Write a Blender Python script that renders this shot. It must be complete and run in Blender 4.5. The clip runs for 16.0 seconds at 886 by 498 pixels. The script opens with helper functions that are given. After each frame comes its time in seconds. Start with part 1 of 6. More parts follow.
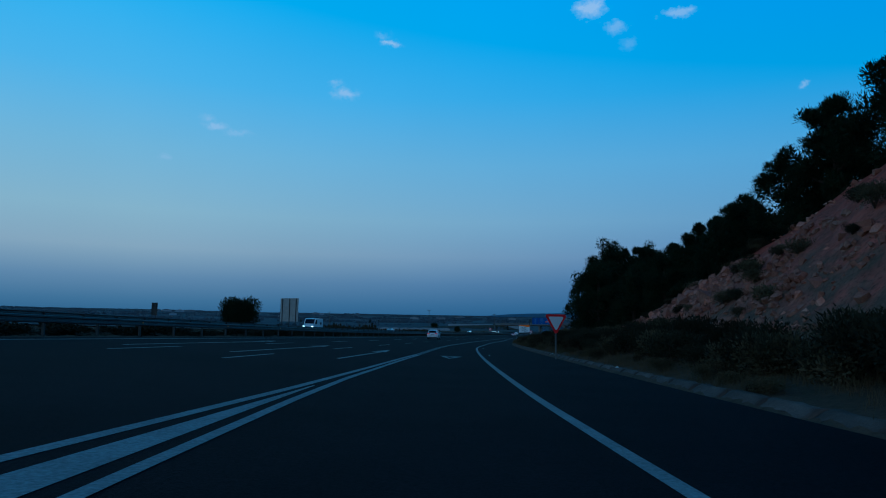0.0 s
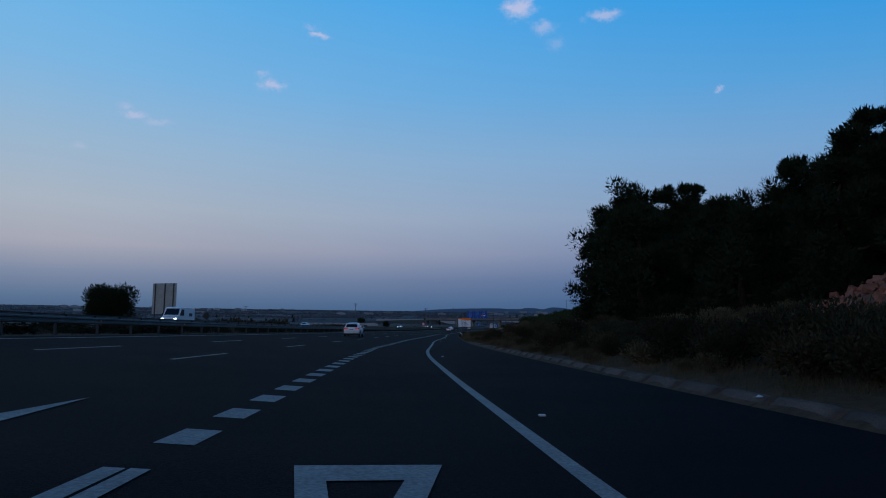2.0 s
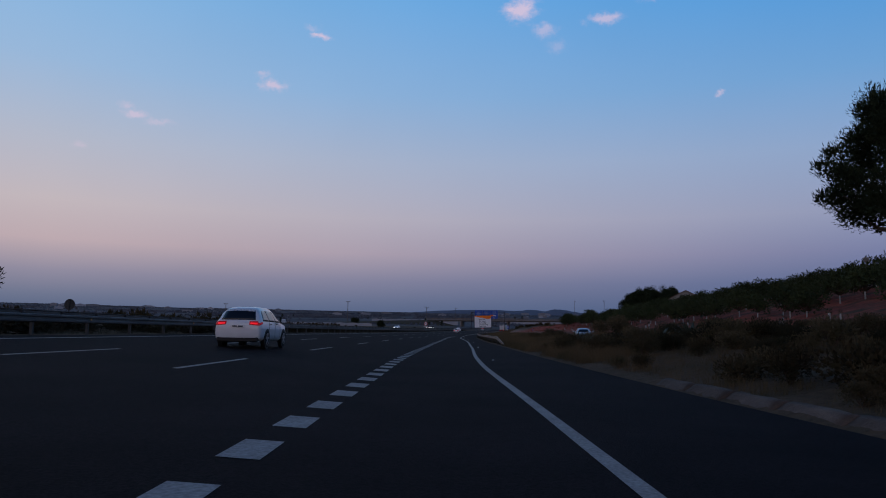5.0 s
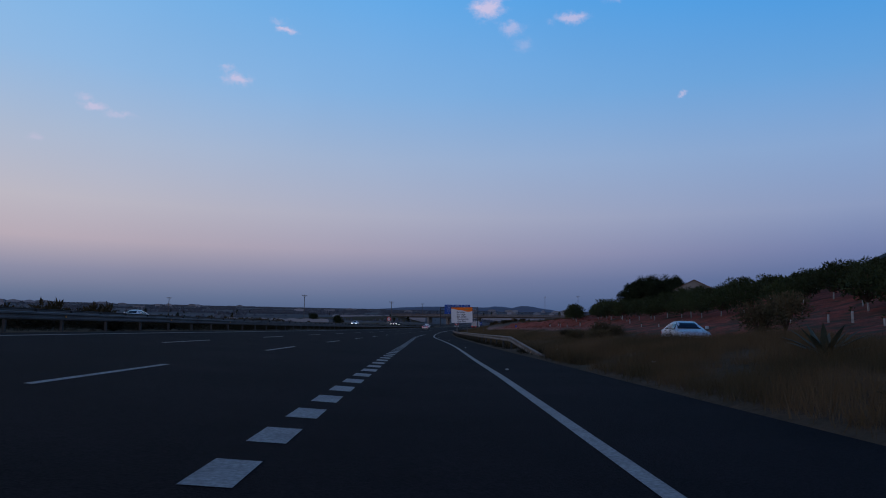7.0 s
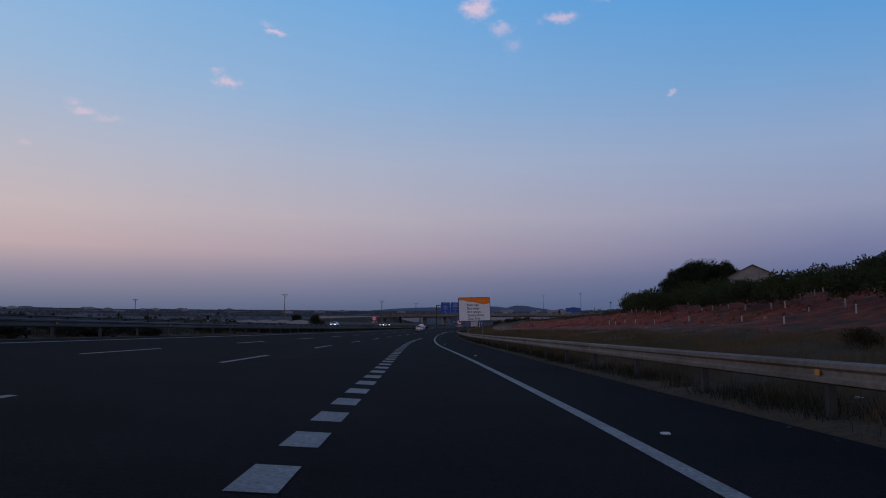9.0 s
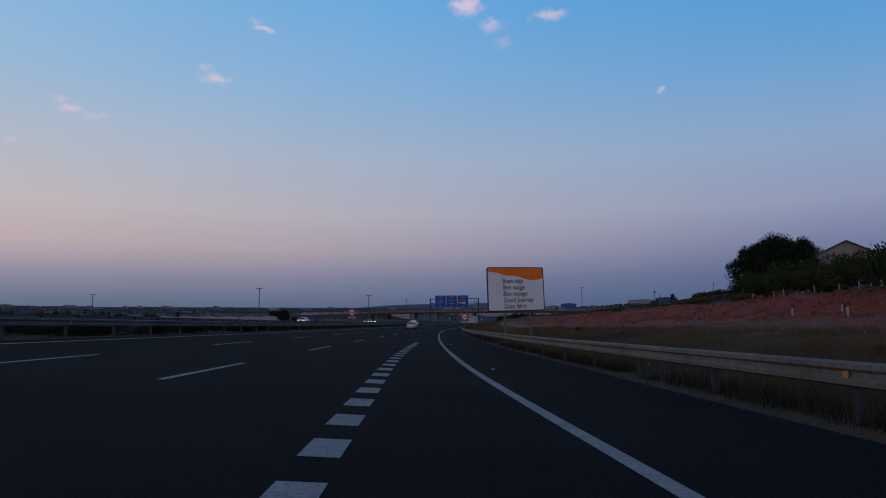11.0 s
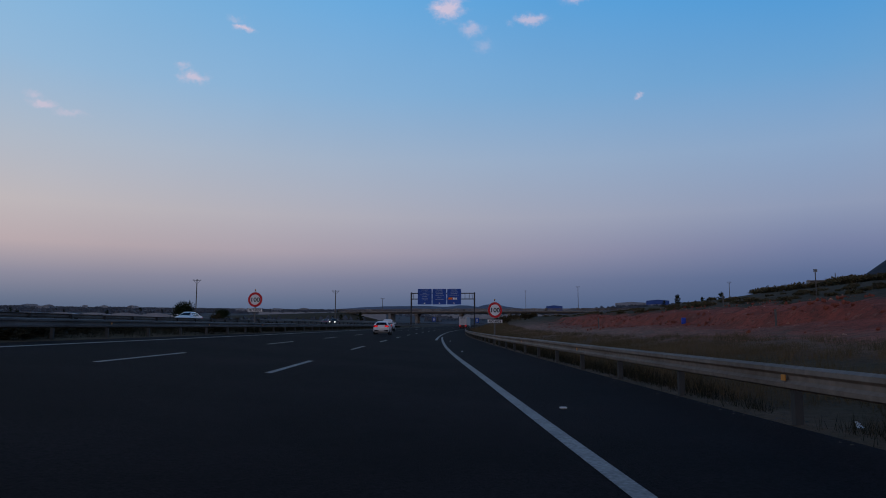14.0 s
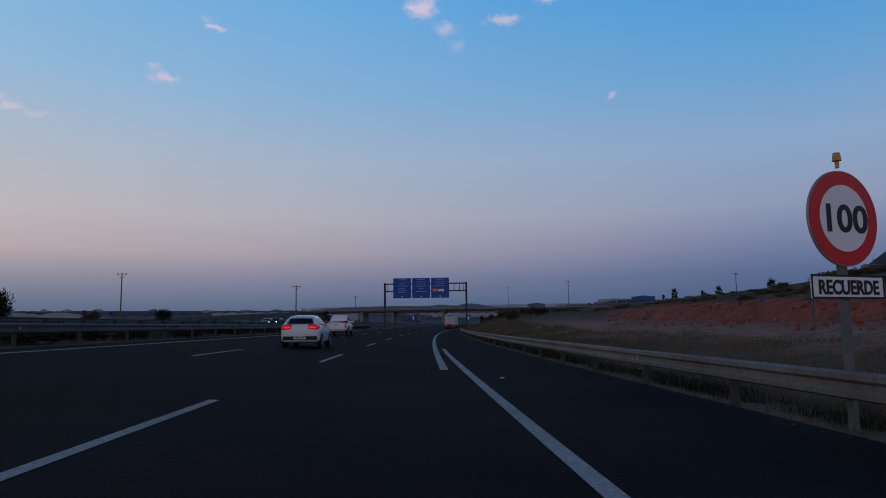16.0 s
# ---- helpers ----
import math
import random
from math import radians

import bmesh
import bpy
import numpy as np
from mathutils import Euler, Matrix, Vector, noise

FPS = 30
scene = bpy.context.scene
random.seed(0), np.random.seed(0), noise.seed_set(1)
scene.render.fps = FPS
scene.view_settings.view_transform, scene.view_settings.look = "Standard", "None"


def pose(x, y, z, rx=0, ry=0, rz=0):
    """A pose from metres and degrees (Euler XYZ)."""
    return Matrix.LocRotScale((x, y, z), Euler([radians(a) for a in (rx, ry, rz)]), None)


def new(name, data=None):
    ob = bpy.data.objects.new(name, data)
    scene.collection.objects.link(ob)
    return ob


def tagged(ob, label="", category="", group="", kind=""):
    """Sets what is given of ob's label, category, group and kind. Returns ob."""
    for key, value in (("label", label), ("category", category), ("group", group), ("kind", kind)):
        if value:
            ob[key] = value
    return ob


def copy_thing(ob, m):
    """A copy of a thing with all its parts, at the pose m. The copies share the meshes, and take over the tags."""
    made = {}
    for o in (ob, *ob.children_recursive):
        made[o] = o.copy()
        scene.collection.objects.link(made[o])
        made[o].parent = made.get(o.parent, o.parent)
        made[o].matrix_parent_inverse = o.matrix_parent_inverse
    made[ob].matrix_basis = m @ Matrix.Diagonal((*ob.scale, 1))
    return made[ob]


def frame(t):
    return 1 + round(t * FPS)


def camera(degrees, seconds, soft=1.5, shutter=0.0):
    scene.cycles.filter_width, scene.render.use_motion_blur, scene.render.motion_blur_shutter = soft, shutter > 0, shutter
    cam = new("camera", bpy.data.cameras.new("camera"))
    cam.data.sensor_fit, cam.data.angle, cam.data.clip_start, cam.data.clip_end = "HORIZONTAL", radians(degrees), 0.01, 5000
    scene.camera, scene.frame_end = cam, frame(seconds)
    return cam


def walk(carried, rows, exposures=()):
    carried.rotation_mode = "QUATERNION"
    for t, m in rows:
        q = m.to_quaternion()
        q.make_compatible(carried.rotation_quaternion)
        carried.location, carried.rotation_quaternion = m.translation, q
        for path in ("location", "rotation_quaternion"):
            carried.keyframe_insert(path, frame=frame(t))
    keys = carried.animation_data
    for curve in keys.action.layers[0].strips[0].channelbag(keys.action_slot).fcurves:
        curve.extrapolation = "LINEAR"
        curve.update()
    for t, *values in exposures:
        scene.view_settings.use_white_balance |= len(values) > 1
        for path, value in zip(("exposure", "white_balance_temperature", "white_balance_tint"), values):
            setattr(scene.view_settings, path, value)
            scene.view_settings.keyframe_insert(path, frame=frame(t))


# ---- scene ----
cam = camera(65.55, 16.0, soft=1.0)
PATH = [
    (0, pose(0.0, 0.0, 1.563, 97.0, -0.79, -0.01)),
    (0.5, pose(-0.24, 8.84, 1.527, 96.91, -0.88, -1.73)),
    (1, pose(-0.19, 17.71, 1.492, 96.96, -0.84, -3.93)),
    (1.5, pose(0.13, 26.61, 1.46, 96.85, -0.59, -5.15)),
    (2, pose(0.51, 35.58, 1.43, 96.69, -0.42, -5.93)),
    (2.5, pose(0.9, 44.59, 1.402, 96.78, -0.6, -6.07)),
    (3, pose(1.28, 53.61, 1.377, 96.8, -0.54, -6.39)),
    (3.5, pose(1.62, 62.6, 1.354, 96.77, -0.55, -6.34)),
    (4, pose(2.18, 71.57, 1.333, 96.82, -0.48, -6.04)),
    (4.5, pose(2.82, 80.48, 1.314, 96.89, -0.43, -5.73)),
    (5, pose(3.43, 89.42, 1.298, 96.83, -0.86, -6.02)),
    (7.5, pose(8.16, 134.77, 1.249, 96.58, -0.48, -9.25)),
    (8, pose(9.24, 144.18, 1.247, 96.67, -0.03, -9.16)),
    (8.5, pose(10.41, 153.6, 1.246, 96.73, 0.01, -9.25)),
    (9, pose(11.68, 162.97, 1.249, 96.69, 0.0, -9.37)),
    (11.5, pose(17.33, 209.22, 1.295, 96.45, 0.05, -10.47)),
    (12, pose(18.58, 218.86, 1.313, 96.65, -0.27, -10.75)),
    (12.5, pose(20.04, 228.56, 1.333, 96.62, -0.05, -10.99)),
    (13, pose(21.56, 238.55, 1.356, 96.68, 0.09, -11.3)),
    (13.5, pose(23.16, 248.79, 1.383, 96.55, 0.13, -11.67)),
    (14, pose(24.79, 259.27, 1.413, 96.66, -0.13, -12.02)),
    (14.5, pose(26.6, 269.93, 1.448, 96.79, -0.13, -12.41)),
    (15, pose(28.44, 280.69, 1.485, 96.75, -0.02, -12.96)),
    (15.5, pose(30.37, 291.36, 1.526, 96.78, 0.16, -13.55)),
    (16, pose(32.53, 301.86, 1.569, 96.64, 0.69, -13.91)),
]
EXPOSURES = [
    (0.0, -0.28, 3900, -31), (0.5, -0.28, 3900, -31), (1.0, -0.12, 4820, -8), (1.5, -0.12, 5700, 5), (2.0, -0.12, 5220, -4), (3.5, -0.12, 5250, -4), (4.0, -0.08, 5950, 6),
    (4.5, -0.03, 6480, 17), (5.0, 0.0, 6480, 17), (7.5, 0.0, 5870, 12), (8.0, 0.0, 5870, 12), (8.5, 0.0, 6750, 19), (9.2, 0.0, 6750, 19), (12.0, 0.0, 6500, 10), (16.0, 0.0, 6500, 10),
]
walk(cam, PATH, EXPOSURES)


# ---- sky at dusk ----
def lin(r, g, b):
    return tuple(((c / 255 + 0.055) / 1.055) ** 2.4 if c > 10 else c / 255 / 12.92 for c in (r, g, b))


SKY_LEFT = [(0.0, (84, 98, 124)), (0.025, (92, 106, 132)), (0.04, (108, 118, 141)), (0.07, (142, 140, 157)), (0.11, (187, 171, 174)), (0.16, (192, 184, 186)),
            (0.24, (176, 186, 200)), (0.33, (150, 185, 216)), (0.45, (125, 180, 222)), (0.62, (60, 105, 155)), (1.0, (22, 45, 85))]
SKY_RIGHT = [(0.0, (68, 86, 120)), (0.025, (72, 92, 128)), (0.07, (90, 107, 144)), (0.11, (118, 128, 162)), (0.16, (141, 153, 181)),
             (0.24, (136, 164, 198)), (0.33, (105, 160, 208)), (0.45, (65, 150, 215)), (0.62, (38, 85, 145)), (1.0, (18, 38, 78))]
# the afterglow behind
SKY_BACK = [(0.0, (120, 108, 116)), (0.05, (166, 144, 146)), (0.12, (212, 186, 176)), (0.22, (206, 192, 190)), (0.36, (172, 184, 206)), (0.6, (84, 112, 158)), (1.0, (22, 45, 85))]
# direction, half width, half height, strength
CLOUDS = [
    ((0.1921, 0.8784, 0.4375), 0.026, 0.017, 0.8), ((0.2256, 0.8828, 0.4120), 0.020, 0.011, 0.42), ((0.2465, 0.8869, 0.3907), 0.017, 0.012, 0.2),
    ((0.3017, 0.8553, 0.4213), 0.025, 0.009, 0.6), ((0.3553, 0.8272, 0.4453), 0.024, 0.010, 0.55), ((-0.0773, 0.9135, 0.3994), 0.014, 0.006, 0.75),
    ((-0.0883, 0.9089, 0.4076), 0.013, 0.005, 0.25), ((-0.1431, 0.9324, 0.3319), 0.022, 0.010, 0.65), ((-0.1557, 0.9258, 0.3444), 0.014, 0.006, 0.35),
    ((-0.3125, 0.9090, 0.2760), 0.018, 0.006, 0.55), ((-0.3211, 0.9032, 0.2847), 0.014, 0.006, 0.35), ((-0.2863, 0.9194, 0.2695), 0.022, 0.006, 0.32),
    ((0.4512, 0.8343, 0.3169), 0.007, 0.005, 0.5), ((-0.3728, 0.8991, 0.2294), 0.010, 0.006, 0.25),
]


def make_world():
    world = bpy.data.worlds.new("dusk_sky")
    scene.world = world
    world.use_nodes = True
    nt = world.node_tree
    nd, ln = nt.nodes, nt.links
    bg = nd["Background"]

    def math_node(op, a, b=None, clamp=False):
        n = nd.new("ShaderNodeMath")
        n.operation, n.use_clamp = op, clamp
        for i, v in enumerate((a, b)):
            if v is None:
                continue
            if isinstance(v, (int, float)):
                n.inputs[i].default_value = v
            else:
                ln.new(v, n.inputs[i])
        return n.outputs[0]

    def ramp(fac, stops):
        n = nd.new("ShaderNodeValToRGB")
        el = n.color_ramp.elements
        while len(el) < len(stops):
            el.new(0.5)
        for e, (p, c) in zip(el, stops):
            e.position, e.color = p, (*lin(*c), 1)
        ln.new(fac, n.inputs[0])
        return n.outputs[0]

    tc = nd.new("ShaderNodeTexCoord")
    direction = tc.outputs["Generated"]
    sep = nd.new("ShaderNodeSeparateXYZ")
    ln.new(direction, sep.inputs[0])
    x, y, z = sep.outputs
    side = math_node("ADD", math_node("MULTIPLY", x, 0.99), math_node("MULTIPLY", y, -0.14))
    side = math_node("ADD", math_node("MULTIPLY", side, 0.95), 0.5, True)
    mix = nd.new("ShaderNodeMix")
    mix.data_type = "RGBA"
    ln.new(side, mix.inputs[0])
    ln.new(ramp(z, SKY_LEFT), mix.inputs[6])
    ln.new(ramp(z, SKY_RIGHT), mix.inputs[7])
    # the sky behind is warmer and a little brighter
    back = nd.new("ShaderNodeMapRange")
    back.inputs[1].default_value, back.inputs[2].default_value = -0.9, 0.45
    back.inputs[3].default_value, back.inputs[4].default_value = 1.15, 1.0
    ln.new(y, back.inputs[0])
    turn = nd.new("ShaderNodeMapRange")
    turn.interpolation_type = "SMOOTHSTEP"
    turn.inputs[1].default_value, turn.inputs[2].default_value = 0.3, -0.6
    ln.new(math_node("ADD", y, math_node("MULTIPLY", x, 0.35)), turn.inputs[0])
    around = nd.new("ShaderNodeMix")
    around.data_type = "RGBA"
    ln.new(turn.outputs[0], around.inputs[0])
    ln.new(mix.outputs[2], around.inputs[6])
    ln.new(ramp(z, SKY_BACK), around.inputs[7])
    # soft mottle of thin high haze
    haze = nd.new("ShaderNodeTexNoise")
    haze.inputs["Scale"].default_value, haze.inputs["Detail"].default_value = 5.0, 3.0
    ln.new(direction, haze.inputs["Vector"])
    soft = math_node("ADD", math_node("MULTIPLY", haze.outputs[0], 0.06), 0.97)
    # small clouds, torn by noise
    tear = nd.new("ShaderNodeTexNoise")
    tear.inputs["Scale"].default_value, tear.inputs["Detail"].default_value, tear.inputs["Roughness"].default_value = 55.0, 5.0, 0.65
    ln.new(direction, tear.inputs["Vector"])
    bend = nd.new("ShaderNodeVectorMath")
    bend.operation = "MULTIPLY_ADD"
    ln.new(tear.outputs["Color"], bend.inputs[0])
    bend.inputs[1].default_value, bend.inputs[2].default_value = (0.03, 0.03, 0.022), (-0.015, -0.015, -0.011)
    moved = nd.new("ShaderNodeVectorMath")
    moved.operation = "ADD"
    ln.new(direction, moved.inputs[0])
    ln.new(bend.outputs[0], moved.inputs[1])
    shred = nd.new("ShaderNodeTexNoise")
    shred.inputs["Scale"].default_value, shred.inputs["Detail"].default_value, shred.inputs["Roughness"].default_value = 1.0, 6.0, 0.62
    flat = nd.new("ShaderNodeVectorMath")
    flat.operation = "MULTIPLY"
    ln.new(direction, flat.inputs[0])
    flat.inputs[1].default_value = (60, 60, 120)
    ln.new(flat.outputs[0], shred.inputs["Vector"])
    total = None
    for d, w, h, k in CLOUDS:
        sub = nd.new("ShaderNodeVectorMath")
        sub.operation = "SUBTRACT"
        ln.new(moved.outputs[0], sub.inputs[0])
        sub.inputs[1].default_value = d
        sc = nd.new("ShaderNodeVectorMath")
        sc.operation = "MULTIPLY"
        ln.new(sub.outputs[0], sc.inputs[0])
        sc.inputs[1].default_value = (1 / w, 0.35 / w, 1 / h)
        le = nd.new("ShaderNodeVectorMath")
        le.operation = "LENGTH"
        ln.new(sc.outputs[0], le.inputs[0])
        m = nd.new("ShaderNodeMapRange")
        m.interpolation_type = "SMOOTHSTEP"
        m.inputs[1].default_value, m.inputs[2].default_value = 1.5, 0.0
        m.inputs[3].default_value, m.inputs[4].default_value = 0.0, 1.3
        ln.new(le.outputs["Value"], m.inputs[0])
        # ragged: the noise eats into the rim
        torn = math_node("ADD", m.outputs[0], math_node("MULTIPLY", math_node("SUBTRACT", shred.outputs[0], 0.55), 2.6))
        torn = math_node("MULTIPLY", math_node("MULTIPLY", torn, 0.75, True), m.outputs[0], True)
        torn = math_node("MULTIPLY", torn, min(0.85, k * 1.0))
        total = torn if total is None else math_node("MAXIMUM", total, torn)
    mask = total
    cloud = nd.new("ShaderNodeMix")
    cloud.data_type = "RGBA"
    ln.new(mask, cloud.inputs[0])
    ln.new(around.outputs[2], cloud.inputs[6])
    cloud.inputs[7].default_value = (0.70, 0.57, 0.68, 1)
    ln.new(cloud.outputs[2], bg.inputs[0])
    ln.new(math_node("MULTIPLY", back.outputs[0], soft), bg.inputs[1])


make_world()

# ---- materials ----


def mat(name, col, rough=0.8, metal=0.0, spec=0.3, col2=None, scale=3.0, detail=4.0, bump=0.0, bscale=40.0, emit=None, power=0.0, fine=0.0, fscale=60.0,
        per_object=0.0, coat=0.0, trans=0.0):
    """A principled material: two colours mixed by broad noise, a fine speckle, bump."""
    m = bpy.data.materials.new(name)
    m.use_nodes = True
    nt = m.node_tree
    nd, ln = nt.nodes, nt.links
    b = nd["Principled BSDF"]
    b.inputs["Roughness"].default_value, b.inputs["Metallic"].default_value = rough, metal
    b.inputs["Specular IOR Level"].default_value = spec
    b.inputs["Coat Weight"].default_value = coat
    b.inputs["Transmission Weight"].default_value = trans
    b.inputs["Base Color"].default_value = (*col, 1)
    tc = nd.new("ShaderNodeTexCoord")
    out = None
    if col2:
        n = nd.new("ShaderNodeTexNoise")
        n.inputs["Scale"].default_value, n.inputs["Detail"].default_value, n.inputs["Roughness"].default_value = scale, detail, 0.62
        ln.new(tc.outputs["Object"], n.inputs["Vector"])
        r = nd.new("ShaderNodeMapRange")
        r.inputs[1].default_value, r.inputs[2].default_value = 0.35, 0.68
        ln.new(n.outputs[0], r.inputs[0])
        mx = nd.new("ShaderNodeMix")
        mx.data_type = "RGBA"
        ln.new(r.outputs[0], mx.inputs[0])
        mx.inputs[6].default_value, mx.inputs[7].default_value = (*col, 1), (*col2, 1)
        out = mx.outputs[2]
    if fine:
        n = nd.new("ShaderNodeTexNoise")
        n.inputs["Scale"].default_value, n.inputs["Detail"].default_value = fscale, 2.0
        ln.new(tc.outputs["Object"], n.inputs["Vector"])
        r = nd.new("ShaderNodeMapRange")
        r.inputs[1].default_value, r.inputs[2].default_value = 0.3, 0.7
        r.inputs[3].default_value, r.inputs[4].default_value = 1 - fine, 1 + fine
        ln.new(n.outputs[0], r.inputs[0])
        mx = nd.new("ShaderNodeMix")
        mx.data_type, mx.blend_type = "RGBA", "MULTIPLY"
        mx.inputs[0].default_value = 1
        if out:
            ln.new(out, mx.inputs[6])
        else:
            mx.inputs[6].default_value = (*col, 1)
        ln.new(r.outputs[0], mx.inputs[7])
        out = mx.outputs[2]
    if per_object:
        oi = nd.new("ShaderNodeObjectInfo")
        r = nd.new("ShaderNodeMapRange")
        r.inputs[3].default_value, r.inputs[4].default_value = 1 - per_object, 1 + per_object
        ln.new(oi.outputs["Random"], r.inputs[0])
        mx = nd.new("ShaderNodeMix")
        mx.data_type, mx.blend_type = "RGBA", "MULTIPLY"
        mx.inputs[0].default_value = 1
        if out:
            ln.new(out, mx.inputs[6])
        else:
            mx.inputs[6].default_value = (*col, 1)
        ln.new(r.outputs[0], mx.inputs[7])
        out = mx.outputs[2]
    if out:
        ln.new(out, b.inputs["Base Color"])
    if bump:
        n = nd.new("ShaderNodeTexNoise")
        n.inputs["Scale"].default_value, n.inputs["Detail"].default_value = bscale, 4.0
        ln.new(tc.outputs["Object"], n.inputs["Vector"])
        bp = nd.new("ShaderNodeBump")
        bp.inputs["Strength"].default_value, bp.inputs["Distance"].default_value = bump, 0.05
        ln.new(n.outputs[0], bp.inputs["Height"])
        ln.new(bp.outputs[0], b.inputs["Normal"])
    if emit:
        b.inputs["Emission Color"].default_value = (*emit, 1)
        b.inputs["Emission Strength"].default_value = power
    return m


ASPHALT = mat("asphalt", (0.0084, 0.0062, 0.0074), 0.85, spec=0.05, col2=(0.0168, 0.0127, 0.0146), scale=0.22, detail=8, bump=0.45, bscale=55, fine=0.5, fscale=30)
PAINT = mat("road_paint", (0.27, 0.255, 0.24), 0.8, spec=0.15, col2=(0.37, 0.35, 0.33), scale=1.3, detail=8, bump=0.2, fine=0.25, fscale=22)
CONCRETE = mat("concrete", (0.058, 0.041, 0.031), 0.95, col2=(0.140, 0.102, 0.079), scale=1.1, detail=9, bump=0.6, bscale=14, fine=0.3, per_object=0.25)
GRIT = mat("roadside_grit", (0.05, 0.04, 0.032), 0.95, col2=(0.10, 0.08, 0.066), scale=3.0)
CONCRETE_OLD = mat("bridge_concrete", (0.15, 0.14, 0.135), 0.9, col2=(0.22, 0.21, 0.20), scale=0.35, detail=7, bump=0.3, bscale=4, fine=0.12, fscale=5)
STEEL = mat("galvanised_steel", (0.225, 0.185, 0.155), 0.7, metal=0.15, spec=0.25, col2=(0.15, 0.115, 0.09), scale=0.9, detail=7, fine=0.15, fscale=9, per_object=0.1)
POST_GREY = mat("grey_post_paint", (0.15, 0.15, 0.15), 0.6, metal=0.2, col2=(0.10, 0.10, 0.10), scale=3)
DARK_STEEL = mat("dark_steel", (0.036, 0.04, 0.045), 0.6, metal=0.3, col2=(0.055, 0.056, 0.058), scale=2)
SIGN_WHITE = mat("sign_white", (0.80, 0.80, 0.82), 0.45, col2=(0.74, 0.74, 0.77), scale=1.1, detail=5)
SIGN_RED = mat("sign_red", (0.62, 0.012, 0.025), 0.45, col2=(0.54, 0.010, 0.02), scale=2)
SIGN_BLACK = mat("sign_black", (0.012, 0.013, 0.02), 0.5)
SIGN_NAVY = mat("sign_navy", (0.012, 0.02, 0.05), 0.5)
SIGN_BLUE = mat("sign_blue", (0.012, 0.075, 0.36), 0.5, col2=(0.012, 0.06, 0.30), scale=0.8)
SIGN_ORANGE = mat("sign_orange", (0.98, 0.20, 0.002), 0.5, col2=(0.90, 0.175, 0.002), scale=1.2)
LAMP_ORANGE = mat("beacon_orange", (0.6, 0.25, 0.05), 0.4)
ALU_BACK = mat("aluminium_back", (0.34, 0.35, 0.36), 0.55, metal=0.3, col2=(0.26, 0.27, 0.28), scale=1.2)
BARK = mat("pine_bark", (0.055, 0.038, 0.028), 0.95, col2=(0.09, 0.06, 0.045), scale=6, bump=0.8, bscale=18)
NEEDLES = mat("pine_needles", (0.014, 0.022, 0.011), 0.9, spec=0.1, col2=(0.026, 0.036, 0.016), scale=0.8, per_object=0.2)
CITRUS = mat("orchard_leaves", (0.032, 0.044, 0.017), 0.8, spec=0.12, col2=(0.056, 0.068, 0.026), scale=0.7, per_object=0.25)
SHRUB = mat("shrub_leaves", (0.050, 0.046, 0.024), 0.9, spec=0.06, col2=(0.105, 0.080, 0.047), scale=0.9, detail=6, per_object=0.45)
DARK_SHRUB = mat("dark_shrub_leaves", (0.022, 0.024, 0.014), 0.9, spec=0.06, col2=(0.045, 0.040, 0.024), scale=0.9, detail=6, per_object=0.4)
AGAVE = mat("agave_leaves", (0.05, 0.07, 0.055), 0.7, col2=(0.07, 0.09, 0.07), scale=2)
GRASS = mat("dry_grass", (0.150, 0.104, 0.058), 0.95, spec=0.05, col2=(0.064, 0.057, 0.031), scale=0.3, detail=6)
# near-black plants: the shade around the barriers is put into their colour
SHADED_PLANTS = mat("shaded_weeds", (0.020, 0.021, 0.014), 0.95, spec=0.05, col2=(0.034, 0.031, 0.020), scale=0.6, detail=5)
# shaded copy of the galvanised steel, for rails turned from the bright sky
SHADED_STEEL = mat("shaded_steel", (0.115, 0.110, 0.110), 0.7, metal=0.2, spec=0.25, col2=(0.075, 0.07, 0.07), scale=1.2, detail=7, per_object=0.12)
ROCK = mat("red_rock", (0.31, 0.110, 0.069), 0.95, col2=(0.41, 0.225, 0.158), scale=0.35, bump=0.7, bscale=7, fine=0.2, fscale=9, per_object=0.35)
EARTH_CLOD = mat("earth_clod", (0.30, 0.086, 0.056), 0.97, spec=0.05, col2=(0.19, 0.062, 0.044), scale=0.25, detail=5, bump=0.6, bscale=9)
LIMEWASH = mat("limewashed_trunk", (0.45, 0.43, 0.40), 0.9, col2=(0.30, 0.28, 0.25), scale=5)
HOUSE_WALL = mat("weathered_render", (0.30, 0.285, 0.275), 0.9, col2=(0.18, 0.165, 0.155), scale=0.5, detail=7)
HOUSE_ROOF = mat("clay_roof", (0.17, 0.10, 0.075), 0.9, col2=(0.12, 0.08, 0.06), scale=0.9)
PALE_WALL = mat("pale_far_wall", (0.25, 0.265, 0.30), 0.9, col2=(0.17, 0.185, 0.22), scale=0.05, per_object=0.3)
PLASTIC_SHEET = mat("greenhouse_sheet", (0.30, 0.32, 0.36), 0.6, col2=(0.22, 0.235, 0.27), scale=0.03)
BLUE_WALL = mat("blue_cladding", (0.03, 0.09, 0.33), 0.6, col2=(0.03, 0.07, 0.25), scale=0.1)
# distance haze is mixed into this grey-blue base colour
HAZED_WOOD = mat("far_woods", (0.072, 0.086, 0.112), 0.95, spec=0.05, col2=(0.112, 0.128, 0.156), scale=0.02)
# hills made pale and blue in the base colour to stand for haze
HAZED_HILL = mat("hazed_hill", (0.135, 0.156, 0.20), 0.95, spec=0.05, col2=(0.115, 0.132, 0.17), scale=0.01)
WOOD_POLE = mat("weathered_pole", (0.10, 0.09, 0.085), 0.9, col2=(0.14, 0.13, 0.12), scale=2)
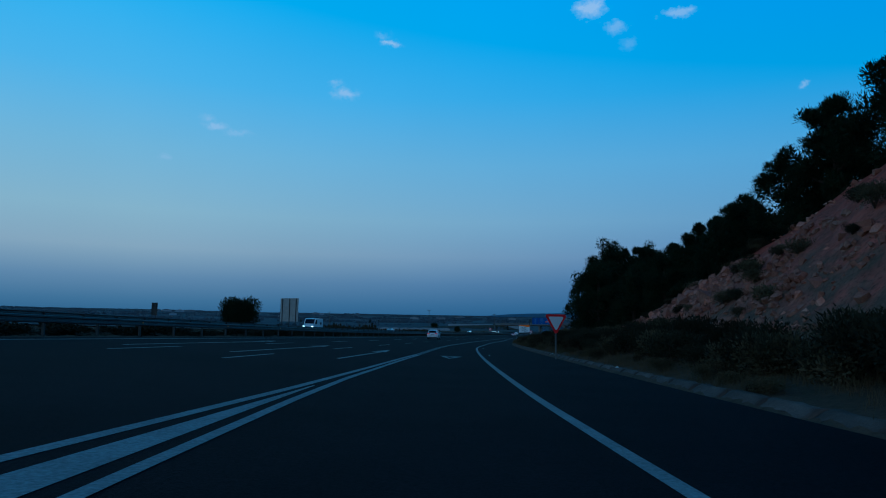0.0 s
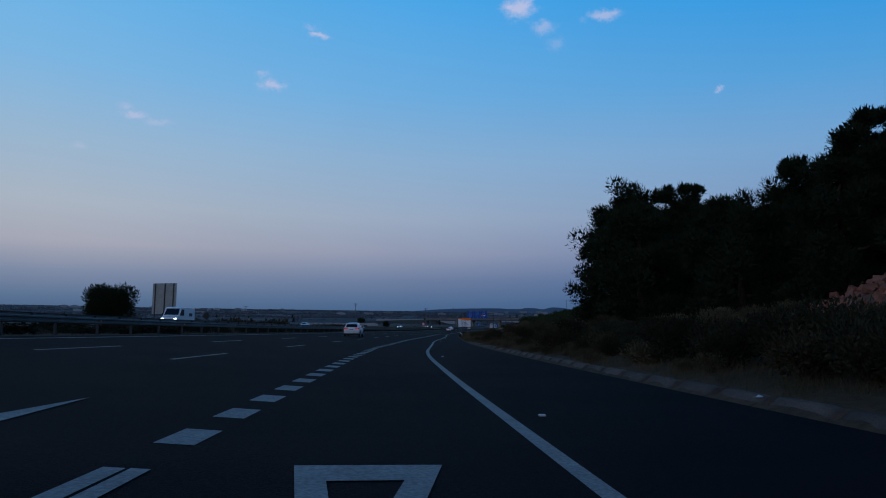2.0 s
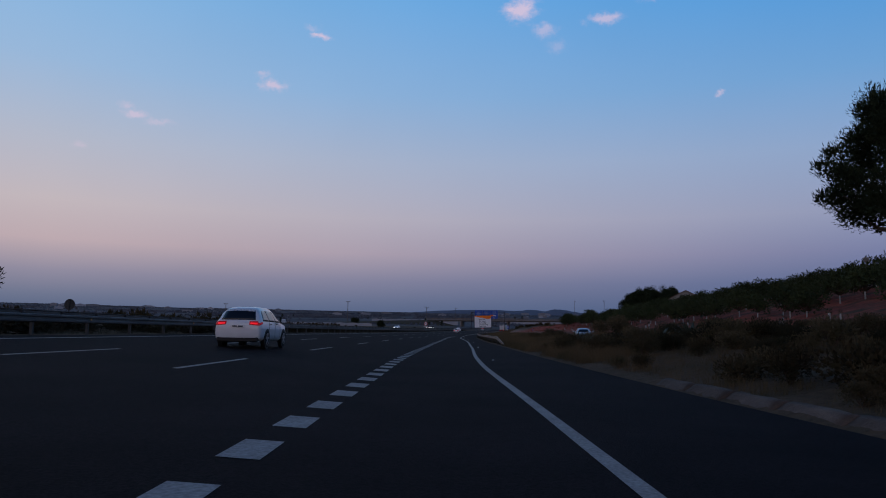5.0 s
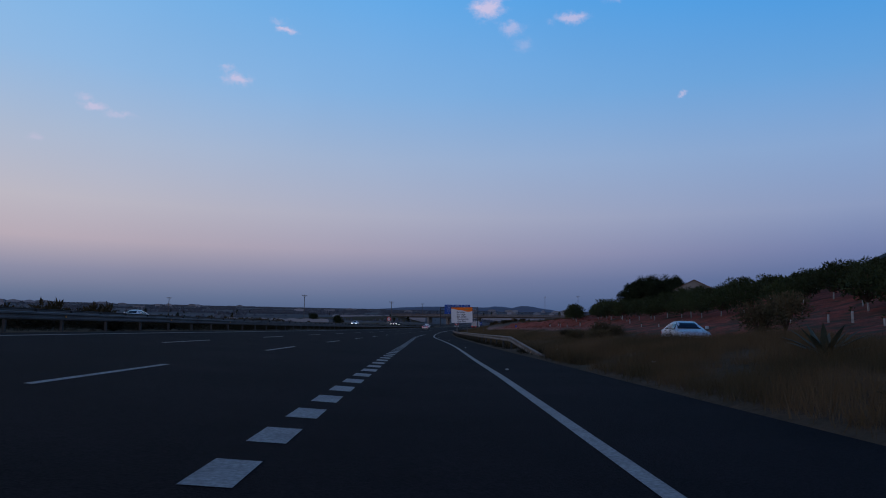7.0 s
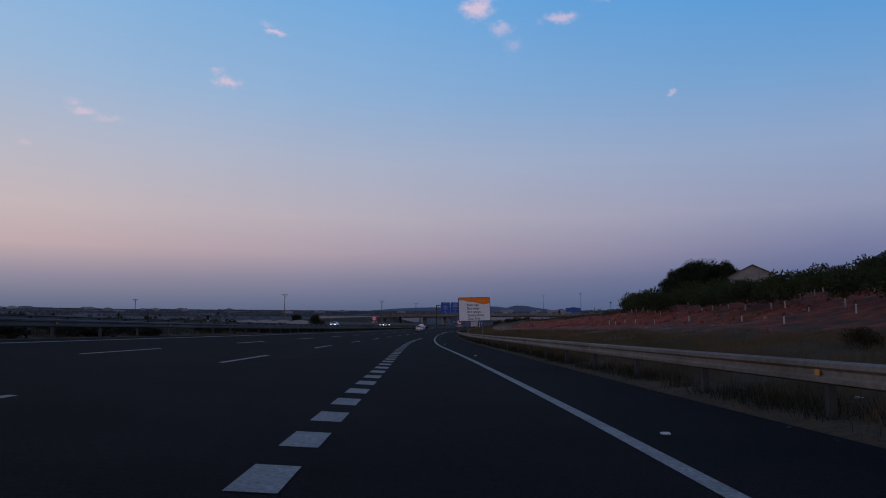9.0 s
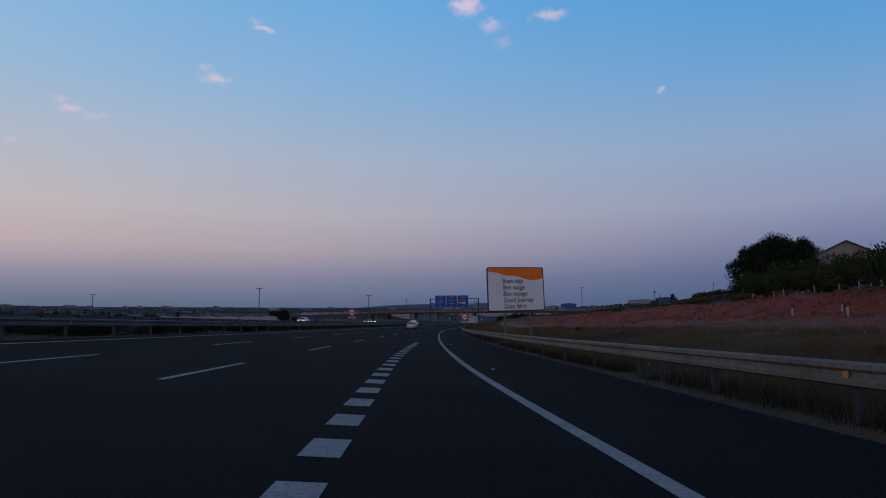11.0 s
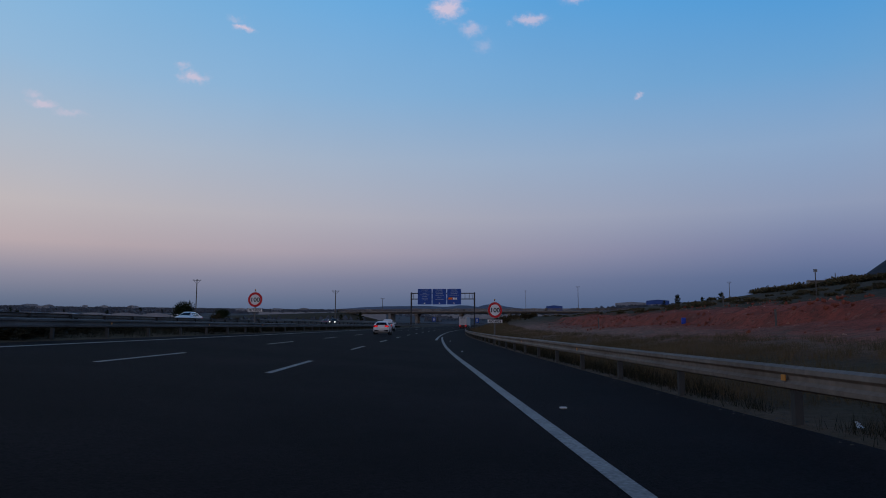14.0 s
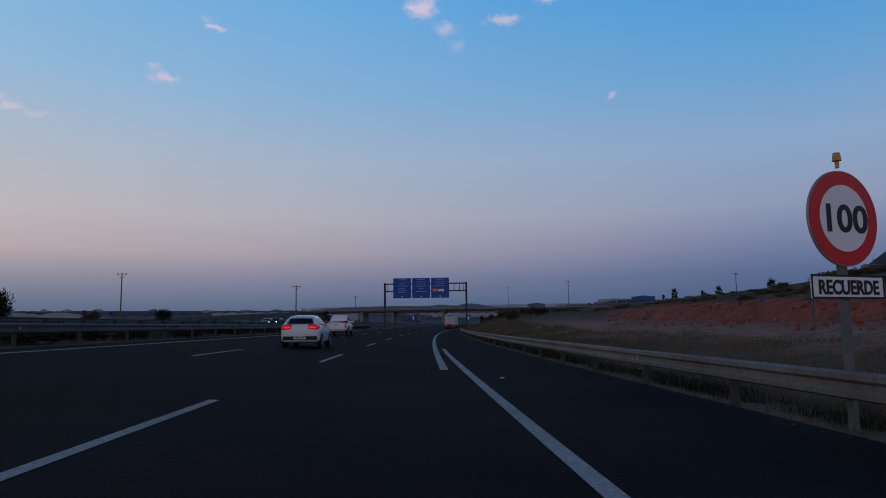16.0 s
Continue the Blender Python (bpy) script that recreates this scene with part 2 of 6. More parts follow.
CAR_WHITE = mat("white_car_paint", (0.66, 0.67, 0.70), 0.3, spec=0.5, coat=0.5, fine=0.03, fscale=3)
CAR_GREY = mat("pale_car_paint", (0.46, 0.49, 0.54), 0.35, spec=0.5, coat=0.4)
CAR_DARK = mat("black_trim", (0.012, 0.012, 0.014), 0.6)
CAR_RED = mat("dark_red_paint", (0.16, 0.02, 0.02), 0.35, coat=0.4)
GLASS_DARK = mat("tinted_glass", (0.006, 0.008, 0.011), 0.06, spec=0.6)
RUBBER = mat("tyre_rubber", (0.012, 0.012, 0.013), 0.9)
RIM = mat("alloy_rim", (0.33, 0.34, 0.36), 0.4, metal=0.7)
TAIL_LIT = mat("lit_tail_lamp", (0.5, 0.01, 0.01), 0.3, emit=(1.0, 0.02, 0.03), power=0.75)
TAIL_OFF = mat("red_lens", (0.36, 0.012, 0.016), 0.25, emit=(1.0, 0.01, 0.02), power=0.10)
HEAD_LIT = mat("lit_headlamp", (0.8, 0.8, 0.8), 0.3, emit=(1.0, 0.95, 0.85), power=5.0)
LENS_CLEAR = mat("clear_lens", (0.5, 0.5, 0.52), 0.15)
PLATE = mat("number_plate", (0.70, 0.70, 0.70), 0.5)
TRUCK_GREY = mat("trailer_white", (0.50, 0.51, 0.53), 0.5, col2=(0.42, 0.43, 0.45), scale=1.2)
BLUE_PLASTIC = mat("blue_plastic", (0.02, 0.06, 0.42), 0.5)
LITTER = mat("litter_white", (0.55, 0.55, 0.55), 0.8)


def ground_material():
    m = bpy.data.materials.new("earth_and_dry_grass")
    m.use_nodes = True
    nt = m.node_tree
    nd, ln = nt.nodes, nt.links
    b = nd["Principled BSDF"]
    b.inputs["Roughness"].default_value, b.inputs["Specular IOR Level"].default_value = 0.97, 0.08
    tc = nd.new("ShaderNodeTexCoord")

    def noise_tex(scale, detail=5.0, rough=0.6):
        n = nd.new("ShaderNodeTexNoise")
        n.inputs["Scale"].default_value, n.inputs["Detail"].default_value, n.inputs["Roughness"].default_value = scale, detail, rough
        ln.new(tc.outputs["Object"], n.inputs["Vector"])
        return n.outputs[0]

    def mixed(fac, a, c):
        mx = nd.new("ShaderNodeMix")
        mx.data_type = "RGBA"
        ln.new(fac, mx.inputs[0])
        for i, v in ((6, a), (7, c)):
            if isinstance(v, tuple):
                mx.inputs[i].default_value = (*v, 1)
            else:
                ln.new(v, mx.inputs[i])
        return mx.outputs[2]

    def between(v, lo, hi):
        r = nd.new("ShaderNodeMapRange")
        r.inputs[1].default_value, r.inputs[2].default_value = lo, hi
        ln.new(v, r.inputs[0])
        return r.outputs[0]

    grass = mixed(between(noise_tex(0.35), 0.35, 0.65), (0.106, 0.073, 0.045), (0.058, 0.049, 0.029))
    grass = mixed(between(noise_tex(2.5), 0.45, 0.75), grass, (0.108, 0.076, 0.048))
    red = mixed(between(noise_tex(0.5, 8.0, 0.7), 0.36, 0.62), (0.43, 0.100, 0.063), (0.21, 0.062, 0.043))
    red = mixed(between(noise_tex(1.7, 8.0), 0.56, 0.78), red, (0.40, 0.19, 0.13))
    # grey-blue of the far plain, with the haze painted in
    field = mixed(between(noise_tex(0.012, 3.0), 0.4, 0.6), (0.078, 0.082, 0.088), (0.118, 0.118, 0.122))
    at = nd.new("ShaderNodeAttribute")
    at.attribute_name = "soil"
    sep = nd.new("ShaderNodeSeparateColor")
    ln.new(at.outputs["Color"], sep.inputs[0])
    ad = nd.new("ShaderNodeMath")
    ad.operation = "ADD"
    ln.new(sep.outputs[0], ad.inputs[0])
    nn = nd.new("ShaderNodeMath")
    nn.operation = "MULTIPLY_ADD"
    ln.new(noise_tex(0.6, 6.0), nn.inputs[0])
    nn.inputs[1].default_value, nn.inputs[2].default_value = 1.3, -0.65
    ln.new(nn.outputs[0], ad.inputs[1])
    out = mixed(between(ad.outputs[0], 0.38, 0.62), grass, red)
    pale = mixed(between(noise_tex(1.4, 7.0), 0.35, 0.65), (0.41, 0.215, 0.150), (0.185, 0.112, 0.082))
    out = mixed(sep.outputs[2], out, pale)
    crumbs = mixed(between(noise_tex(6.0, 6.0, 0.7), 0.5, 0.72), out, (0.055, 0.038, 0.027))
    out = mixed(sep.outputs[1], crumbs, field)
    ln.new(out, b.inputs["Base Color"])
    bp = nd.new("ShaderNodeBump")
    bp.inputs["Strength"].default_value, bp.inputs["Distance"].default_value = 0.9, 0.15
    ln.new(noise_tex(3.0, 8.0), bp.inputs["Height"])
    ln.new(bp.outputs[0], b.inputs["Normal"])
    return m


EARTH = ground_material()

# ---- plan: the road's line, s metres along it, u metres to its right ----
LINE = (0.04671561, -0.04946052, 2.53512326, 15.27957453, 11.25707747)


def along(table, s):
    return float(np.interp(s, [a for a, _ in table], [b for _, b in table]))


def line_raw(s):
    q = (s - 200) / 100
    x = d = 0.0
    for i, c in enumerate(LINE):
        x += c * q ** (4 - i)
        d += c * (4 - i) * q ** max(3 - i, 0) if i < 4 else 0.0
    return x, d / 100


def line(s):
    """x and slope of the line between the first and second lane."""
    k = min(max(s, 0.0), 460.0)
    x, d = line_raw(k)
    if s > 460:
        e = min(s - 460, 260.0)
        return x + d * (s - 460) + 0.0005 * e * e + 0.001 * e * max(s - 720, 0.0), d + 0.001 * e
    return x + d * (s - k), d


def heading(s):
    return math.atan(line(s)[1])


# right edge of the asphalt, and where the road's cross slope begins
EDGE = [(-60, 14.3), (0, 13.6), (45, 12.9), (75, 12.1), (105, 11.3), (155, 10.9), (200, 9.9), (232, 9.0), (270, 8.2), (310, 7.8), (345, 7.3), (450, 6.8), (700, 6.8)]
HINGE = [(0, 8.0), (9, 7.5), (18, 7.16), (36, 6.95), (54, 6.57), (72, 6.14), (90, 5.93), (150, 5.65), (164, 5.6), (210, 4.58), (240, 3.98), (271, 3.36), (302, 3.0), (700, 3.0)]


def road_z(s, u):
    k = min(max(s, -40.0), 620.0)
    d = u - along(HINGE, s)
    lean = 0.0627 * 0.4 * float(np.logaddexp(0, -d / 0.4))
    return 1.404e-5 * (k - 150) ** 2 + lean


def plan(s, u):
    x, d = line(s)
    a = math.atan(d)
    return x + u * math.cos(a), s - u * math.sin(a)


BANK_D = [0, 1, 3, 6, 10, 16, 26, 45, 75, 130]
BANK = [
    (-60, [0, .20, .6, 1.8, 6.0, 12.5, 17, 19, 20, 21]), (20, [0, .20, .6, 1.8, 6.0, 12.3, 16.5, 18, 19, 20]), (35, [0, .20, .6, 1.8, 5.6, 11, 14.5, 16, 17, 18]),
    (50, [0, .20, .6, 1.4, 4.2, 7.6, 9.5, 11, 12, 12.5]), (56, [0, .20, .6, 1.3, 3.8, 7.1, 8.6, 10, 11, 12]), (62, [0, .20, .6, 1.1, 2.2, 4.2, 6, 8, 9, 10]), (70, [0, .20, .6, 1.0, 1.8, 3.1, 4.7, 6.5, 8, 9]), (100, [0, .15, .55, 1.0, 1.7, 2.9, 4.5, 6.8, 8.5, 9.5]),
    (140, [0, .12, .45, .85, 1.2, 2.0, 4.8, 8.3, 10.5, 12]), (200, [0, .02, .25, .6, 1.05, 1.8, 4.1, 7.1, 9.4, 11]), (245, [0, -.08, .1, .5, 1.05, 1.75, 3.0, 5.0, 8, 11]),
    (300, [0, -.08, .05, .3, .7, 1.35, 2.8, 5.6, 10, 13]), (350, [0, -.05, .1, .4, .75, 1.4, 2.8, 5.2, 9.6, 15]), (450, [0, .1, .6, 1.6, 2.6, 3.4, 3.9, 5.4, 9.5, 16]),
    (600, [0, .3, 1.2, 2.8, 4.2, 5.0, 5.5, 6.0, 7, 9]), (5000, [0, .3, 1.2, 2.8, 4.2, 5.0, 5.5, 6.0, 7, 9]),
]
SIDE_D = [0, 2, 5, 8, 10, 23, 26, 34, 50, 90]
SIDE = [0, -.12, -.2, -.1, .02, .02, -.3, -.7, -1.0, -1.0]


def bank_h(s, d):
    i = 0
    while i < len(BANK) - 2 and s > BANK[i + 1][0]:
        i += 1
    (s0, a), (s1, b) = BANK[i], BANK[i + 1]
    w = min(max((s - s0) / (s1 - s0), 0.0), 1.0)
    return float(np.interp(d, BANK_D, a)) * (1 - w) + float(np.interp(d, BANK_D, b)) * w


def rough(x, y, k):
    return noise.noise((x * k, y * k, 3.7)) + 0.5 * noise.noise((x * k * 2.3, y * k * 2.3, 9.1))


def ground_z(s, u, fine=True):
    e = along(EDGE, s)
    x, y = plan(s, u)
    if u > e:
        d = u - e
        z = road_z(s, e) + bank_h(s, d)
        # hollow of the farm track where the saloon is parked
        z -= 0.7 * along([(157, 0.0), (160.5, 1.0), (166, 1.0), (171, 0.0)], s) * along([(6.3, 0.0), (8.0, 1.0), (11.3, 1.0), (14.5, 0.0)], d)
        steep = 0.05 + 0.5 * max(0.0, min(1.0, (d - 5) / 6)) * (1.0 if s < 75 else 0.45)
        # low cliff left by digging
        if 205 < s < 400 and d > 13:
            k = d - 16.4 - 1.6 * noise.noise((s * 0.09, 0.0, 2.0)) - 0.5 * noise.noise((s * 0.4, 0.0, 7.0))
            face = min(1.0, max(0.0, k / 1.1))
            z += 0.7 * face * face * (3 - 2 * face) * along([(205, 0.0), (235, 1.0), (370, 1.0), (400, 0.0)], s) * along([(22, 1.0), (40, 0.0)], d)
        if fine:
            z += rough(x, y, 0.28) * steep * min(1.0, d / 3) + 0.05 * min(1.0, d) * rough(x, y, 1.3)
            z += 0.4 * rough(x, y, 0.45) * along([(15, 0.0), (19, 1.0), (25, 1.0), (30, 0.0)], d) * along([(200, 0.0), (230, 1.0), (350, 1.0), (400, 0.0)], s)
    elif u < -9.0:
        d = -9.0 - u
        z = road_z(s, max(u, -18.0)) + float(np.interp(d, SIDE_D, SIDE))
        z += along([(230, 0.0), (285, 0.7), (330, 1.0), (540, 1.0), (620, 0.0)], s) * along([(24, 0.0), (30, 1.0), (36, 1.75), (44, 1.9), (60, 0.8), (90, 0.0)], d)
        if fine and not 9.0 < d < 24:
            z += 0.06 * rough(x, y, 0.7) * min(1.0, d) + 0.3 * rough(x, y, 0.05) * min(1.0, max(0.0, (d - 26) / 30))
    else:
        return road_z(s, u) - 0.3
    far = math.hypot(x - 20, y - 150) - 330
    if far > 0:
        w = 1.0 if s > 720 else min(1.0, max(0.0, (abs(u) - 30) / 60))
        z += 0.0285 * far * w
    return z


def spot(s, u, h=0.0, turn=0.0):
    """A pose on the ground at s, u, facing along the road, turned left by so many degrees."""
    x, y = plan(s, u)
    z = road_z(s, u) if -9.0 <= u <= along(EDGE, s) else ground_z(s, u)
    return pose(x, y, z + h, 0, 0, turn - math.degrees(heading(s)))


# ---- mesh helpers ----
class Geo:
    def __init__(self):
        self.v, self.f = [], []

    def add(self, verts, faces):
        n = len(self.v)
        self.v += [tuple(p) for p in verts]
        self.f += [tuple(i + n for i in q) for q in faces]
        return self

    def box(self, x0, x1, y0, y1, z0, z1, b=0.0):
        c = ((x0 + x1) / 2, (y0 + y1) / 2, (z0 + z1) / 2)
        h = (abs(x1 - x0) / 2, abs(y1 - y0) / 2, abs(z1 - z0) / 2)
        if b <= 0:
            vs = [(c[0] + sx * h[0], c[1] + sy * h[1], c[2] + sz * h[2]) for sx in (-1, 1) for sy in (-1, 1) for sz in (-1, 1)]
            return self.add(vs, [(0, 1, 3, 2), (4, 6, 7, 5), (0, 4, 5, 1), (2, 3, 7, 6), (0, 2, 6, 4), (1, 5, 7, 3)])
        b = min(b, *[k * 0.95 for k in h])
        vs, ix = [], {}
        for sx in (-1, 1):
            for sy in (-1, 1):
                for sz in (-1, 1):
                    for ax in range(3):
                        p = [s * (k - (0 if i == ax else b)) for i, (s, k) in enumerate(zip((sx, sy, sz), h))]
                        ix[(sx, sy, sz, ax)] = len(vs)
                        vs.append([a + q for a, q in zip(c, p)])
        fs = []
        for ax in range(3):
            o1, o2 = [i for i in range(3) if i != ax]
            for s in (-1, 1):
                q = []
                for a, d in ((-1, -1), (1, -1), (1, 1), (-1, 1)):
                    k = [0, 0, 0]
                    k[ax], k[o1], k[o2] = s, a, d
                    q.append(ix[(*k, ax)])
                fs.append(tuple(q))
            for a in (-1, 1):
                for d in (-1, 1):
                    k0, k1 = [0, 0, 0], [0, 0, 0]
                    k0[ax], k1[ax] = -1, 1
                    for k in (k0, k1):
                        k[o1], k[o2] = a, d
                    fs.append((ix[(*k0, o1)], ix[(*k1, o1)], ix[(*k1, o2)], ix[(*k0, o2)]))
        for sx in (-1, 1):
            for sy in (-1, 1):
                for sz in (-1, 1):
                    fs.append(tuple(ix[(sx, sy, sz, a)] for a in range(3)))
        return self.add(vs, fs)

    def cyl(self, p0, p1, r0, r1=None, n=10, caps=True):
        r1 = r0 if r1 is None else r1
        a, b = Vector(p0), Vector(p1)
        d = (b - a).normalized()
        s = d.orthogonal().normalized()
        t = d.cross(s)
        vs = []
        for c, r in ((a, r0), (b, r1)):
            for i in range(n):
                w = 2 * math.pi * i / n
                vs.append(c + (s * math.cos(w) + t * math.sin(w)) * r)
        fs = [(i, (i + 1) % n, n + (i + 1) % n, n + i) for i in range(n)]
        if caps:
            fs += [tuple(range(n - 1, -1, -1)), tuple(range(n, 2 * n))]
        return self.add(vs, fs)

    def prism(self, poly, y0, y1):
        """An outline in x and z, given depth along y."""
        n = len(poly)
        vs = [(x, y0, z) for x, z in poly] + [(x, y1, z) for x, z in poly]
        fs = [tuple(range(n)), tuple(range(2 * n - 1, n - 1, -1))] + [(i, n + i, n + (i + 1) % n, (i + 1) % n) for i in range(n)]
        return self.add(vs, fs)

    def loft(self, rings, closed=True):
        n = len(rings[0])
        vs = [p for r in rings for p in r]
        fs = []
        for k in range(len(rings) - 1):
            for i in range(n if closed else n - 1):
                j = (i + 1) % n
                fs.append((k * n + i, k * n + j, (k + 1) * n + j, (k + 1) * n + i))
        if closed:
            fs += [tuple(range(n - 1, -1, -1)), tuple(range((len(rings) - 1) * n, len(rings) * n))]
        return self.add(vs, fs)

    def mesh(self, name, material, smooth=False):
        me = bpy.data.meshes.new(name)
        me.from_pydata(self.v, [], self.f)
        if len(self.f) < 4000:
            bm = bmesh.new()
            bm.from_mesh(me)
            bmesh.ops.recalc_face_normals(bm, faces=bm.faces)
            bm.to_mesh(me)
            bm.free()
        me.materials.append(material)
        if smooth:
            me.polygons.foreach_set("use_smooth", [True] * len(me.polygons))
        return me

    def ob(self, name, material, parent=None, label="", smooth=False):
        o = new(name, self.mesh(name, material, smooth))
        o.parent = parent
        return tagged(o, label)


def thing(name, m, label, category, group=""):
    e = new(name)
    e.matrix_world = m
    e.empty_display_size = 0.2
    return tagged(e, label, category, group)


def words(body, size, shear=0.0, align="LEFT", bold=0.0):
    """The mesh of a line of lettering, standing in x and z, facing -y."""
    cu = bpy.data.curves.new("lettering", "FONT")
    cu.body, cu.size, cu.shear, cu.extrude, cu.align_x, cu.resolution_u, cu.offset = body, size, shear, 0.003, align, 4, bold
    o = new("lettering", cu)
    me = bpy.data.meshes.new_from_object(o.evaluated_get(bpy.context.evaluated_depsgraph_get()))
    bpy.data.objects.remove(o)
    me.transform(Matrix.Rotation(radians(90), 4, "X"))
    return me


def lettering(body, size, x, y, z, material, parent, shear=0.0, align="LEFT", narrow=1.0, bold=0.0):
    """Flat letters on a sign, one mesh a word: the widest gap parts two words."""
    me = words(body, size, shear, align, bold)
    me.transform(Matrix.Translation((x, y, z)) @ Matrix.Diagonal((narrow, 1, 1, 1)))
    spans = sorted((min(me.vertices[i].co.x for i in q.vertices), max(me.vertices[i].co.x for i in q.vertices)) for q in me.polygons)
    reach, gap, cut = spans[0][1], 0.0, 1e9
    for lo, hi in spans:
        if " " in body and lo - reach > gap:
            gap, cut = lo - reach, (lo + reach) / 2
        reach = max(reach, hi)
    for first in (True, False):
        faces = [tuple(q.vertices) for q in me.polygons if (me.vertices[q.vertices[0]].co.x < cut) == first]
        if faces:
            g = Geo()
            g.add([v.co[:] for v in me.vertices], faces)
            o = g.ob("lettering", material, parent)
            bm = bmesh.new()
            bm.from_mesh(o.data)
            bmesh.ops.delete(bm, geom=[v for v in bm.verts if not v.link_faces], context="VERTS")
            bm.to_mesh(o.data)
            bm.free()


def rounded(w, h, r, n=5):
    pts = []
    for cx, cz, a0 in ((w / 2 - r, h / 2 - r, 0), (-w / 2 + r, h / 2 - r, 90), (-w / 2 + r, -h / 2 + r, 180), (w / 2 - r, -h / 2 + r, 270)):
        for i in range(n + 1):
            a = radians(a0 + 90 * i / n)
            pts.append((cx + r * math.cos(a), cz + r * math.sin(a)))
    return pts


def circle(r, n=40, cx=0.0, cz=0.0):
    return [(cx + r * math.cos(2 * math.pi * i / n), cz + r * math.sin(2 * math.pi * i / n)) for i in range(n)]


# ---- ground ----
def build_ground():
    cols_r = [0, .35, .8, 1.3, 2, 3, 4, 5, 6, 7, 8, 9, 10, 11.5, 13, 14, 14.8, 15.4, 16, 16.6, 17.2, 17.8, 18.5, 19.4, 20.5, 22, 24, 26, 30, 35, 40, 46, 54, 64, 78, 95, 120, 160, 220, 320, 480, 750, 1150]
    cols_l = [-9.0, -9.4, -10, -11, -12, -13, -14, -15, -18, -21, -24, -27, -29, -31, -34, -38, -44, -52, -62, -75, -95, -125, -170, -240, -350, -520, -800, -1300, -2100, -3200]
    rows = [-700, -250, -120] + [-60 + 2.5 * i for i in range(int(480 / 2.5) + 1)] + [424, 432, 440, 450, 460, 470, 480, 492, 505, 520, 535, 550, 565, 580, 595, 610, 630, 650, 680, 720, 780, 860, 980, 1150, 1400, 1750, 2200, 2800, 3500, 4300]
    rows = sorted(set(rows))
    vs, fs, soil = [], [], []
    cols = [("l", c) for c in reversed(cols_l)] + [("m", -8.0), ("m", -4.0), ("m", 0.0)] + [("f", f) for f in (0.2, 0.35, 0.5, 0.65, 0.8, 0.93)] + [("r", c) for c in cols_r]
    for s in rows:
        e = along(EDGE, s)
        for k, c in cols:
            u = c if k != "r" else e + c + (0.01 if c == 0 else 0)
            if k == "f":
                u = e * c
            if c == -9.0:
                u = -9.001
            x, y = plan(s, u)
            if s < -60 and k == "r" and c > 160:
                x, y = plan(-60, u)
                y -= (-60 - s) * 0.5
            vs.append((x, y, ground_z(s, u) if (k != "r" or c > 0) else road_z(s, e) - 0.06))
            d = c if k == "r" else -1
            red = 0.0
            if k == "r":
                if s < 85:
                    red = float(np.interp(d, [4.5, 7, 9.5, 11.5, 20, 26], [0.05, .45, .6, 1.0, 1.0, .15])) * min(1.0, max(0.0, (85 - s) / 20))
                if s > 100:
                    w = min(1.0, max(0.0, (s - 215) / 25))
                    red = max(red, float(np.interp(d, [7, 10, 14, 24 - 5 * w, 29 - 7 * w, 35 - 8 * w, 42], [0.0, .45 + .15 * w, .52 + .23 * w, .6 + .4 * w, .7 - .25 * w, .3 - .2 * w, .1 - .1 * w])) * min(1.0, (s - 100) / 25) * float(np.interp(s, [280, 330, 372, 410], [1, .82, .7, 0])))
            pale = 0.0
            if k == "r" and s > -60:
                pale = float(np.interp(d, [0.7, 1.4], [.30, 0])) * along([(150, 0.2), (220, 0.3), (290, 0.5), (310, 1.0)], s)
                pale += float(np.interp(d, [4.5, 6, 11, 14], [0, .38, .3, 0])) * float(np.interp(s, [10, 20, 60, 75], [.6, 1, 1, 0]))
                pale += float(np.interp(d, [6, 8.5, 12, 15], [0, .5, .5, 0])) * float(np.interp(s, [195, 215, 300, 325, 370, 400], [0, .9, .9, 1.4, 1.4, 0]))
                pale += 0.27 * float(np.interp(d, [1, 2, 14, 18], [0, 1, 1, 0])) * float(np.interp(s, [285, 312, 400, 430], [0, 1, 1, 0]))
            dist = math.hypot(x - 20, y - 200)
            # share of the haze-tinted colour, growing with distance
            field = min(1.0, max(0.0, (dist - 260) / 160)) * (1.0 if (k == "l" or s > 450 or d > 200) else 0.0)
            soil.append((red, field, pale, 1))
    n = len(cols)
    for i in range(len(rows) - 1):
        for j in range(n - 1):
            fs.append((i * n + j, i * n + j + 1, (i + 1) * n + j + 1, (i + 1) * n + j))
    me = bpy.data.meshes.new("ground")
    me.from_pydata(vs, [], fs)
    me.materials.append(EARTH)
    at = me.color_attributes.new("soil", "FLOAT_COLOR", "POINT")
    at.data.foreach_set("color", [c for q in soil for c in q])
    me.polygons.foreach_set("use_smooth", [True] * len(fs))
    tagged(new("ground", me), "dry grass verge, red earth bank and plain tinted with painted haze", "ground", kind="structure")


build_ground()


def ribbon(g, s0, s1, left, right, lift=0.0, step=2.0, across=1, zfun=road_z):
    """A strip along the road between two offsets, which may be numbers or functions of s."""
    n = max(1, int(math.ceil((s1 - s0) / step)))
    vs, fs = [], []
    for i in range(n + 1):
        s = s0 + (s1 - s0) * i / n
        a = left(s) if callable(left) else left
        b = right(s) if callable(right) else right
        for j in range(across + 1):
            u = a + (b - a) * j / across
            x, y = plan(s, u)
            vs.append((x, y, zfun(s, u) + lift))
    m = across + 1
    for i in range(n):
        for j in range(across):
            fs.append((i * m + j, i * m + j + 1, (i + 1) * m + j + 1, (i + 1) * m + j))
    g.add(vs, fs)


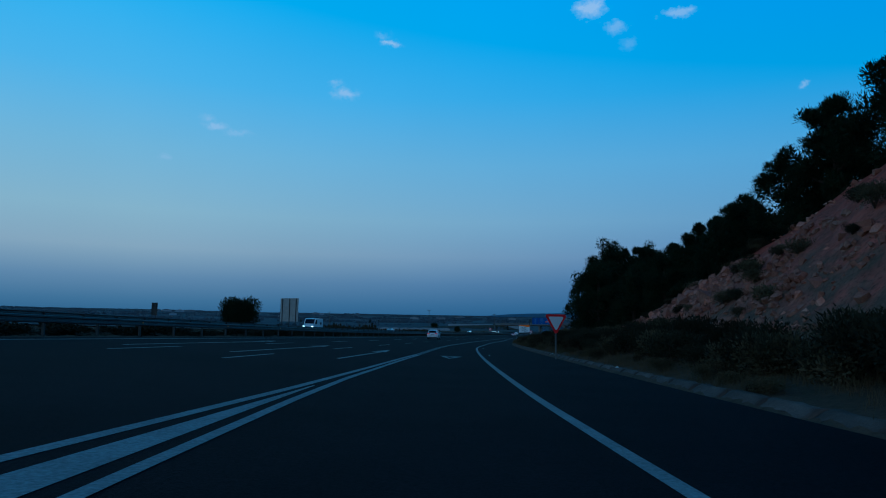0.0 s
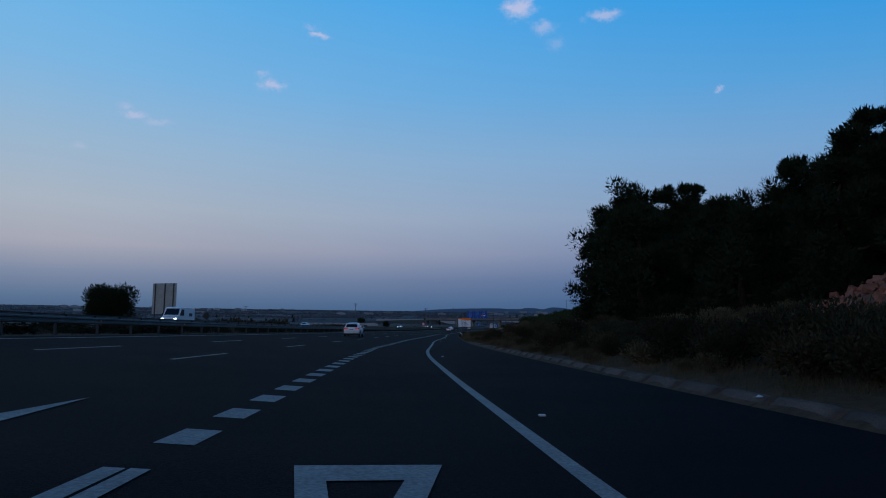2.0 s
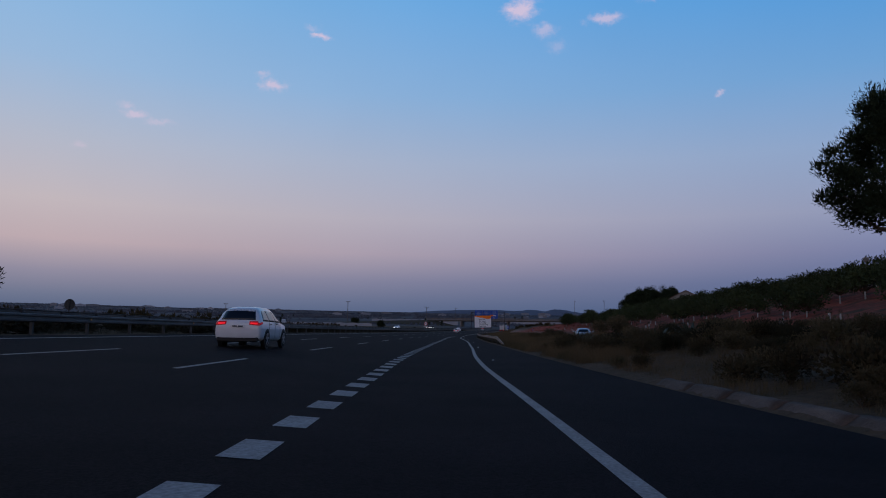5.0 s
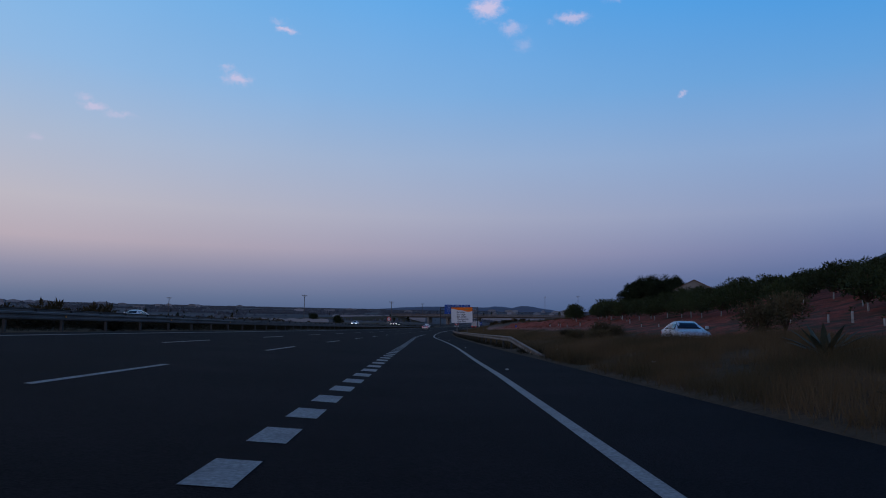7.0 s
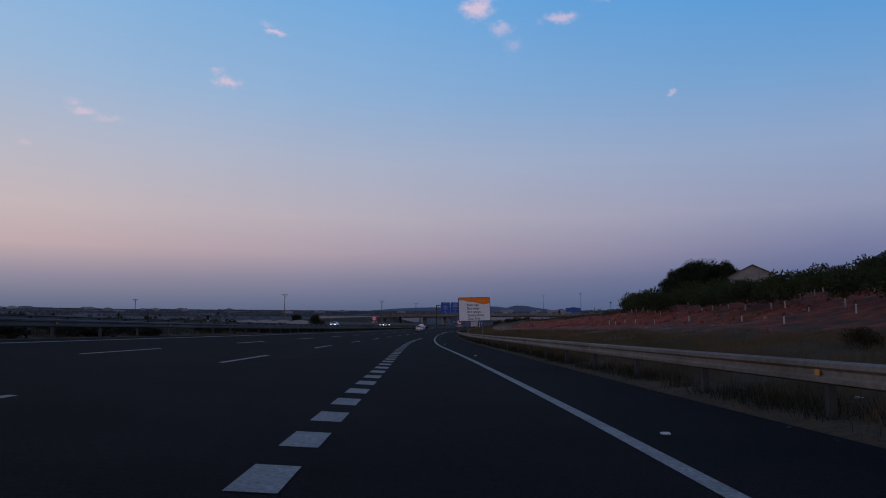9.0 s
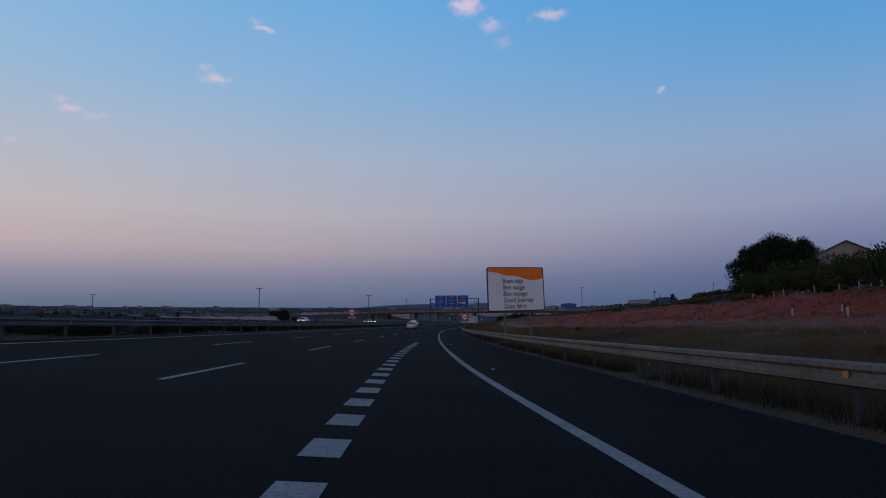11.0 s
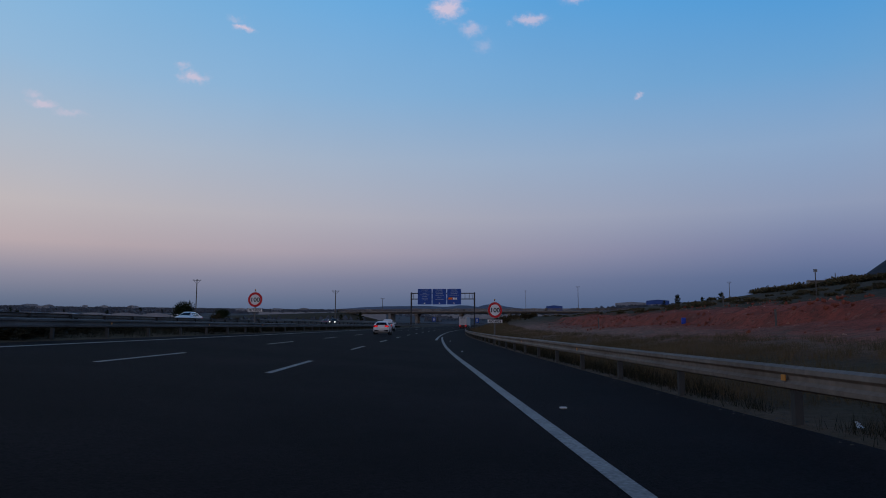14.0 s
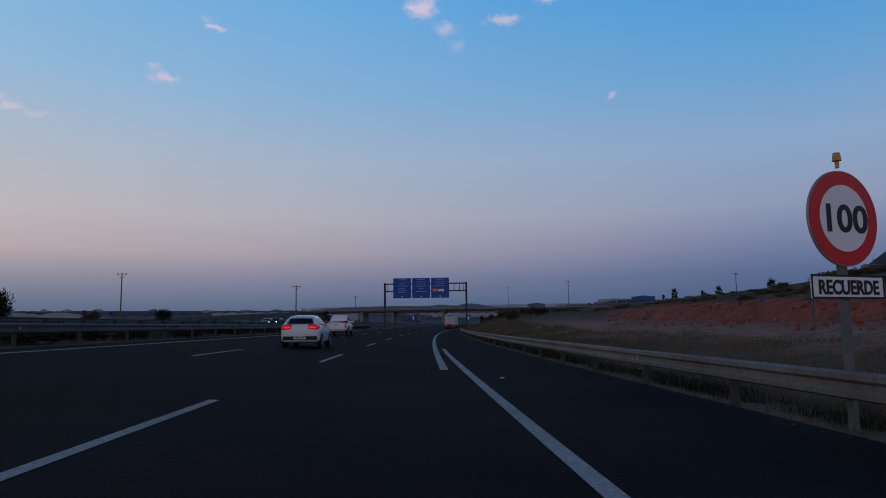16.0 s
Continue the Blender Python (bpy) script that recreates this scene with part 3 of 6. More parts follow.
def build_road():
    g = Geo()
    edge = lambda s: along(EDGE, s)
    ribbon(g, -60, 660, -8.9, edge, 0.0, 3.0, 60)
    # the sides of the asphalt layer
    for off in (lambda s: -8.9, edge):
        n = 240
        vs = []
        for i in range(n + 1):
            s = -60 + 720 * i / n
            x, y = plan(s, off(s))
            z = road_z(s, off(s))
            vs += [(x, y, z), (x, y, z - 0.14)]
        g.add(vs, [(2 * i, 2 * i + 1, 2 * i + 3, 2 * i + 2) for i in range(n)])
    tagged(g.ob("road", ASPHALT, smooth=True), "dark worn asphalt motorway carriageway with slip lane", "road", kind="structure")
    g = Geo()
    ribbon(g, -60, 560, -31.5, -19.5, 0.04, 2.5, 8, lambda s, u: ground_z(s, u, False))
    tagged(g.ob("road_opposite", ASPHALT, smooth=True), "dark asphalt opposite carriageway beyond the median", "road", kind="structure")


build_road()

# ---- road markings ----
RIGHT_SHIFT = [(-40, 0.0), (45, 0.0), (55, -0.05), (64, -0.07), (73, -0.1), (82, -0.09), (90, -0.07), (100, -0.10), (115, -0.17), (130, -0.10), (145, 0.05), (154, 0.03), (173, 0.06), (200, 0.0), (220, -0.05), (248, -0.03), (280, 0.0), (290, -0.03), (301, -0.07), (340, -0.04)]
RIGHT_LINE = [(-40, 11.3), (0, 10.3), (8, 9.75), (14, 9.5), (17, 9.38), (24, 9.15), (28, 9.03), (33, 8.85), (40, 8.55), (48, 8.3), (55, 8.12), (62, 7.88), (68, 7.65), (74, 7.48), (80, 7.45), (88, 7.52), (96, 7.7), (105, 7.72),
              (120, 7.66), (141, 7.98), (152, 8.0), (170, 8.05), (182, 7.84), (198, 7.3), (208, 6.75), (215, 6.36), (223, 6.07), (234, 5.83), (242, 5.6), (255, 5.4), (262, 5.24), (276, 5.04), (287, 4.8), (293, 4.68), (303, 4.6), (339, 4.23)]
SLIP_LINE = [(26, 4.72), (42, 4.68), (50, 4.55), (60, 4.22), (72, 4.04), (86, 3.98), (98, 4.32), (110, 4.32), (125, 4.32), (145, 4.40), (165, 4.48), (176, 4.5), (190, 4.32), (205, 4.02), (229, 3.62), (238, 3.72), (252, 3.65)]
DASH_END = [(-3, 28.2), (-2, 45.0), (-1, 61.7), (0, 78.1), (1, 94.8), (2, 111.0), (6, 173.5), (11, 249.2), (13, 281.0), (14, 297.0), (15, 312.8), (16, 329.0), (17, 345.5)]


def eased(table, s):
    """A table read with its corners rounded off."""
    return sum(along(table, s + k) for k in (-9, -6, -3, 0, 3, 6, 9)) / 7


def marking(name, label):
    e = new(name)
    return tagged(e, label, "road marking", kind="structure")


LIFT = 0.006


def build_markings():
    lines = marking("lane_line", "broken white lane line, worn paint on asphalt")
    for base in (0.0, -3.85):
        for n in range(-5, 30):
            end = along(DASH_END, n) if -3 <= n <= 17 else (28.2 + (n + 3) * 16.7 if n < -3 else 345.5 + (n - 17) * 16.4)
            g = Geo()
            ribbon(g, end - 5.6, end, base - 0.075, base + 0.075, LIFT, 1.3)
            g.ob("dash", PAINT, lines)
    e = marking("edge_line_left", "solid white left edge line on asphalt")
    g = Geo()
    ribbon(g, -55, 640, -7.85, -7.65, LIFT, 2.5)
    g.ob("line", PAINT, e)
    e = marking("edge_line_right", "solid white edge line along the slip lane")
    g = Geo()
    ribbon(g, -40, 339, lambda s: eased(RIGHT_LINE, s) + along(RIGHT_SHIFT, s) - 0.13, lambda s: eased(RIGHT_LINE, s) + along(RIGHT_SHIFT, s) + 0.06, LIFT, 2.0)
    g.ob("line", PAINT, e)
    e = marking("edge_line_main", "solid white edge line starting again after the merge")
    g = Geo()
    ribbon(g, 321.8, 640, 3.62, 3.86, LIFT, 2.0)
    g.ob("line", PAINT, e)
    # wide short dashes between slip lane and main road
    e = marking("merge_line", "short wide white dashes beside the slip lane")
    s = 43.0
    while s < 248.5:
        c = eased(SLIP_LINE, s) + along([(70, 0.0), (80, -0.10), (90, -0.10), (100, -0.15), (115, -0.2), (130, -0.12), (145, 0.0), (155, -0.04), (174, -0.06), (220, -0.08), (232, -0.04), (248, 0.03)], s)
        g = Geo()
        q = s + along([(43, 0.0), (52, 0.4), (64, 0.7), (73, 1.3), (82, 1.1), (93, 1.2), (102, 1.3), (140, 0.0), (165, 0.0), (176, -0.3), (190, -0.1), (216, 0.0), (227, 0.7), (240, 0.8), (248, 1.7)], s)
        ribbon(g, q, q + 1.0, c - 0.2, c + 0.2, LIFT, 0.5)
        g.ob("dash", PAINT, e)
        s += 2.0
    # the nose of the painted island
    e = marking("gore_marking", "two white lines with a painted wedge between them at the merge nose")
    left = [(-40, 3.85), (5, 4.15), (14, 4.40), (24, 4.49), (42, 4.48)]
    right = [(-40, 8.0), (-8, 6.2), (5, 5.32), (12, 5.0), (18, 4.82), (24, 4.80), (30, 4.75), (42, 4.70)]
    g = Geo()
    ribbon(g, -40, 41.8, lambda s: along(left, s), lambda s: along(left, s) + 0.18, LIFT, 1.5)
    g.ob("line", PAINT, e)
    g = Geo()
    ribbon(g, -40, 41.8, lambda s: along(right, s), lambda s: along(right, s) + 0.16, LIFT + 0.003, 1.5)
    g.ob("line", PAINT, e)
    g = Geo()
    ribbon(g, -40, 15.2, lambda s: along([(-40, 4.9), (5, 4.62), (15.2, 4.70)], s), lambda s: along([(-40, 7.0), (5, 5.10), (10, 4.90), (15.2, 4.74)], s), LIFT, 1.5)
    g.ob("wedge", PAINT, e)
    # give way triangle on the lane
    e = marking("give_way_marking", "white outlined triangle painted on the slip lane")
    outer, inner = [(42.3, 5.92), (42.6, 7.24), (38.0, 6.66)], [(41.75, 6.27), (41.9, 6.90), (39.5, 6.62)]
    vs = []
    for q, w in outer + inner:
        x, y = plan(q, w)
        vs.append((x, y, road_z(q, w) + LIFT + 0.004))
    Geo().add(vs, [(0, 1, 4, 3), (1, 2, 5, 4), (2, 0, 3, 5)]).ob("outline", PAINT, e)
    # long merge arrows, one a lane
    for u, s0, s1, tip in ((2.5, 28.5, 40.4, 46.2), (-1.4, 27.0, 41.3, 45.4), (-5.2, 26.0, 43.0, 46.2)):
        e = tagged(marking("lane_arrow", "long thin white arrow painted on the lane"), group="lane arrows")
        g = Geo()
        ribbon(g, s0, s1, u - 0.02, u + 0.16, LIFT, 1.5)
        g.ob("shaft", PAINT, e)
        vs = []
        for q, w in ((s1 - 0.3, u - 0.42), (tip, u - 0.15), (s1 + 0.7, u + 0.3)):
            x, y = plan(q, w)
            vs.append((x, y, road_z(q, w) + LIFT + 0.004))
        Geo().add(vs, [(0, 1, 2)]).ob("head", PAINT, e)


build_markings()


# ---- crash barriers ----
def barrier_segment_mesh(length, steel):
    prof = [(0.0, 0.28), (-0.075, 0.31), (-0.08, 0.37), (-0.035, 0.41), (-0.035, 0.47), (-0.08, 0.51), (-0.075, 0.57), (0.0, 0.60), (0.03, 0.60), (0.03, 0.57), (-0.045, 0.55), (-0.045, 0.52),
            (0.0, 0.47), (0.0, 0.41), (-0.045, 0.36), (-0.045, 0.33), (0.03, 0.31), (0.03, 0.28)]
    g = Geo()
    g.loft([[(x, y, z) for x, z in prof] for y in (-0.04, length + 0.04)])
    return g.mesh("rail_beam", steel)


def barrier_post_mesh():
    g = Geo()
    g.box(0.03, 0.14, -0.05, 0.05, -0.5, 0.57)
    g.box(0.0, 0.04, -0.09, 0.09, 0.36, 0.52, 0.01)
    return g.mesh("post", DARK_STEEL)


def barrier(name, s0, s1, u_of, label, side=1.0, ramp_start=False, steel=STEEL, raise_by=((0, 0.12), (1, 0.12))):
    """A W-beam rail on posts. side -1 turns its face to the right."""
    e = tagged(new(name), label, "crash barrier", kind="structure")
    step = 4.0
    beam, post = barrier_segment_mesh(step, steel), barrier_post_mesh()
    refl = Geo().box(-0.09, -0.075, -0.05, 0.05, 0.40, 0.48).mesh("reflector", LAMP_ORANGE)
    s, k = s0, 0
    while s < s1:
        def at(q):
            u = u_of(q)
            x, y = plan(q, u)
            return Vector((x, y, (road_z(q, u) if -9 <= u <= along(EDGE, q) else ground_z(q, u, False)) + (along([(195, 0.19), (240, 0.17), (262, 0.17), (278, 0.15), (290, 0.14), (306, 0.09)], q) if u > 0 else along(raise_by, q))))
        a, b = at(s), at(s + step)
        if ramp_start and k < 3:
            a.z -= 0.8 * (1 - k / 3)
            b.z -= 0.8 * (1 - (k + 1) / 3)
        d = b - a
        m = Matrix.Translation(a) @ Matrix.Rotation(-math.atan2(d.x, d.y), 4, "Z") @ Matrix.Rotation(math.atan2(d.z, math.hypot(d.x, d.y)), 4, "X") @ Matrix.Diagonal((side, d.length / step, 1, 1))
        for nm, me, use in (("rail_beam", beam, True), ("post", post, True), ("reflector", refl, k % 3 == 1)):
            if use:
                o = new(nm, me)
                o.parent = e
                o.matrix_world = m
        s += step
        k += 1
    return e


barrier("crash_barrier_right", 157, 560, lambda s: along(EDGE, s) + along([(200, 0.6), (225, 0.45), (250, 0.4), (266, 0.2), (310, 0.12)], s), "galvanised steel W-beam barrier on posts along the verge", 1.0, True)
barrier("crash_barrier_left", -40, 600, lambda s: -9.5, "steel W-beam barrier on the median edge, coloured as in shade", -1.0, False, SHADED_STEEL, ((-40, 0.28), (60, 0.28), (110, 0.2), (180, 0.18), (300, 0.14)))
barrier("crash_barrier_median", -40, 560, lambda s: -17.6, "steel barrier facing the opposite carriageway, coloured as in shade", 1.0, False, SHADED_STEEL, ((-40, 0.3), (60, 0.3), (110, 0.2), (200, 0.12)))


# ---- concrete channel along the slip lane ----
def build_channel():
    e = tagged(new("kerb"), "precast concrete kerb channel with stained joints", "kerb", kind="structure")
    g = Geo()
    prof = [(0, -0.2), (0.0, 0.0), (0.07, 0.02), (0.2, 0.10), (0.31, 0.175), (0.40, 0.205), (0.52, 0.205), (0.62, 0.16), (0.66, -0.2)]
    rk = random.Random(14)
    kinds = []
    for _ in range(5):
        g = Geo()
        g.loft([[(x + (rk.uniform(-.025, .025) if 0 < i < 8 and 0 < y < 2 else 0), y, z + (rk.uniform(-.022, .012) if 0 < i < 8 and 0 < y < 2 else 0)) for i, (x, z) in enumerate(prof)] for y in (-0.03, 0.3, 0.7, 1.1, 1.5, 1.8, 2.03)])
        kinds.append(g.mesh("kerb_stone", CONCRETE, True))
    s = -38.0
    rnd = random.Random(4)
    while s < 108:
        u = along(EDGE, s) + 0.06
        broken = rnd.random() < (0.03 if s < 80 else 0.14)
        if not broken:
            o = new("kerb_stone", rk.choice(kinds))
            o.parent = e
            x, y = plan(s, u)
            o.matrix_world = pose(x, y, road_z(s, u) - 0.05 + rnd.uniform(-0.006, 0.006), 0, 0, -math.degrees(heading(s)) + rnd.uniform(-0.2, 0.2))
        s += 2.0


build_channel()


# ---- plants ----
def tufts(g_v, g_f, centre, radius, count, size, rnd, up=0.3, flat=0.75, inside=0.35, width=0.34):
    """Small pointed leaf blades spread over and in a rounded clump."""
    for _ in range(count):
        d = Vector((rnd.gauss(0, 1), rnd.gauss(0, 1), rnd.gauss(0, 1))).normalized()
        r = radius * (1 - inside * rnd.random() ** 2) * rnd.uniform(0.8, 1.12)
        p = centre + Vector((d.x * r, d.y * r, d.z * r * flat))
        out = (d + Vector((rnd.gauss(0, .5), rnd.gauss(0, .5), rnd.gauss(0, .4) + up))).normalized()
        side = out.cross(Vector((rnd.gauss(0, 1), rnd.gauss(0, 1), rnd.gauss(0, 1)))).normalized()
        ln_, w = size * rnd.uniform(0.6, 1.35), size * width * rnd.uniform(0.6, 1.2)
        n = len(g_v)
        g_v += [tuple(p - side * w), tuple(p + side * w), tuple(p + side * w * 0.6 + out * ln_ * 0.6), tuple(p + out * ln_)]
        g_f.append((n, n + 1, n + 2, n + 3))


def pine(name, seed, height, spread, bare, lean=0.0, lobes=13, size=0.225, each=2050, top=1.0):
    """A pine: bent trunk, limbs to each lobe, ragged crown of many tufts. Returns its root with parts."""
    rnd = random.Random(seed)
    root = new(name)
    g = Geo()
    pts, r0 = [], 0.035 * height
    for i in range(7):
        f = i / 6
        pts.append(Vector((lean * f * f * height + rnd.uniform(-.12, .12) * f * 2, rnd.uniform(-.15, .15) * f * 2, height * 0.86 * f)))
    for i in range(6):
        g.cyl(pts[i], pts[i + 1], r0 * (1 - 0.14 * i), r0 * (1 - 0.14 * (i + 1)), 8, False)
    centres = []
    for k in range(lobes):
        f = bare + (1 - bare) * (k + 0.5) / lobes
        shape = math.sin(math.pi * min(1.0, (f - bare) / (1 - bare) * 0.62 + 0.30)) ** 0.8
        a = k * 2.4 + rnd.uniform(-.5, .5)
        q = spread * shape * rnd.uniform(0.35, 0.72) * (1 if k < lobes - 1 else 0.15)
        h = height * (f * 0.9 + 0.02)
        trunk = pts[0].lerp(pts[-1], min(1.0, h / (height * .86)))
        c = Vector((trunk.x + q * math.cos(a), trunk.y + q * math.sin(a), h + rnd.uniform(-.2, .3)))
        r = spread * rnd.uniform(0.30, 0.46) * (0.75 + 0.35 * shape) * (top if k > lobes - 4 else 1)
        centres.append((c, r))
        st = pts[0].lerp(pts[-1], max(0.05, (h - q * 0.45) / (height * .86)))
        mid = st.lerp(c, 0.5) + Vector((0, 0, -0.12 * q))
        g.cyl(st, mid, r0 * 0.42, r0 * 0.28, 6, False)
        g.cyl(mid, c, r0 * 0.28, r0 * 0.1, 6, False)
    g.ob("trunk", BARK, root, smooth=True)
    v, f = [], []
    for c, r in centres:
        for _ in range(7):
            d = Vector((rnd.gauss(0, 1), rnd.gauss(0, 1), rnd.gauss(0, .8))).normalized()
            sub = c + d * r * rnd.uniform(0.3, 0.8)
            q = r * rnd.uniform(0.4, 0.62)
            tufts(v, f, sub, q, each // 9, size, rnd, 0.9, 0.85, 0.6, 0.12)
            tufts(v, f, sub, q * 0.7, each // 50, size * 1.2, rnd, 0.5, 0.85, 0.9, 0.45)
    crown = Geo()
    crown.v, crown.f = v, f
    crown.ob("crown", NEEDLES, root)
    return root


def put_copies(root, rows, group):
    """rows: s, u, scale, turn, sink"""
    first = True
    for s, u, sc, turn, sink in rows:
        m = spot(s, u, -sink, turn) @ Matrix.Diagonal((sc, sc, sc, 1))
        if first:
            root.matrix_world = m
            first = False
        else:
            root.scale = (sc, sc, sc)
            c = copy_thing(root, spot(s, u, -sink, turn))
            c.scale = (sc, sc, sc)
    s, u, sc, turn, sink = rows[0]
    root.matrix_world = spot(s, u, -sink, turn) @ Matrix.Diagonal((sc, sc, sc, 1))


PINE_LABEL = "dark Aleppo pine with ragged crown on the bank"
p1 = tagged(pine("pine_tree", 11, 8.0, 3.4, 0.06, 0.0, 15), PINE_LABEL, "tree", "pines on the bank")
p2 = tagged(pine("pine_tree", 23, 9.0, 3.0, 0.08, 0.05, 16), PINE_LABEL, "tree", "pines on the bank")
p3 = tagged(pine("pine_tree", 37, 7.0, 3.8, 0.05, -0.04, 14), "broad dark pine with low branches on the bank", "tree", "pines on the bank")
p4 = tagged(pine("pine_tree", 51, 9.5, 3.6, 0.34, 0.03, 11, top=1.25), "tall pine with bare lower trunk on the bank", "tree", "pines on the bank")
put_copies(p3, [(88, 21.5, 1.05, 20, 0.3), (70, 23, 0.9, 140, 0.3), (46, 28.5, 0.82, 250, 0.3), (84, 29, 1.0, 300, 0.3), (39, 32, 1.05, 60, 0.4), (99, 34, 0.9, 70, 0.3), (51, 27, 0.76, 100, 0.3), (31, 31, 0.95, 15, 0.4),
                (12, 33, 0.9, 200, 0.4), (94, 38, 1.0, 140, 0.3), (57, 30, 0.9, 320, 0.3)], "pines on the bank")
put_copies(p1, [(80, 21, 1.1, 40, 0.3), (64, 24.5, 0.8, 200, 0.3), (43, 30, 0.94, 310, 0.3), (35, 32, 1.05, 95, 0.4), (92, 26, 1.15, 160, 0.3), (26, 33, 0.9, 260, 0.4), (76, 25, 0.95, 75, 0.3), (4, 34, 0.9, 10, 0.4),
                (60, 33, 0.68, 130, 0.3), (60.5, 28.6, 0.8, 20, 0.3)], "pines on the bank")
put_copies(p2, [(86, 24.5, 1.12, 0, 0.3), (74, 28, 0.95, 110, 0.3), (48, 33, 0.9, 230, 0.3), (37, 36, 1.1, 330, 0.4), (18, 35, 0.9, 30, 0.4), (101, 30, 1.05, 190, 0.3), (96, 30, 1.15, 285, 0.3), (67, 29, 0.78, 55, 0.3), (63.2, 29.5, 0.95, 140, 0.3)], "pines on the bank")
p5 = tagged(pine("pine_tree", 57, 14.8, 5.4, 0.36, 0.02, 15, 0.27, 3000, 1.2), "tall spreading pine with bare trunk at the orchard edge", "tree", "pines on the bank")
put_copies(p5, [(138.6, 37.8, 1.0, 80, 0.3), (143, 46, 0.75, 190, 0.3)], "pines on the bank")
put_copies(p4, [(95, 24, 1.25, 10, 0.3), (104, 27, 1.2, 200, 0.3), (110, 33, 1.1, 320, 0.3)], "pines on the bank")


def rise(root, s, u, top, turn):
    """A row for put_copies that brings the crown's top to the height top."""
    tall = max(v.co.z for c in root.children if c.name.startswith("crown") for v in c.data.vertices)
    return (s, u, (top + 0.3 - spot(s, u).translation.z) / tall, turn, 0.3)


p6 = tagged(pine("pine_tree", 63, 9.6, 3.3, 0.12, 0.02, 13, 0.22, 2300), "slender dark pine standing above its neighbours", "tree", "pines on the bank")
put_copies(p6, [rise(p6, 86.4, 27.2, 12.8, 40), rise(p6, 70.1, 29.4, 13.0, 150), rise(p6, 67.5, 33.7, 14.5, 260), rise(p6, 70.4, 31.6, 13.6, 20)], "pines on the bank")


def bush(name, seed, r, material, size, lobes=6, each=130, flat=0.75, width=0.34):
    rnd = random.Random(seed)
    root = new(name)
    v, f = [], []
    g = Geo()
    for k in range(lobes):
        a = 2 * math.pi * k / lobes + rnd.uniform(-.4, .4)
        q = r * rnd.uniform(0.2, 0.6)
        c = Vector((q * math.cos(a), q * math.sin(a), r * flat * rnd.uniform(0.55, 1.0)))
        tufts(v, f, c, r * rnd.uniform(0.4, 0.62), each, size, rnd, 0.7, 0.85, 0.9, width)
        g.cyl((0, 0, 0), c, 0.035 * r, 0.012 * r, 5, False)
    g.ob("stem", BARK, root)
    crown = Geo()
    crown.v, crown.f = v, f
    crown.ob("foliage", material, root)
    return root


def orchard_tree(seed):
    rnd = random.Random(seed)
    root = new("orange_tree")
    g = Geo()
    g.cyl((0, 0, -0.2), (0.03, 0, 0.5), 0.055, 0.045, 8)
    g.ob("trunk", LIMEWASH, root, "limewashed white trunk", True)
    g = Geo()
    v, f = [], []
    for k in range(11):
        a = k * 2.4
        q = 1.0 * ((k + 0.5) / 11) ** 0.5
        c = Vector((q * math.cos(a), q * math.sin(a), 1.0 + 0.6 * rnd.random() - 0.15 * q + 0.35 * (k < 3)))
        g.cyl((0.03, 0, 0.5), c, 0.045, 0.02, 5, False)
        tufts(v, f, c, rnd.uniform(0.5, 0.72), 125, 0.17, rnd, 0.3, 0.8, 0.8, 0.36)
    g.ob("limb", BARK, root)
    crown = Geo()
    crown.v, crown.f = v, f
    crown.ob("crown", CITRUS, root)
    return tagged(root, "low round orange tree with whitewashed trunk", "tree", "orchard rows")


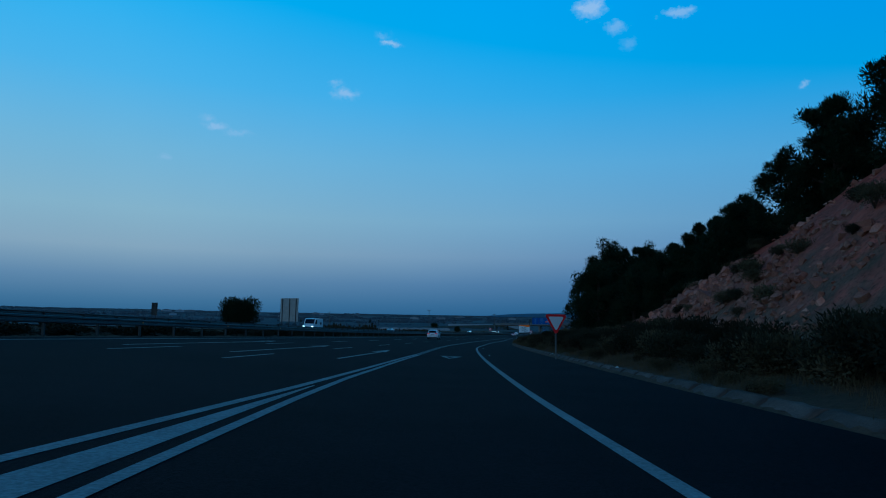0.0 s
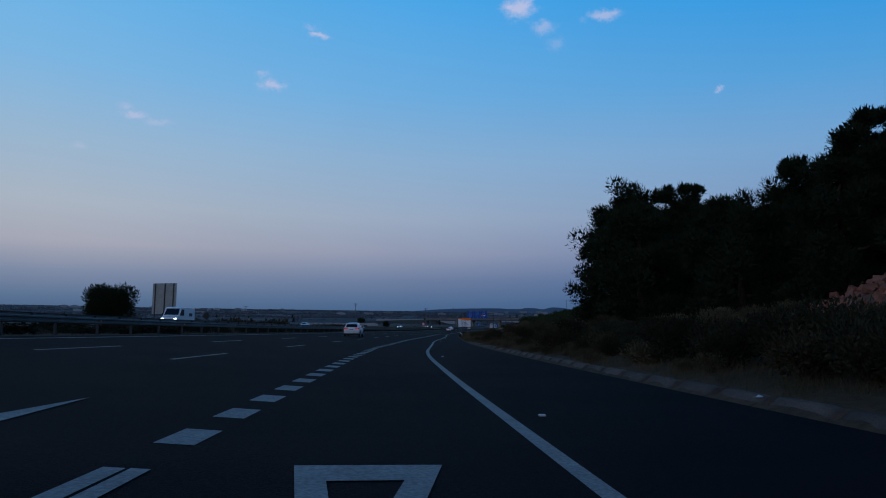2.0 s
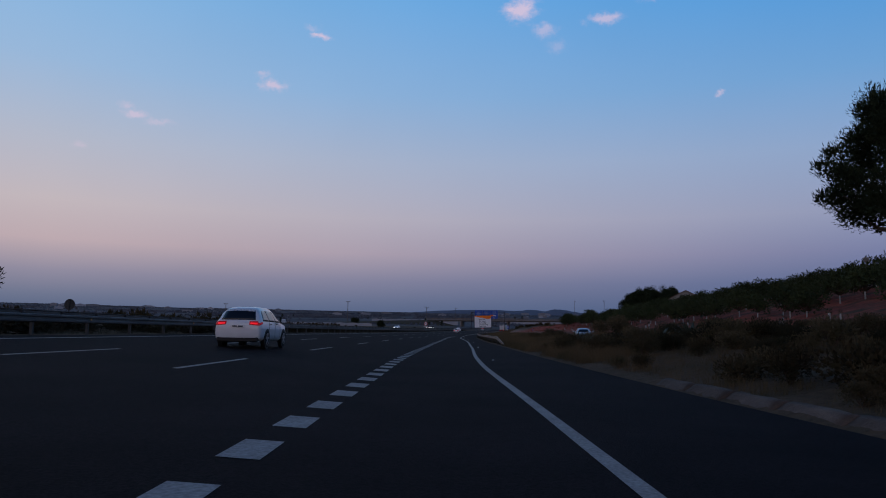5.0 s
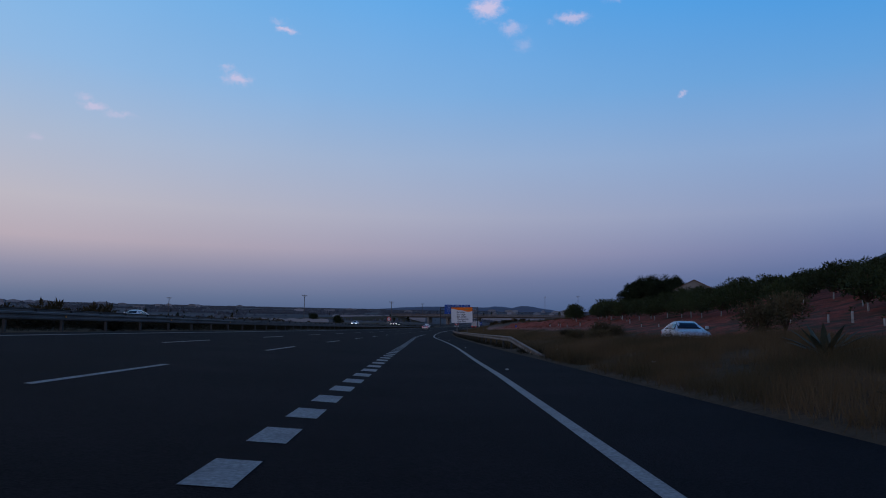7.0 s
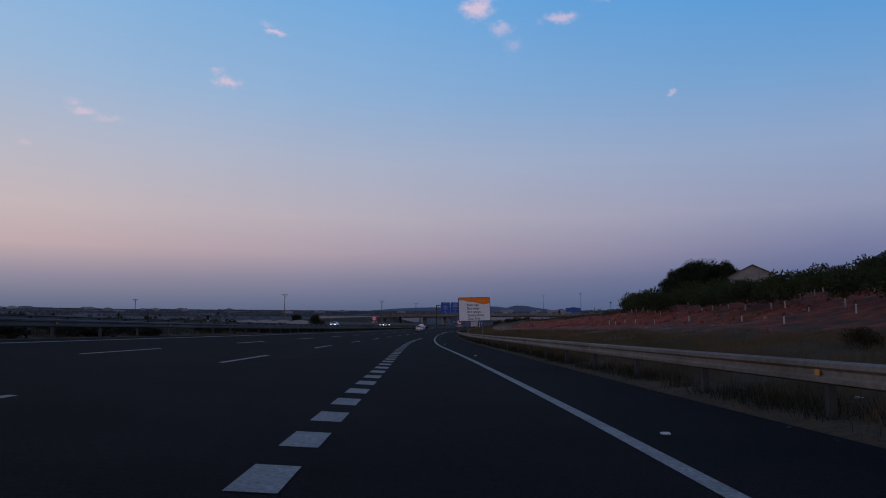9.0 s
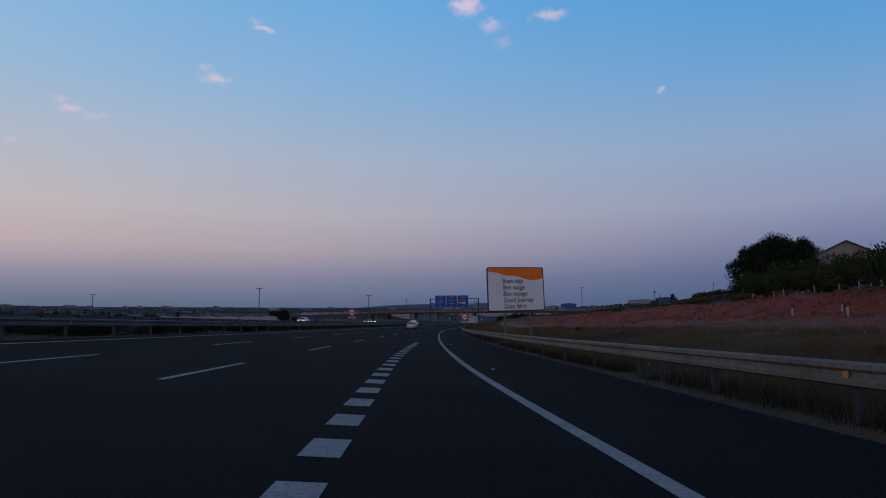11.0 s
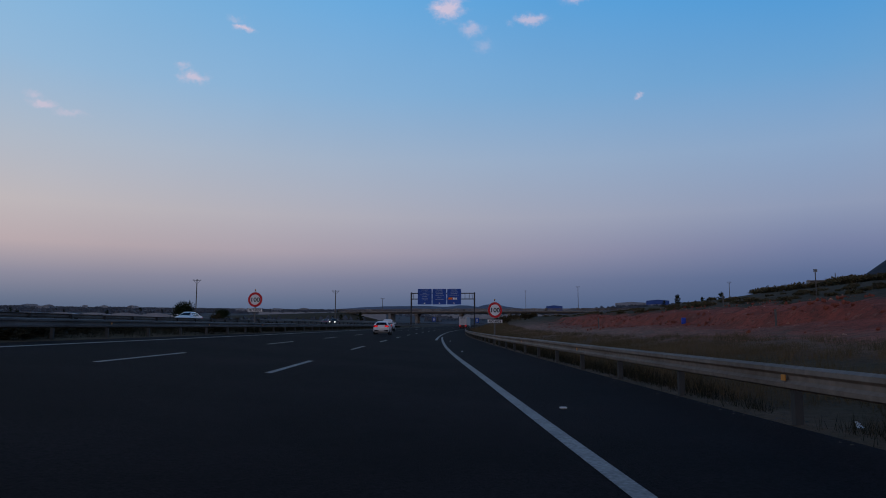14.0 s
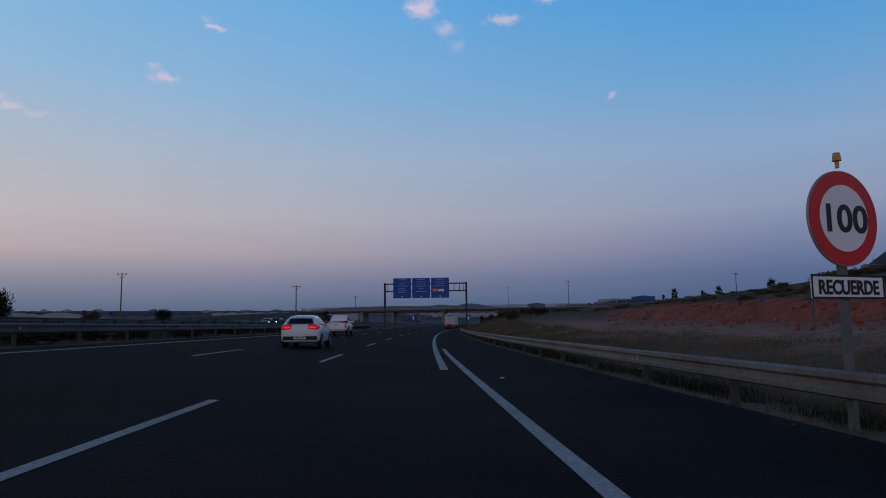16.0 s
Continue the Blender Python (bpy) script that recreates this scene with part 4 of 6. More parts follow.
def build_orchard():
    rnd = random.Random(8)
    roots = [orchard_tree(1), orchard_tree(2), orchard_tree(3)]
    rows, behind, young = [[], [], []], [], []
    total = 0
    for j in range(10):
        u = 24.6 + 4.4 * j
        s = 116 + (j * 1.7) % 4
        while s < 292 - 3 * j * (j > 4):
            lim = 262 + 3 * j
            if s > 120 + 1.2 * j and s < lim and rnd.random() > 0.06 and not (j == 0 and 166 < s < 178):
                off = 2.5 if s > 225 else 0
                row = (s + rnd.uniform(-.4, .4), u + off + (s - 230) * 0.16 * (s > 230) + rnd.uniform(-.4, .4), rnd.uniform(0.82, 1.08), rnd.uniform(0, 360), 0.02)
                if j == 0 and s > 222:
                    if s < 238:
                        young.append((row[0], row[1] - rnd.uniform(2.2, 4.0), rnd.uniform(0.6, 0.95), row[3], 0.05))
                elif j == 0 or (j == 1 and rnd.random() < 0.12):
                    young.append((row[0], row[1] + rnd.uniform(-0.8, 1.6), rnd.uniform(0.6, 0.95), row[3], 0.05))
                    s += 3.1 + rnd.choice((0, 0, 3.1))
                    continue
                k = rnd.randrange(3)
                (rows[k] if total < 285 else behind).append(row)
                total += 1
            s += 3.1
    for r, q in zip(roots, rows):
        put_copies(r, q, "orchard rows")
    # young trees in white guards on the bare red soil before the grown rows
    guard = tagged(new("tree_guard"), "short white tree guard standing in red soil", "tree guard", "tree guards")
    g = Geo()
    g.loft([[(r * math.cos(2 * math.pi * i / 10), r * math.sin(2 * math.pi * i / 10), z) for i in range(10)] for z, r in ((-0.1, .06), (0, .062), (.3, .058), (.58, .062), (.6, .05))])
    g.ob("tube", LIMEWASH, guard, "", True)
    v, f = [], []
    tufts(v, f, Vector((0, 0, 0.66)), 0.12, 14, 0.12, rnd, 0.6)
    g = Geo()
    g.v, g.f = v, f
    g.ob("shoot", CITRUS, guard)
    put_copies(guard, young, "tree guards")
    crown = [c.data for c in roots[0].children if c.name.startswith("crown")][0]
    base, quads = [v.co.copy() for v in crown.vertices], [tuple(p.vertices) for p in crown.polygons]
    g = Geo()
    for s, u, sc, turn, sink in behind:
        m = spot(s, u, -sink, turn) @ Matrix.Diagonal((sc, sc, sc, 1))
        g.add([m @ v for v in base], quads)
    tagged(g.ob("orchard_canopy", CITRUS), "dense green canopy of orange trees farther up the orchard", "orchard", kind="stuff")


build_orchard()


def build_shrubs():
    rnd = random.Random(21)
    kinds = [tagged(bush("shrub", 1, 0.8, SHRUB, 0.075, 8, 260, width=0.32), "dense dark roadside shrub in dry grass", "shrub", "verge shrubs"),
             tagged(bush("shrub", 2, 0.9, SHRUB, 0.085, 8, 280, 0.9, width=0.26), "straggly dark verge shrub", "shrub", "verge shrubs"),
             tagged(bush("shrub", 3, 0.7, SHRUB, 0.085, 7, 200, 0.6, width=0.32), "low spreading verge shrub", "shrub", "verge shrubs")]
    rows = [[], [], []]
    for _ in range(140):
        s = rnd.uniform(-10, 150)
        d = rnd.uniform(2.0, 8.5) if rnd.random() < 0.75 else rnd.uniform(8, 14)
        if s < 60:
            d = 1.6 + (d - 2.0) * 0.45
        rows[rnd.randrange(3)].append((s, along(EDGE, s) + d, rnd.uniform(0.5, 1.35), rnd.uniform(0, 360), 0.1))
    for _ in range(85):
        s = rnd.uniform(62, 152)
        rows[rnd.randrange(3)].append((s, along(EDGE, s) + rnd.uniform(1.4, 8.0), rnd.uniform(0.6, 1.3), rnd.uniform(0, 360), 0.1))
    for _ in range(6):
        s = rnd.uniform(150, 260)
        k, d = rnd.randrange(3), rnd.uniform(2.5, 9)
        rows[k].append((s, along(EDGE, s) + d, rnd.uniform(0.3, 0.65), rnd.uniform(0, 360), 0.1))
    for k, s, d, sc in ((0, 170.5, 5.0, 1.0), (1, 171.5, 7.0, 1.1), (2, 169.5, 6.2, 1.1), (0, 173.5, 8.4, 1.0)):
        rows[k].append((s, along(EDGE, s) + d, sc, 60 * d, 0.1))
    # scrub hanging over the kerb, and dotted over the cut slope
    for _ in range(46):
        s = rnd.uniform(0, 118)
        rows[rnd.randrange(3)].append((s, along(EDGE, s) + rnd.uniform(0.75, 1.7), rnd.uniform(0.28, 0.62), rnd.uniform(0, 360), 0.08))
    for _ in range(62):
        s = rnd.uniform(8, 66)
        rows[rnd.randrange(3)].append((s, along(EDGE, s) + 4.5 + 10 * rnd.random() ** 1.5, rnd.uniform(0.35, 1.1), rnd.uniform(0, 360), 0.1))
    hedge = []
    coarse_v, coarse_f = [], []
    for k in range(6):
        a = 2 * math.pi * k / 6
        tufts(coarse_v, coarse_f, Vector((0.35 * math.cos(a), 0.35 * math.sin(a), 0.32 + 0.1 * (k % 3))), 0.38, 62, 0.19, rnd, 0.7, 0.85, 0.9, 0.34)
    base, quads = [Vector(q) for q in coarse_v], coarse_f
    for _ in range(40):
        s = rnd.uniform(60, 450)
        hedge.append((s, rnd.uniform(-66, -35), rnd.uniform(0.6, 1.6), rnd.uniform(0, 360), 0.1))
    for _ in range(90):
        s = rnd.uniform(110, 300)
        hedge.append((s, rnd.uniform(-39, -33.5), rnd.uniform(0.9, 1.9), rnd.uniform(0, 360), 0.2))
    for _ in range(16):
        hedge.append((rnd.uniform(176, 214), rnd.uniform(-41, -36), rnd.uniform(1.8, 2.8), rnd.uniform(0, 360), 0.2))
    for _ in range(30):
        s = rnd.uniform(420, 560)
        hedge.append((s, along(EDGE, s) + rnd.uniform(3, 20), rnd.uniform(0.8, 1.8), rnd.uniform(0, 360), 0.1))
    brow = Geo()
    for i in range(300):
        s = rnd.uniform(236, 460)
        u = along(EDGE, s) + (rnd.uniform(21, 60) if i % 3 else rnd.gauss(84, 3))
        sc = rnd.uniform(0.5, 1.1) if i % 3 else rnd.uniform(1.6, 2.8)
        m = spot(s, u, -0.1, rnd.uniform(0, 360)) @ Matrix.Diagonal((sc * 1.4, sc * 1.4, sc * 0.8, 1))
        brow.add([m @ v for v in base], quads)
    tagged(brow.ob("rise_scrub", SHRUB), "dark scrub and hedge on the rise beyond the dug earth", "scrub", kind="stuff")
    # low scrub, coloured dark in place of the shade between the rails
    low = Geo()
    for _ in range(330):
        s = rnd.uniform(-30, 430)
        m = spot(s, rnd.uniform(-16.6, -10.2), -0.05, rnd.uniform(0, 360)) @ Matrix.Diagonal((rnd.uniform(0.9, 1.7), rnd.uniform(0.9, 1.7), rnd.uniform(0.45, 0.75), 1))
        low.add([m @ v for v in base], quads)
    tagged(low.ob("median_scrub", SHADED_PLANTS), "low scrub filling the median, darkened for the shade between the barriers", "scrub", kind="stuff")
    # the farm track is kept clear, with two big bushes at its near end
    rows = [[p for p in q if not (136 < p[0] < 168 and 1.5 < p[1] - along(EDGE, p[0]) < 13)] for q in rows]
    rows[1] += [(155.3, along(EDGE, 155) + 9.4, 1.5, 40, 0.1), (156.6, along(EDGE, 157) + 11.2, 1.6, 200, 0.1)]
    for r, q in zip(kinds, rows):
        put_copies(r, q, "verge shrubs")
    # larger, darker shrubs at the foot of the cut and here and there on its face
    dark = tagged(bush("broad_shrub", 4, 1.0, DARK_SHRUB, 0.085, 11, 330, 0.85, width=0.28), "broad dark evergreen shrub on the dry bank", "shrub", "broad shrubs")
    rows = []
    for i in range(78):
        s = 6 + 66 * (i + rnd.random()) / 78
        d = rnd.uniform(1.8, 3.9) if i % 4 else rnd.uniform(7.0, 14.5)
        rows.append((s, along(EDGE, s) + d, rnd.uniform(0.7, 1.3) if i % 4 else rnd.uniform(0.4, 0.75), rnd.uniform(0, 360), 0.12))
    for i in range(44):
        s = 72 + 56 * (i + rnd.random()) / 44
        rows.append((s, along(EDGE, s) + rnd.uniform(2.2, 8.0), rnd.uniform(0.45, 1.0), rnd.uniform(0, 360), 0.12))
    put_copies(dark, rows, "broad shrubs")
    far = Geo()
    for s, u, sc, turn, sink in hedge:
        m = spot(s, u, -sink, turn) @ Matrix.Diagonal((sc, sc, sc * 1.2, 1))
        far.add([m @ v for v in base], quads)
    tagged(far.ob("far_scrub", SHRUB), "dark scrub on the far verge and median bank", "scrub", kind="stuff")
    # dark undergrowth among the pines
    under = tagged(bush("undergrowth_bush", 9, 1.7, NEEDLES, 0.26, 9, 380, 0.8, width=0.22), "dark evergreen bush under the pines", "bush", "undergrowth under the pines")
    rows = []
    for _ in range(70):
        s = rnd.uniform(6, 112)
        u = float(np.interp(s, [6, 40, 50, 60, 70, 90, 112], [33, 31, 27, 26, 23, 22, 27])) + rnd.uniform(-1.0, 9.0)
        rows.append((s, u, rnd.uniform(0.6, 1.15), rnd.uniform(0, 360), 0.3))
    put_copies(under, rows, "undergrowth under the pines")
    # agaves on the verge
    root = new("agave")
    rr = random.Random(5)
    for k in range(16):
        a, t = k * 2.4, 0.35 + 0.75 * (k / 16)
        d = Vector((math.cos(a) * math.cos(t), math.sin(a) * math.cos(t), math.sin(t)))
        sd = Vector((-math.sin(a), math.cos(a), 0))
        ln_ = rr.uniform(0.8, 1.15)
        up = d.cross(sd) * -1
        ring = []
        for f, w in ((0, .06), (.35, .085), (.75, .05), (1.0, .004)):
            c = d * ln_ * f + Vector((0, 0, -0.12 * f * f))
            ring.append([tuple(c - sd * w), tuple(c + up * w * .35 * -1), tuple(c + sd * w), tuple(c + up * w * .15)])
        g = Geo()
        g.loft(ring)
        g.ob("leaf", AGAVE, root)
    tagged(root, "grey-green agave with stiff pointed leaves", "plant", "agaves")
    rows = [(rnd.uniform(118, 146), along(EDGE, 130) + rnd.uniform(4, 9), rnd.uniform(0.7, 1.25), rnd.uniform(0, 360), 0.0) for _ in range(14)]
    put_copies(root, rows, "agaves")


build_shrubs()


def build_grass():
    """Blades of dry grass along both verges."""
    rng = np.random.default_rng(3)
    zones = [(-15, 62, 0.72, 6.0, 5000, 0.18), (62, 120, 0.8, 9.0, 4800, 0.19), (118, 160, 0.45, 9.0, 10500, 0.30), (150, 300, 0.95, 10.0, 21000, 0.22), (300, 420, 0.95, 9.0, 8000, 0.23), (420, 560, 0.5, 14.0, 1500, 0.6)]
    # strip of dark tufts added to give the shade below the beam
    foot = [(150, 420, 0.5, 1.3, 7000, 0.2)]
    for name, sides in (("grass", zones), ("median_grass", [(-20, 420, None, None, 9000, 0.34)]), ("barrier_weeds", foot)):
        vs, fs = [], []
        for s0, s1, d0, d1, count, size in sides:
            for _ in range(count):
                s = rng.uniform(s0, s1)
                u = along(EDGE, s) + d0 + (d1 - d0) * rng.random() ** 1.2 if d0 is not None else rng.uniform(-17.0, -9.7)
                patch = noise.noise((s * 0.25, u * 0.4, 1.0)) + 0.5 * noise.noise((s * 0.9, u * 1.1, 4.0))
                if patch < -0.28:
                    continue
                x, y = plan(s, u)
                z = ground_z(s, u)
                tall = size * (1.0 + 0.8 * patch)
                for _ in range(13):
                    h = tall * rng.uniform(0.4, 1.6)
                    a = rng.uniform(0, 6.283)
                    ox, oy = rng.normal(0, 0.16, 2)
                    lx, ly = rng.normal(0, 0.38 * h, 2)
                    w = 0.003 + 0.004 * rng.random()
                    dx, dy = w * math.cos(a), w * math.sin(a)
                    px, py = x + ox, y + oy
                    n = len(vs)
                    vs += [(px - dx, py - dy, z - 0.05), (px + dx, py + dy, z - 0.05), (px + lx, py + ly, z + h)]
                    fs.append((n, n + 1, n + 2))
        g = Geo()
        g.v, g.f = vs, fs
        tagged(g.ob(name, GRASS if name == "grass" else SHADED_PLANTS), {"grass": "dry grass and low weeds on the verge", "median_grass": "low weeds in the narrow median, coloured as in shade", "barrier_weeds": "dark tufts added as shade along the foot of the barrier"}[name], "grass", kind="stuff")


build_grass()


def rock_mesh(seed):
    """A blocky broken stone: a cube cut back by random planes."""
    rnd = random.Random(seed)
    bm = bmesh.new()
    bmesh.ops.create_cube(bm, size=1.0)
    for v in bm.verts:
        v.co += Vector((rnd.uniform(-.14, .14), rnd.uniform(-.14, .14), rnd.uniform(-.14, .14)))
    for _ in range(5):
        n = Vector((rnd.gauss(0, 1), rnd.gauss(0, 1), rnd.gauss(0, 1))).normalized()
        cut = bmesh.ops.bisect_plane(bm, geom=bm.verts[:] + bm.edges[:] + bm.faces[:], plane_co=n * rnd.uniform(0.36, 0.5), plane_no=n, clear_outer=True)
        edges = [e for e in cut["geom_cut"] if isinstance(e, bmesh.types.BMEdge)]
        if edges:
            bmesh.ops.edgeloop_fill(bm, edges=edges)
    bmesh.ops.recalc_face_normals(bm, faces=bm.faces)
    me = bpy.data.meshes.new("rock")
    bm.to_mesh(me)
    bm.free()
    me.materials.append(ROCK)
    return me


def build_rocks():
    rnd = random.Random(13)
    e = tagged(new("rock_slope"), "tumbled reddish rocks lying on the cut slope", "rocks", kind="structure")
    kinds = [rock_mesh(k) for k in range(7)]
    for i in range(290):
        s = rnd.uniform(14, 60)
        d = rnd.uniform(6.5, 16)
        if i % 3:
            s = rnd.gauss(48, 7.0)
            d = rnd.uniform(6.5, along([(43, 11.0), (54, 15.5)], s))
        u = along(EDGE, s) + d
        o = new("rock", rnd.choice(kinds))
        o.parent = e
        k = rnd.uniform(0.16, 0.46) * (1.7 if rnd.random() < 0.06 else 1.0)
        m = spot(s, u, 0.05 * k)
        o.matrix_world = m @ pose(0, 0, 0, rnd.uniform(0, 60), rnd.uniform(0, 60), rnd.uniform(0, 360)) @ Matrix.Diagonal((k * rnd.uniform(.7, 1.4), k, k * rnd.uniform(.6, 1.1), 1))
    g = Geo()
    for i in range(1500):
        if i < 700:
            s, d = rnd.uniform(-10, 75), rnd.uniform(3, 18)
            k = rnd.uniform(0.06, 0.22)
        else:
            s, d = rnd.uniform(200, 360), rnd.uniform(10, 32)
            k = rnd.uniform(0.05, 0.16)
        u = along(EDGE, s) + d
        x, y = plan(s, u)
        z = ground_z(s, u)
        q = [(x + rnd.uniform(-k, k), y + rnd.uniform(-k, k), z + rnd.uniform(0, .2) * k) for _ in range(4)] + [(x, y, z + k * rnd.uniform(.4, .9))]
        g.add(q, [(0, 1, 4), (1, 2, 4), (2, 3, 4), (3, 0, 4)])
    tagged(g.ob("stones", ROCK), "small loose stones on red earth", "stones", kind="stuff")
    shapes = [([v.co.copy() for v in me.vertices], [tuple(p.vertices) for p in me.polygons]) for me in kinds]
    # clods and broken stone in the dug red earth beyond the orchard
    g = Geo()
    for i in range(2600):
        s = rnd.uniform(205, 372)
        d = rnd.gauss(17.5 + 1.6 * math.sin(s * 0.07), 1.8) if i % 4 else rnd.uniform(12, 31)
        if noise.noise((s * 0.12, d * 0.3, 5.0)) < -0.05 and i % 4:
            continue
        u = along(EDGE, s) + d
        k = rnd.uniform(0.05, 0.2) * (1.5 if rnd.random() < 0.05 else 1.0)
        m = spot(s, u, 0.02 * k) @ pose(0, 0, 0, rnd.uniform(0, 90), rnd.uniform(0, 90), rnd.uniform(0, 360))
        vs, fs = rnd.choice(shapes)
        g.add([m @ (v * k) for v in vs], fs)
    tagged(g.ob("clods", EARTH_CLOD), "clods and broken stone on dug red earth", "clods", kind="stuff")
    # rubble that fills the gaps of the tumbled rocks
    g = Geo()
    for i in range(3400):
        s = min(max(rnd.gauss(44, 12), 8), 66)
        d = rnd.uniform(5.2, along([(43, 11.0), (54, 16.0)], s))
        if noise.noise((s * 0.3, d * 0.35, 8.0)) < -0.08:
            continue
        u = along(EDGE, s) + d
        k = rnd.uniform(0.07, 0.30)
        m = spot(s, u, 0.05 * k) @ pose(0, 0, 0, rnd.uniform(0, 90), rnd.uniform(0, 90), rnd.uniform(0, 360))
        vs, fs = rnd.choice(shapes)
        g.add([m @ (v * k) for v in vs], fs)
    tagged(g.ob("rubble", ROCK), "broken reddish rubble on the cut slope", "rubble", kind="stuff")
    # grit and litter along the foot of the barrier
    g = Geo()
    for i in range(2600):
        s = rnd.uniform(150, 350)
        u = along(EDGE, s) + rnd.uniform(-0.25, 1.1)
        k = rnd.uniform(0.012, 0.04)
        x, y = plan(s, u)
        z = max(ground_z(s, u), road_z(s, u) if u < along(EDGE, s) else -9)
        g.add([(x - k, y - k, z), (x + k, y - k * .6, z), (x + k * .3, y + k, z), (x, y, z + 0.4 * k)], [(0, 1, 3), (1, 2, 3), (2, 0, 3)])
    tagged(g.ob("gravel", GRIT), "pale grit gathered along the asphalt edge", "gravel", kind="stuff")


build_rocks()


from mathutils.bvhtree import BVHTree


# ---- signs ----
def post(g, x, y, z0, z1, w=0.06):
    g.box(x - w / 2, x + w / 2, y - w / 2, y + w / 2, z0, z1, 0.008)


def build_give_way():
    e = thing("give_way_sign", spot(41.3, 12.75, 0, 17), "red and white triangular give way sign on grey post", "road sign")
    def tri(k, top):
        c = [(-0.71 * k, top), (0.71 * k, top), (0, top - 1.21 * k)]
        out = []
        for i in range(3):
            a, b, d = Vector(c[i - 1]), Vector(c[i]), Vector(c[(i + 1) % 3])
            for f in (0.0, 0.5, 1.0):
                p, q = b.lerp(a, 0.09 * (1 - f) / 1), b.lerp(d, 0.09 * f)
                out.append(tuple((p + q - b)))
        return out
    Geo().prism(tri(1.0, 2.60), -0.015, 0.015).ob("border", SIGN_RED, e, "red border")
    Geo().prism([(x, z) for x, z in tri(0.70, 2.468)], -0.023, -0.016).ob("panel", SIGN_WHITE, e)
    g = Geo()
    post(g, 0, 0.05, -0.4, 2.5, 0.08)
    g.ob("post", POST_GREY, e)
    for z in (2.1, 2.45):
        Geo().box(-0.2, 0.2, 0.016, 0.03, z - 0.03, z + 0.03, 0.004).ob("bracket", STEEL, e)


build_give_way()


def build_welcome_board():
    e = thing("farewell_board", spot(243.35, 10.27, 0.06, 25) @ Matrix.Rotation(radians(-1.8), 4, "Y"), "large white roadside board with orange band and farewells", "sign board")
    w, h, zc = 4.15, 2.76, 3.47
    Geo().prism([(x, z + zc) for x, z in rounded(w, h, 0.16)], 0.0, 0.05).ob("rim", SIGN_NAVY, e, "dark blue rim")
    Geo().prism([(x, z + zc) for x, z in rounded(w - 0.14, h - 0.14, 0.11)], -0.008, 0.0).ob("panel", SIGN_WHITE, e)
    x0, x1, z1 = -w / 2 + 0.075, w / 2 - 0.075, zc + h / 2 - 0.075
    wave = [(0.0, .07), (.10, .085), (.2, .11), (.28, .15), (.32, .165), (.45, .165), (.55, .19), (.65, .235), (.74, .265), (.84, .27), (.93, .25), (1.0, .22)]
    poly = [(x0 + f * (x1 - x0), z1 - d * h) for f, d in wave] + [(x1, z1 - .1), (x1 - .03, z1 - .03), (x1 - .1, z1), (x0 + .1, z1), (x0 + .03, z1 - .03), (x0, z1 - .1)]
    Geo().prism(poly, -0.014, -0.009).ob("band", SIGN_ORANGE, e, "orange wave band")
    groove = mat("board_groove", (0.60, 0.60, 0.63), 0.5)
    for k in range(13):
        z = zc - h / 2 + h * (k + 1) / 14
        Geo().box(-w / 2 + 0.08, w / 2 - 0.08, -0.0095, -0.0082, z - 0.006, z + 0.006).ob("groove", groove, e)
    Geo().box(0.55, 1.15, -0.017, -0.0145, z1 - .36, z1 - .27).ob("mark", mat("faded_mark", (0.62, 0.36, 0.12), 0.5), e)
    for k, (txt, sh) in enumerate((("Buen viaje", 0.0), ("Bon viatge", 0.16), ("Bon voyage", 0.16), ("Good journey", 0.16), ("Gute fahrt", 0.16))):
        lettering(txt, 0.425, -1.0 + 0.012 * k, -0.012, zc + h / 2 - h * (0.365 + 0.143 * k), SIGN_BLACK, e, sh, narrow=0.90, bold=0.004)
    for x in (-0.85, 1.0):
        g = Geo()
        post(g, x, 0.11, -0.6, 4.7, 0.11)
        g.ob("post", POST_GREY, e)
    for z in (2.4, 3.5, 4.6):
        Geo().box(-1.9, 1.9, 0.05, 0.075, z - 0.04, z + 0.04).ob("rail", ALU_BACK, e)


build_welcome_board()


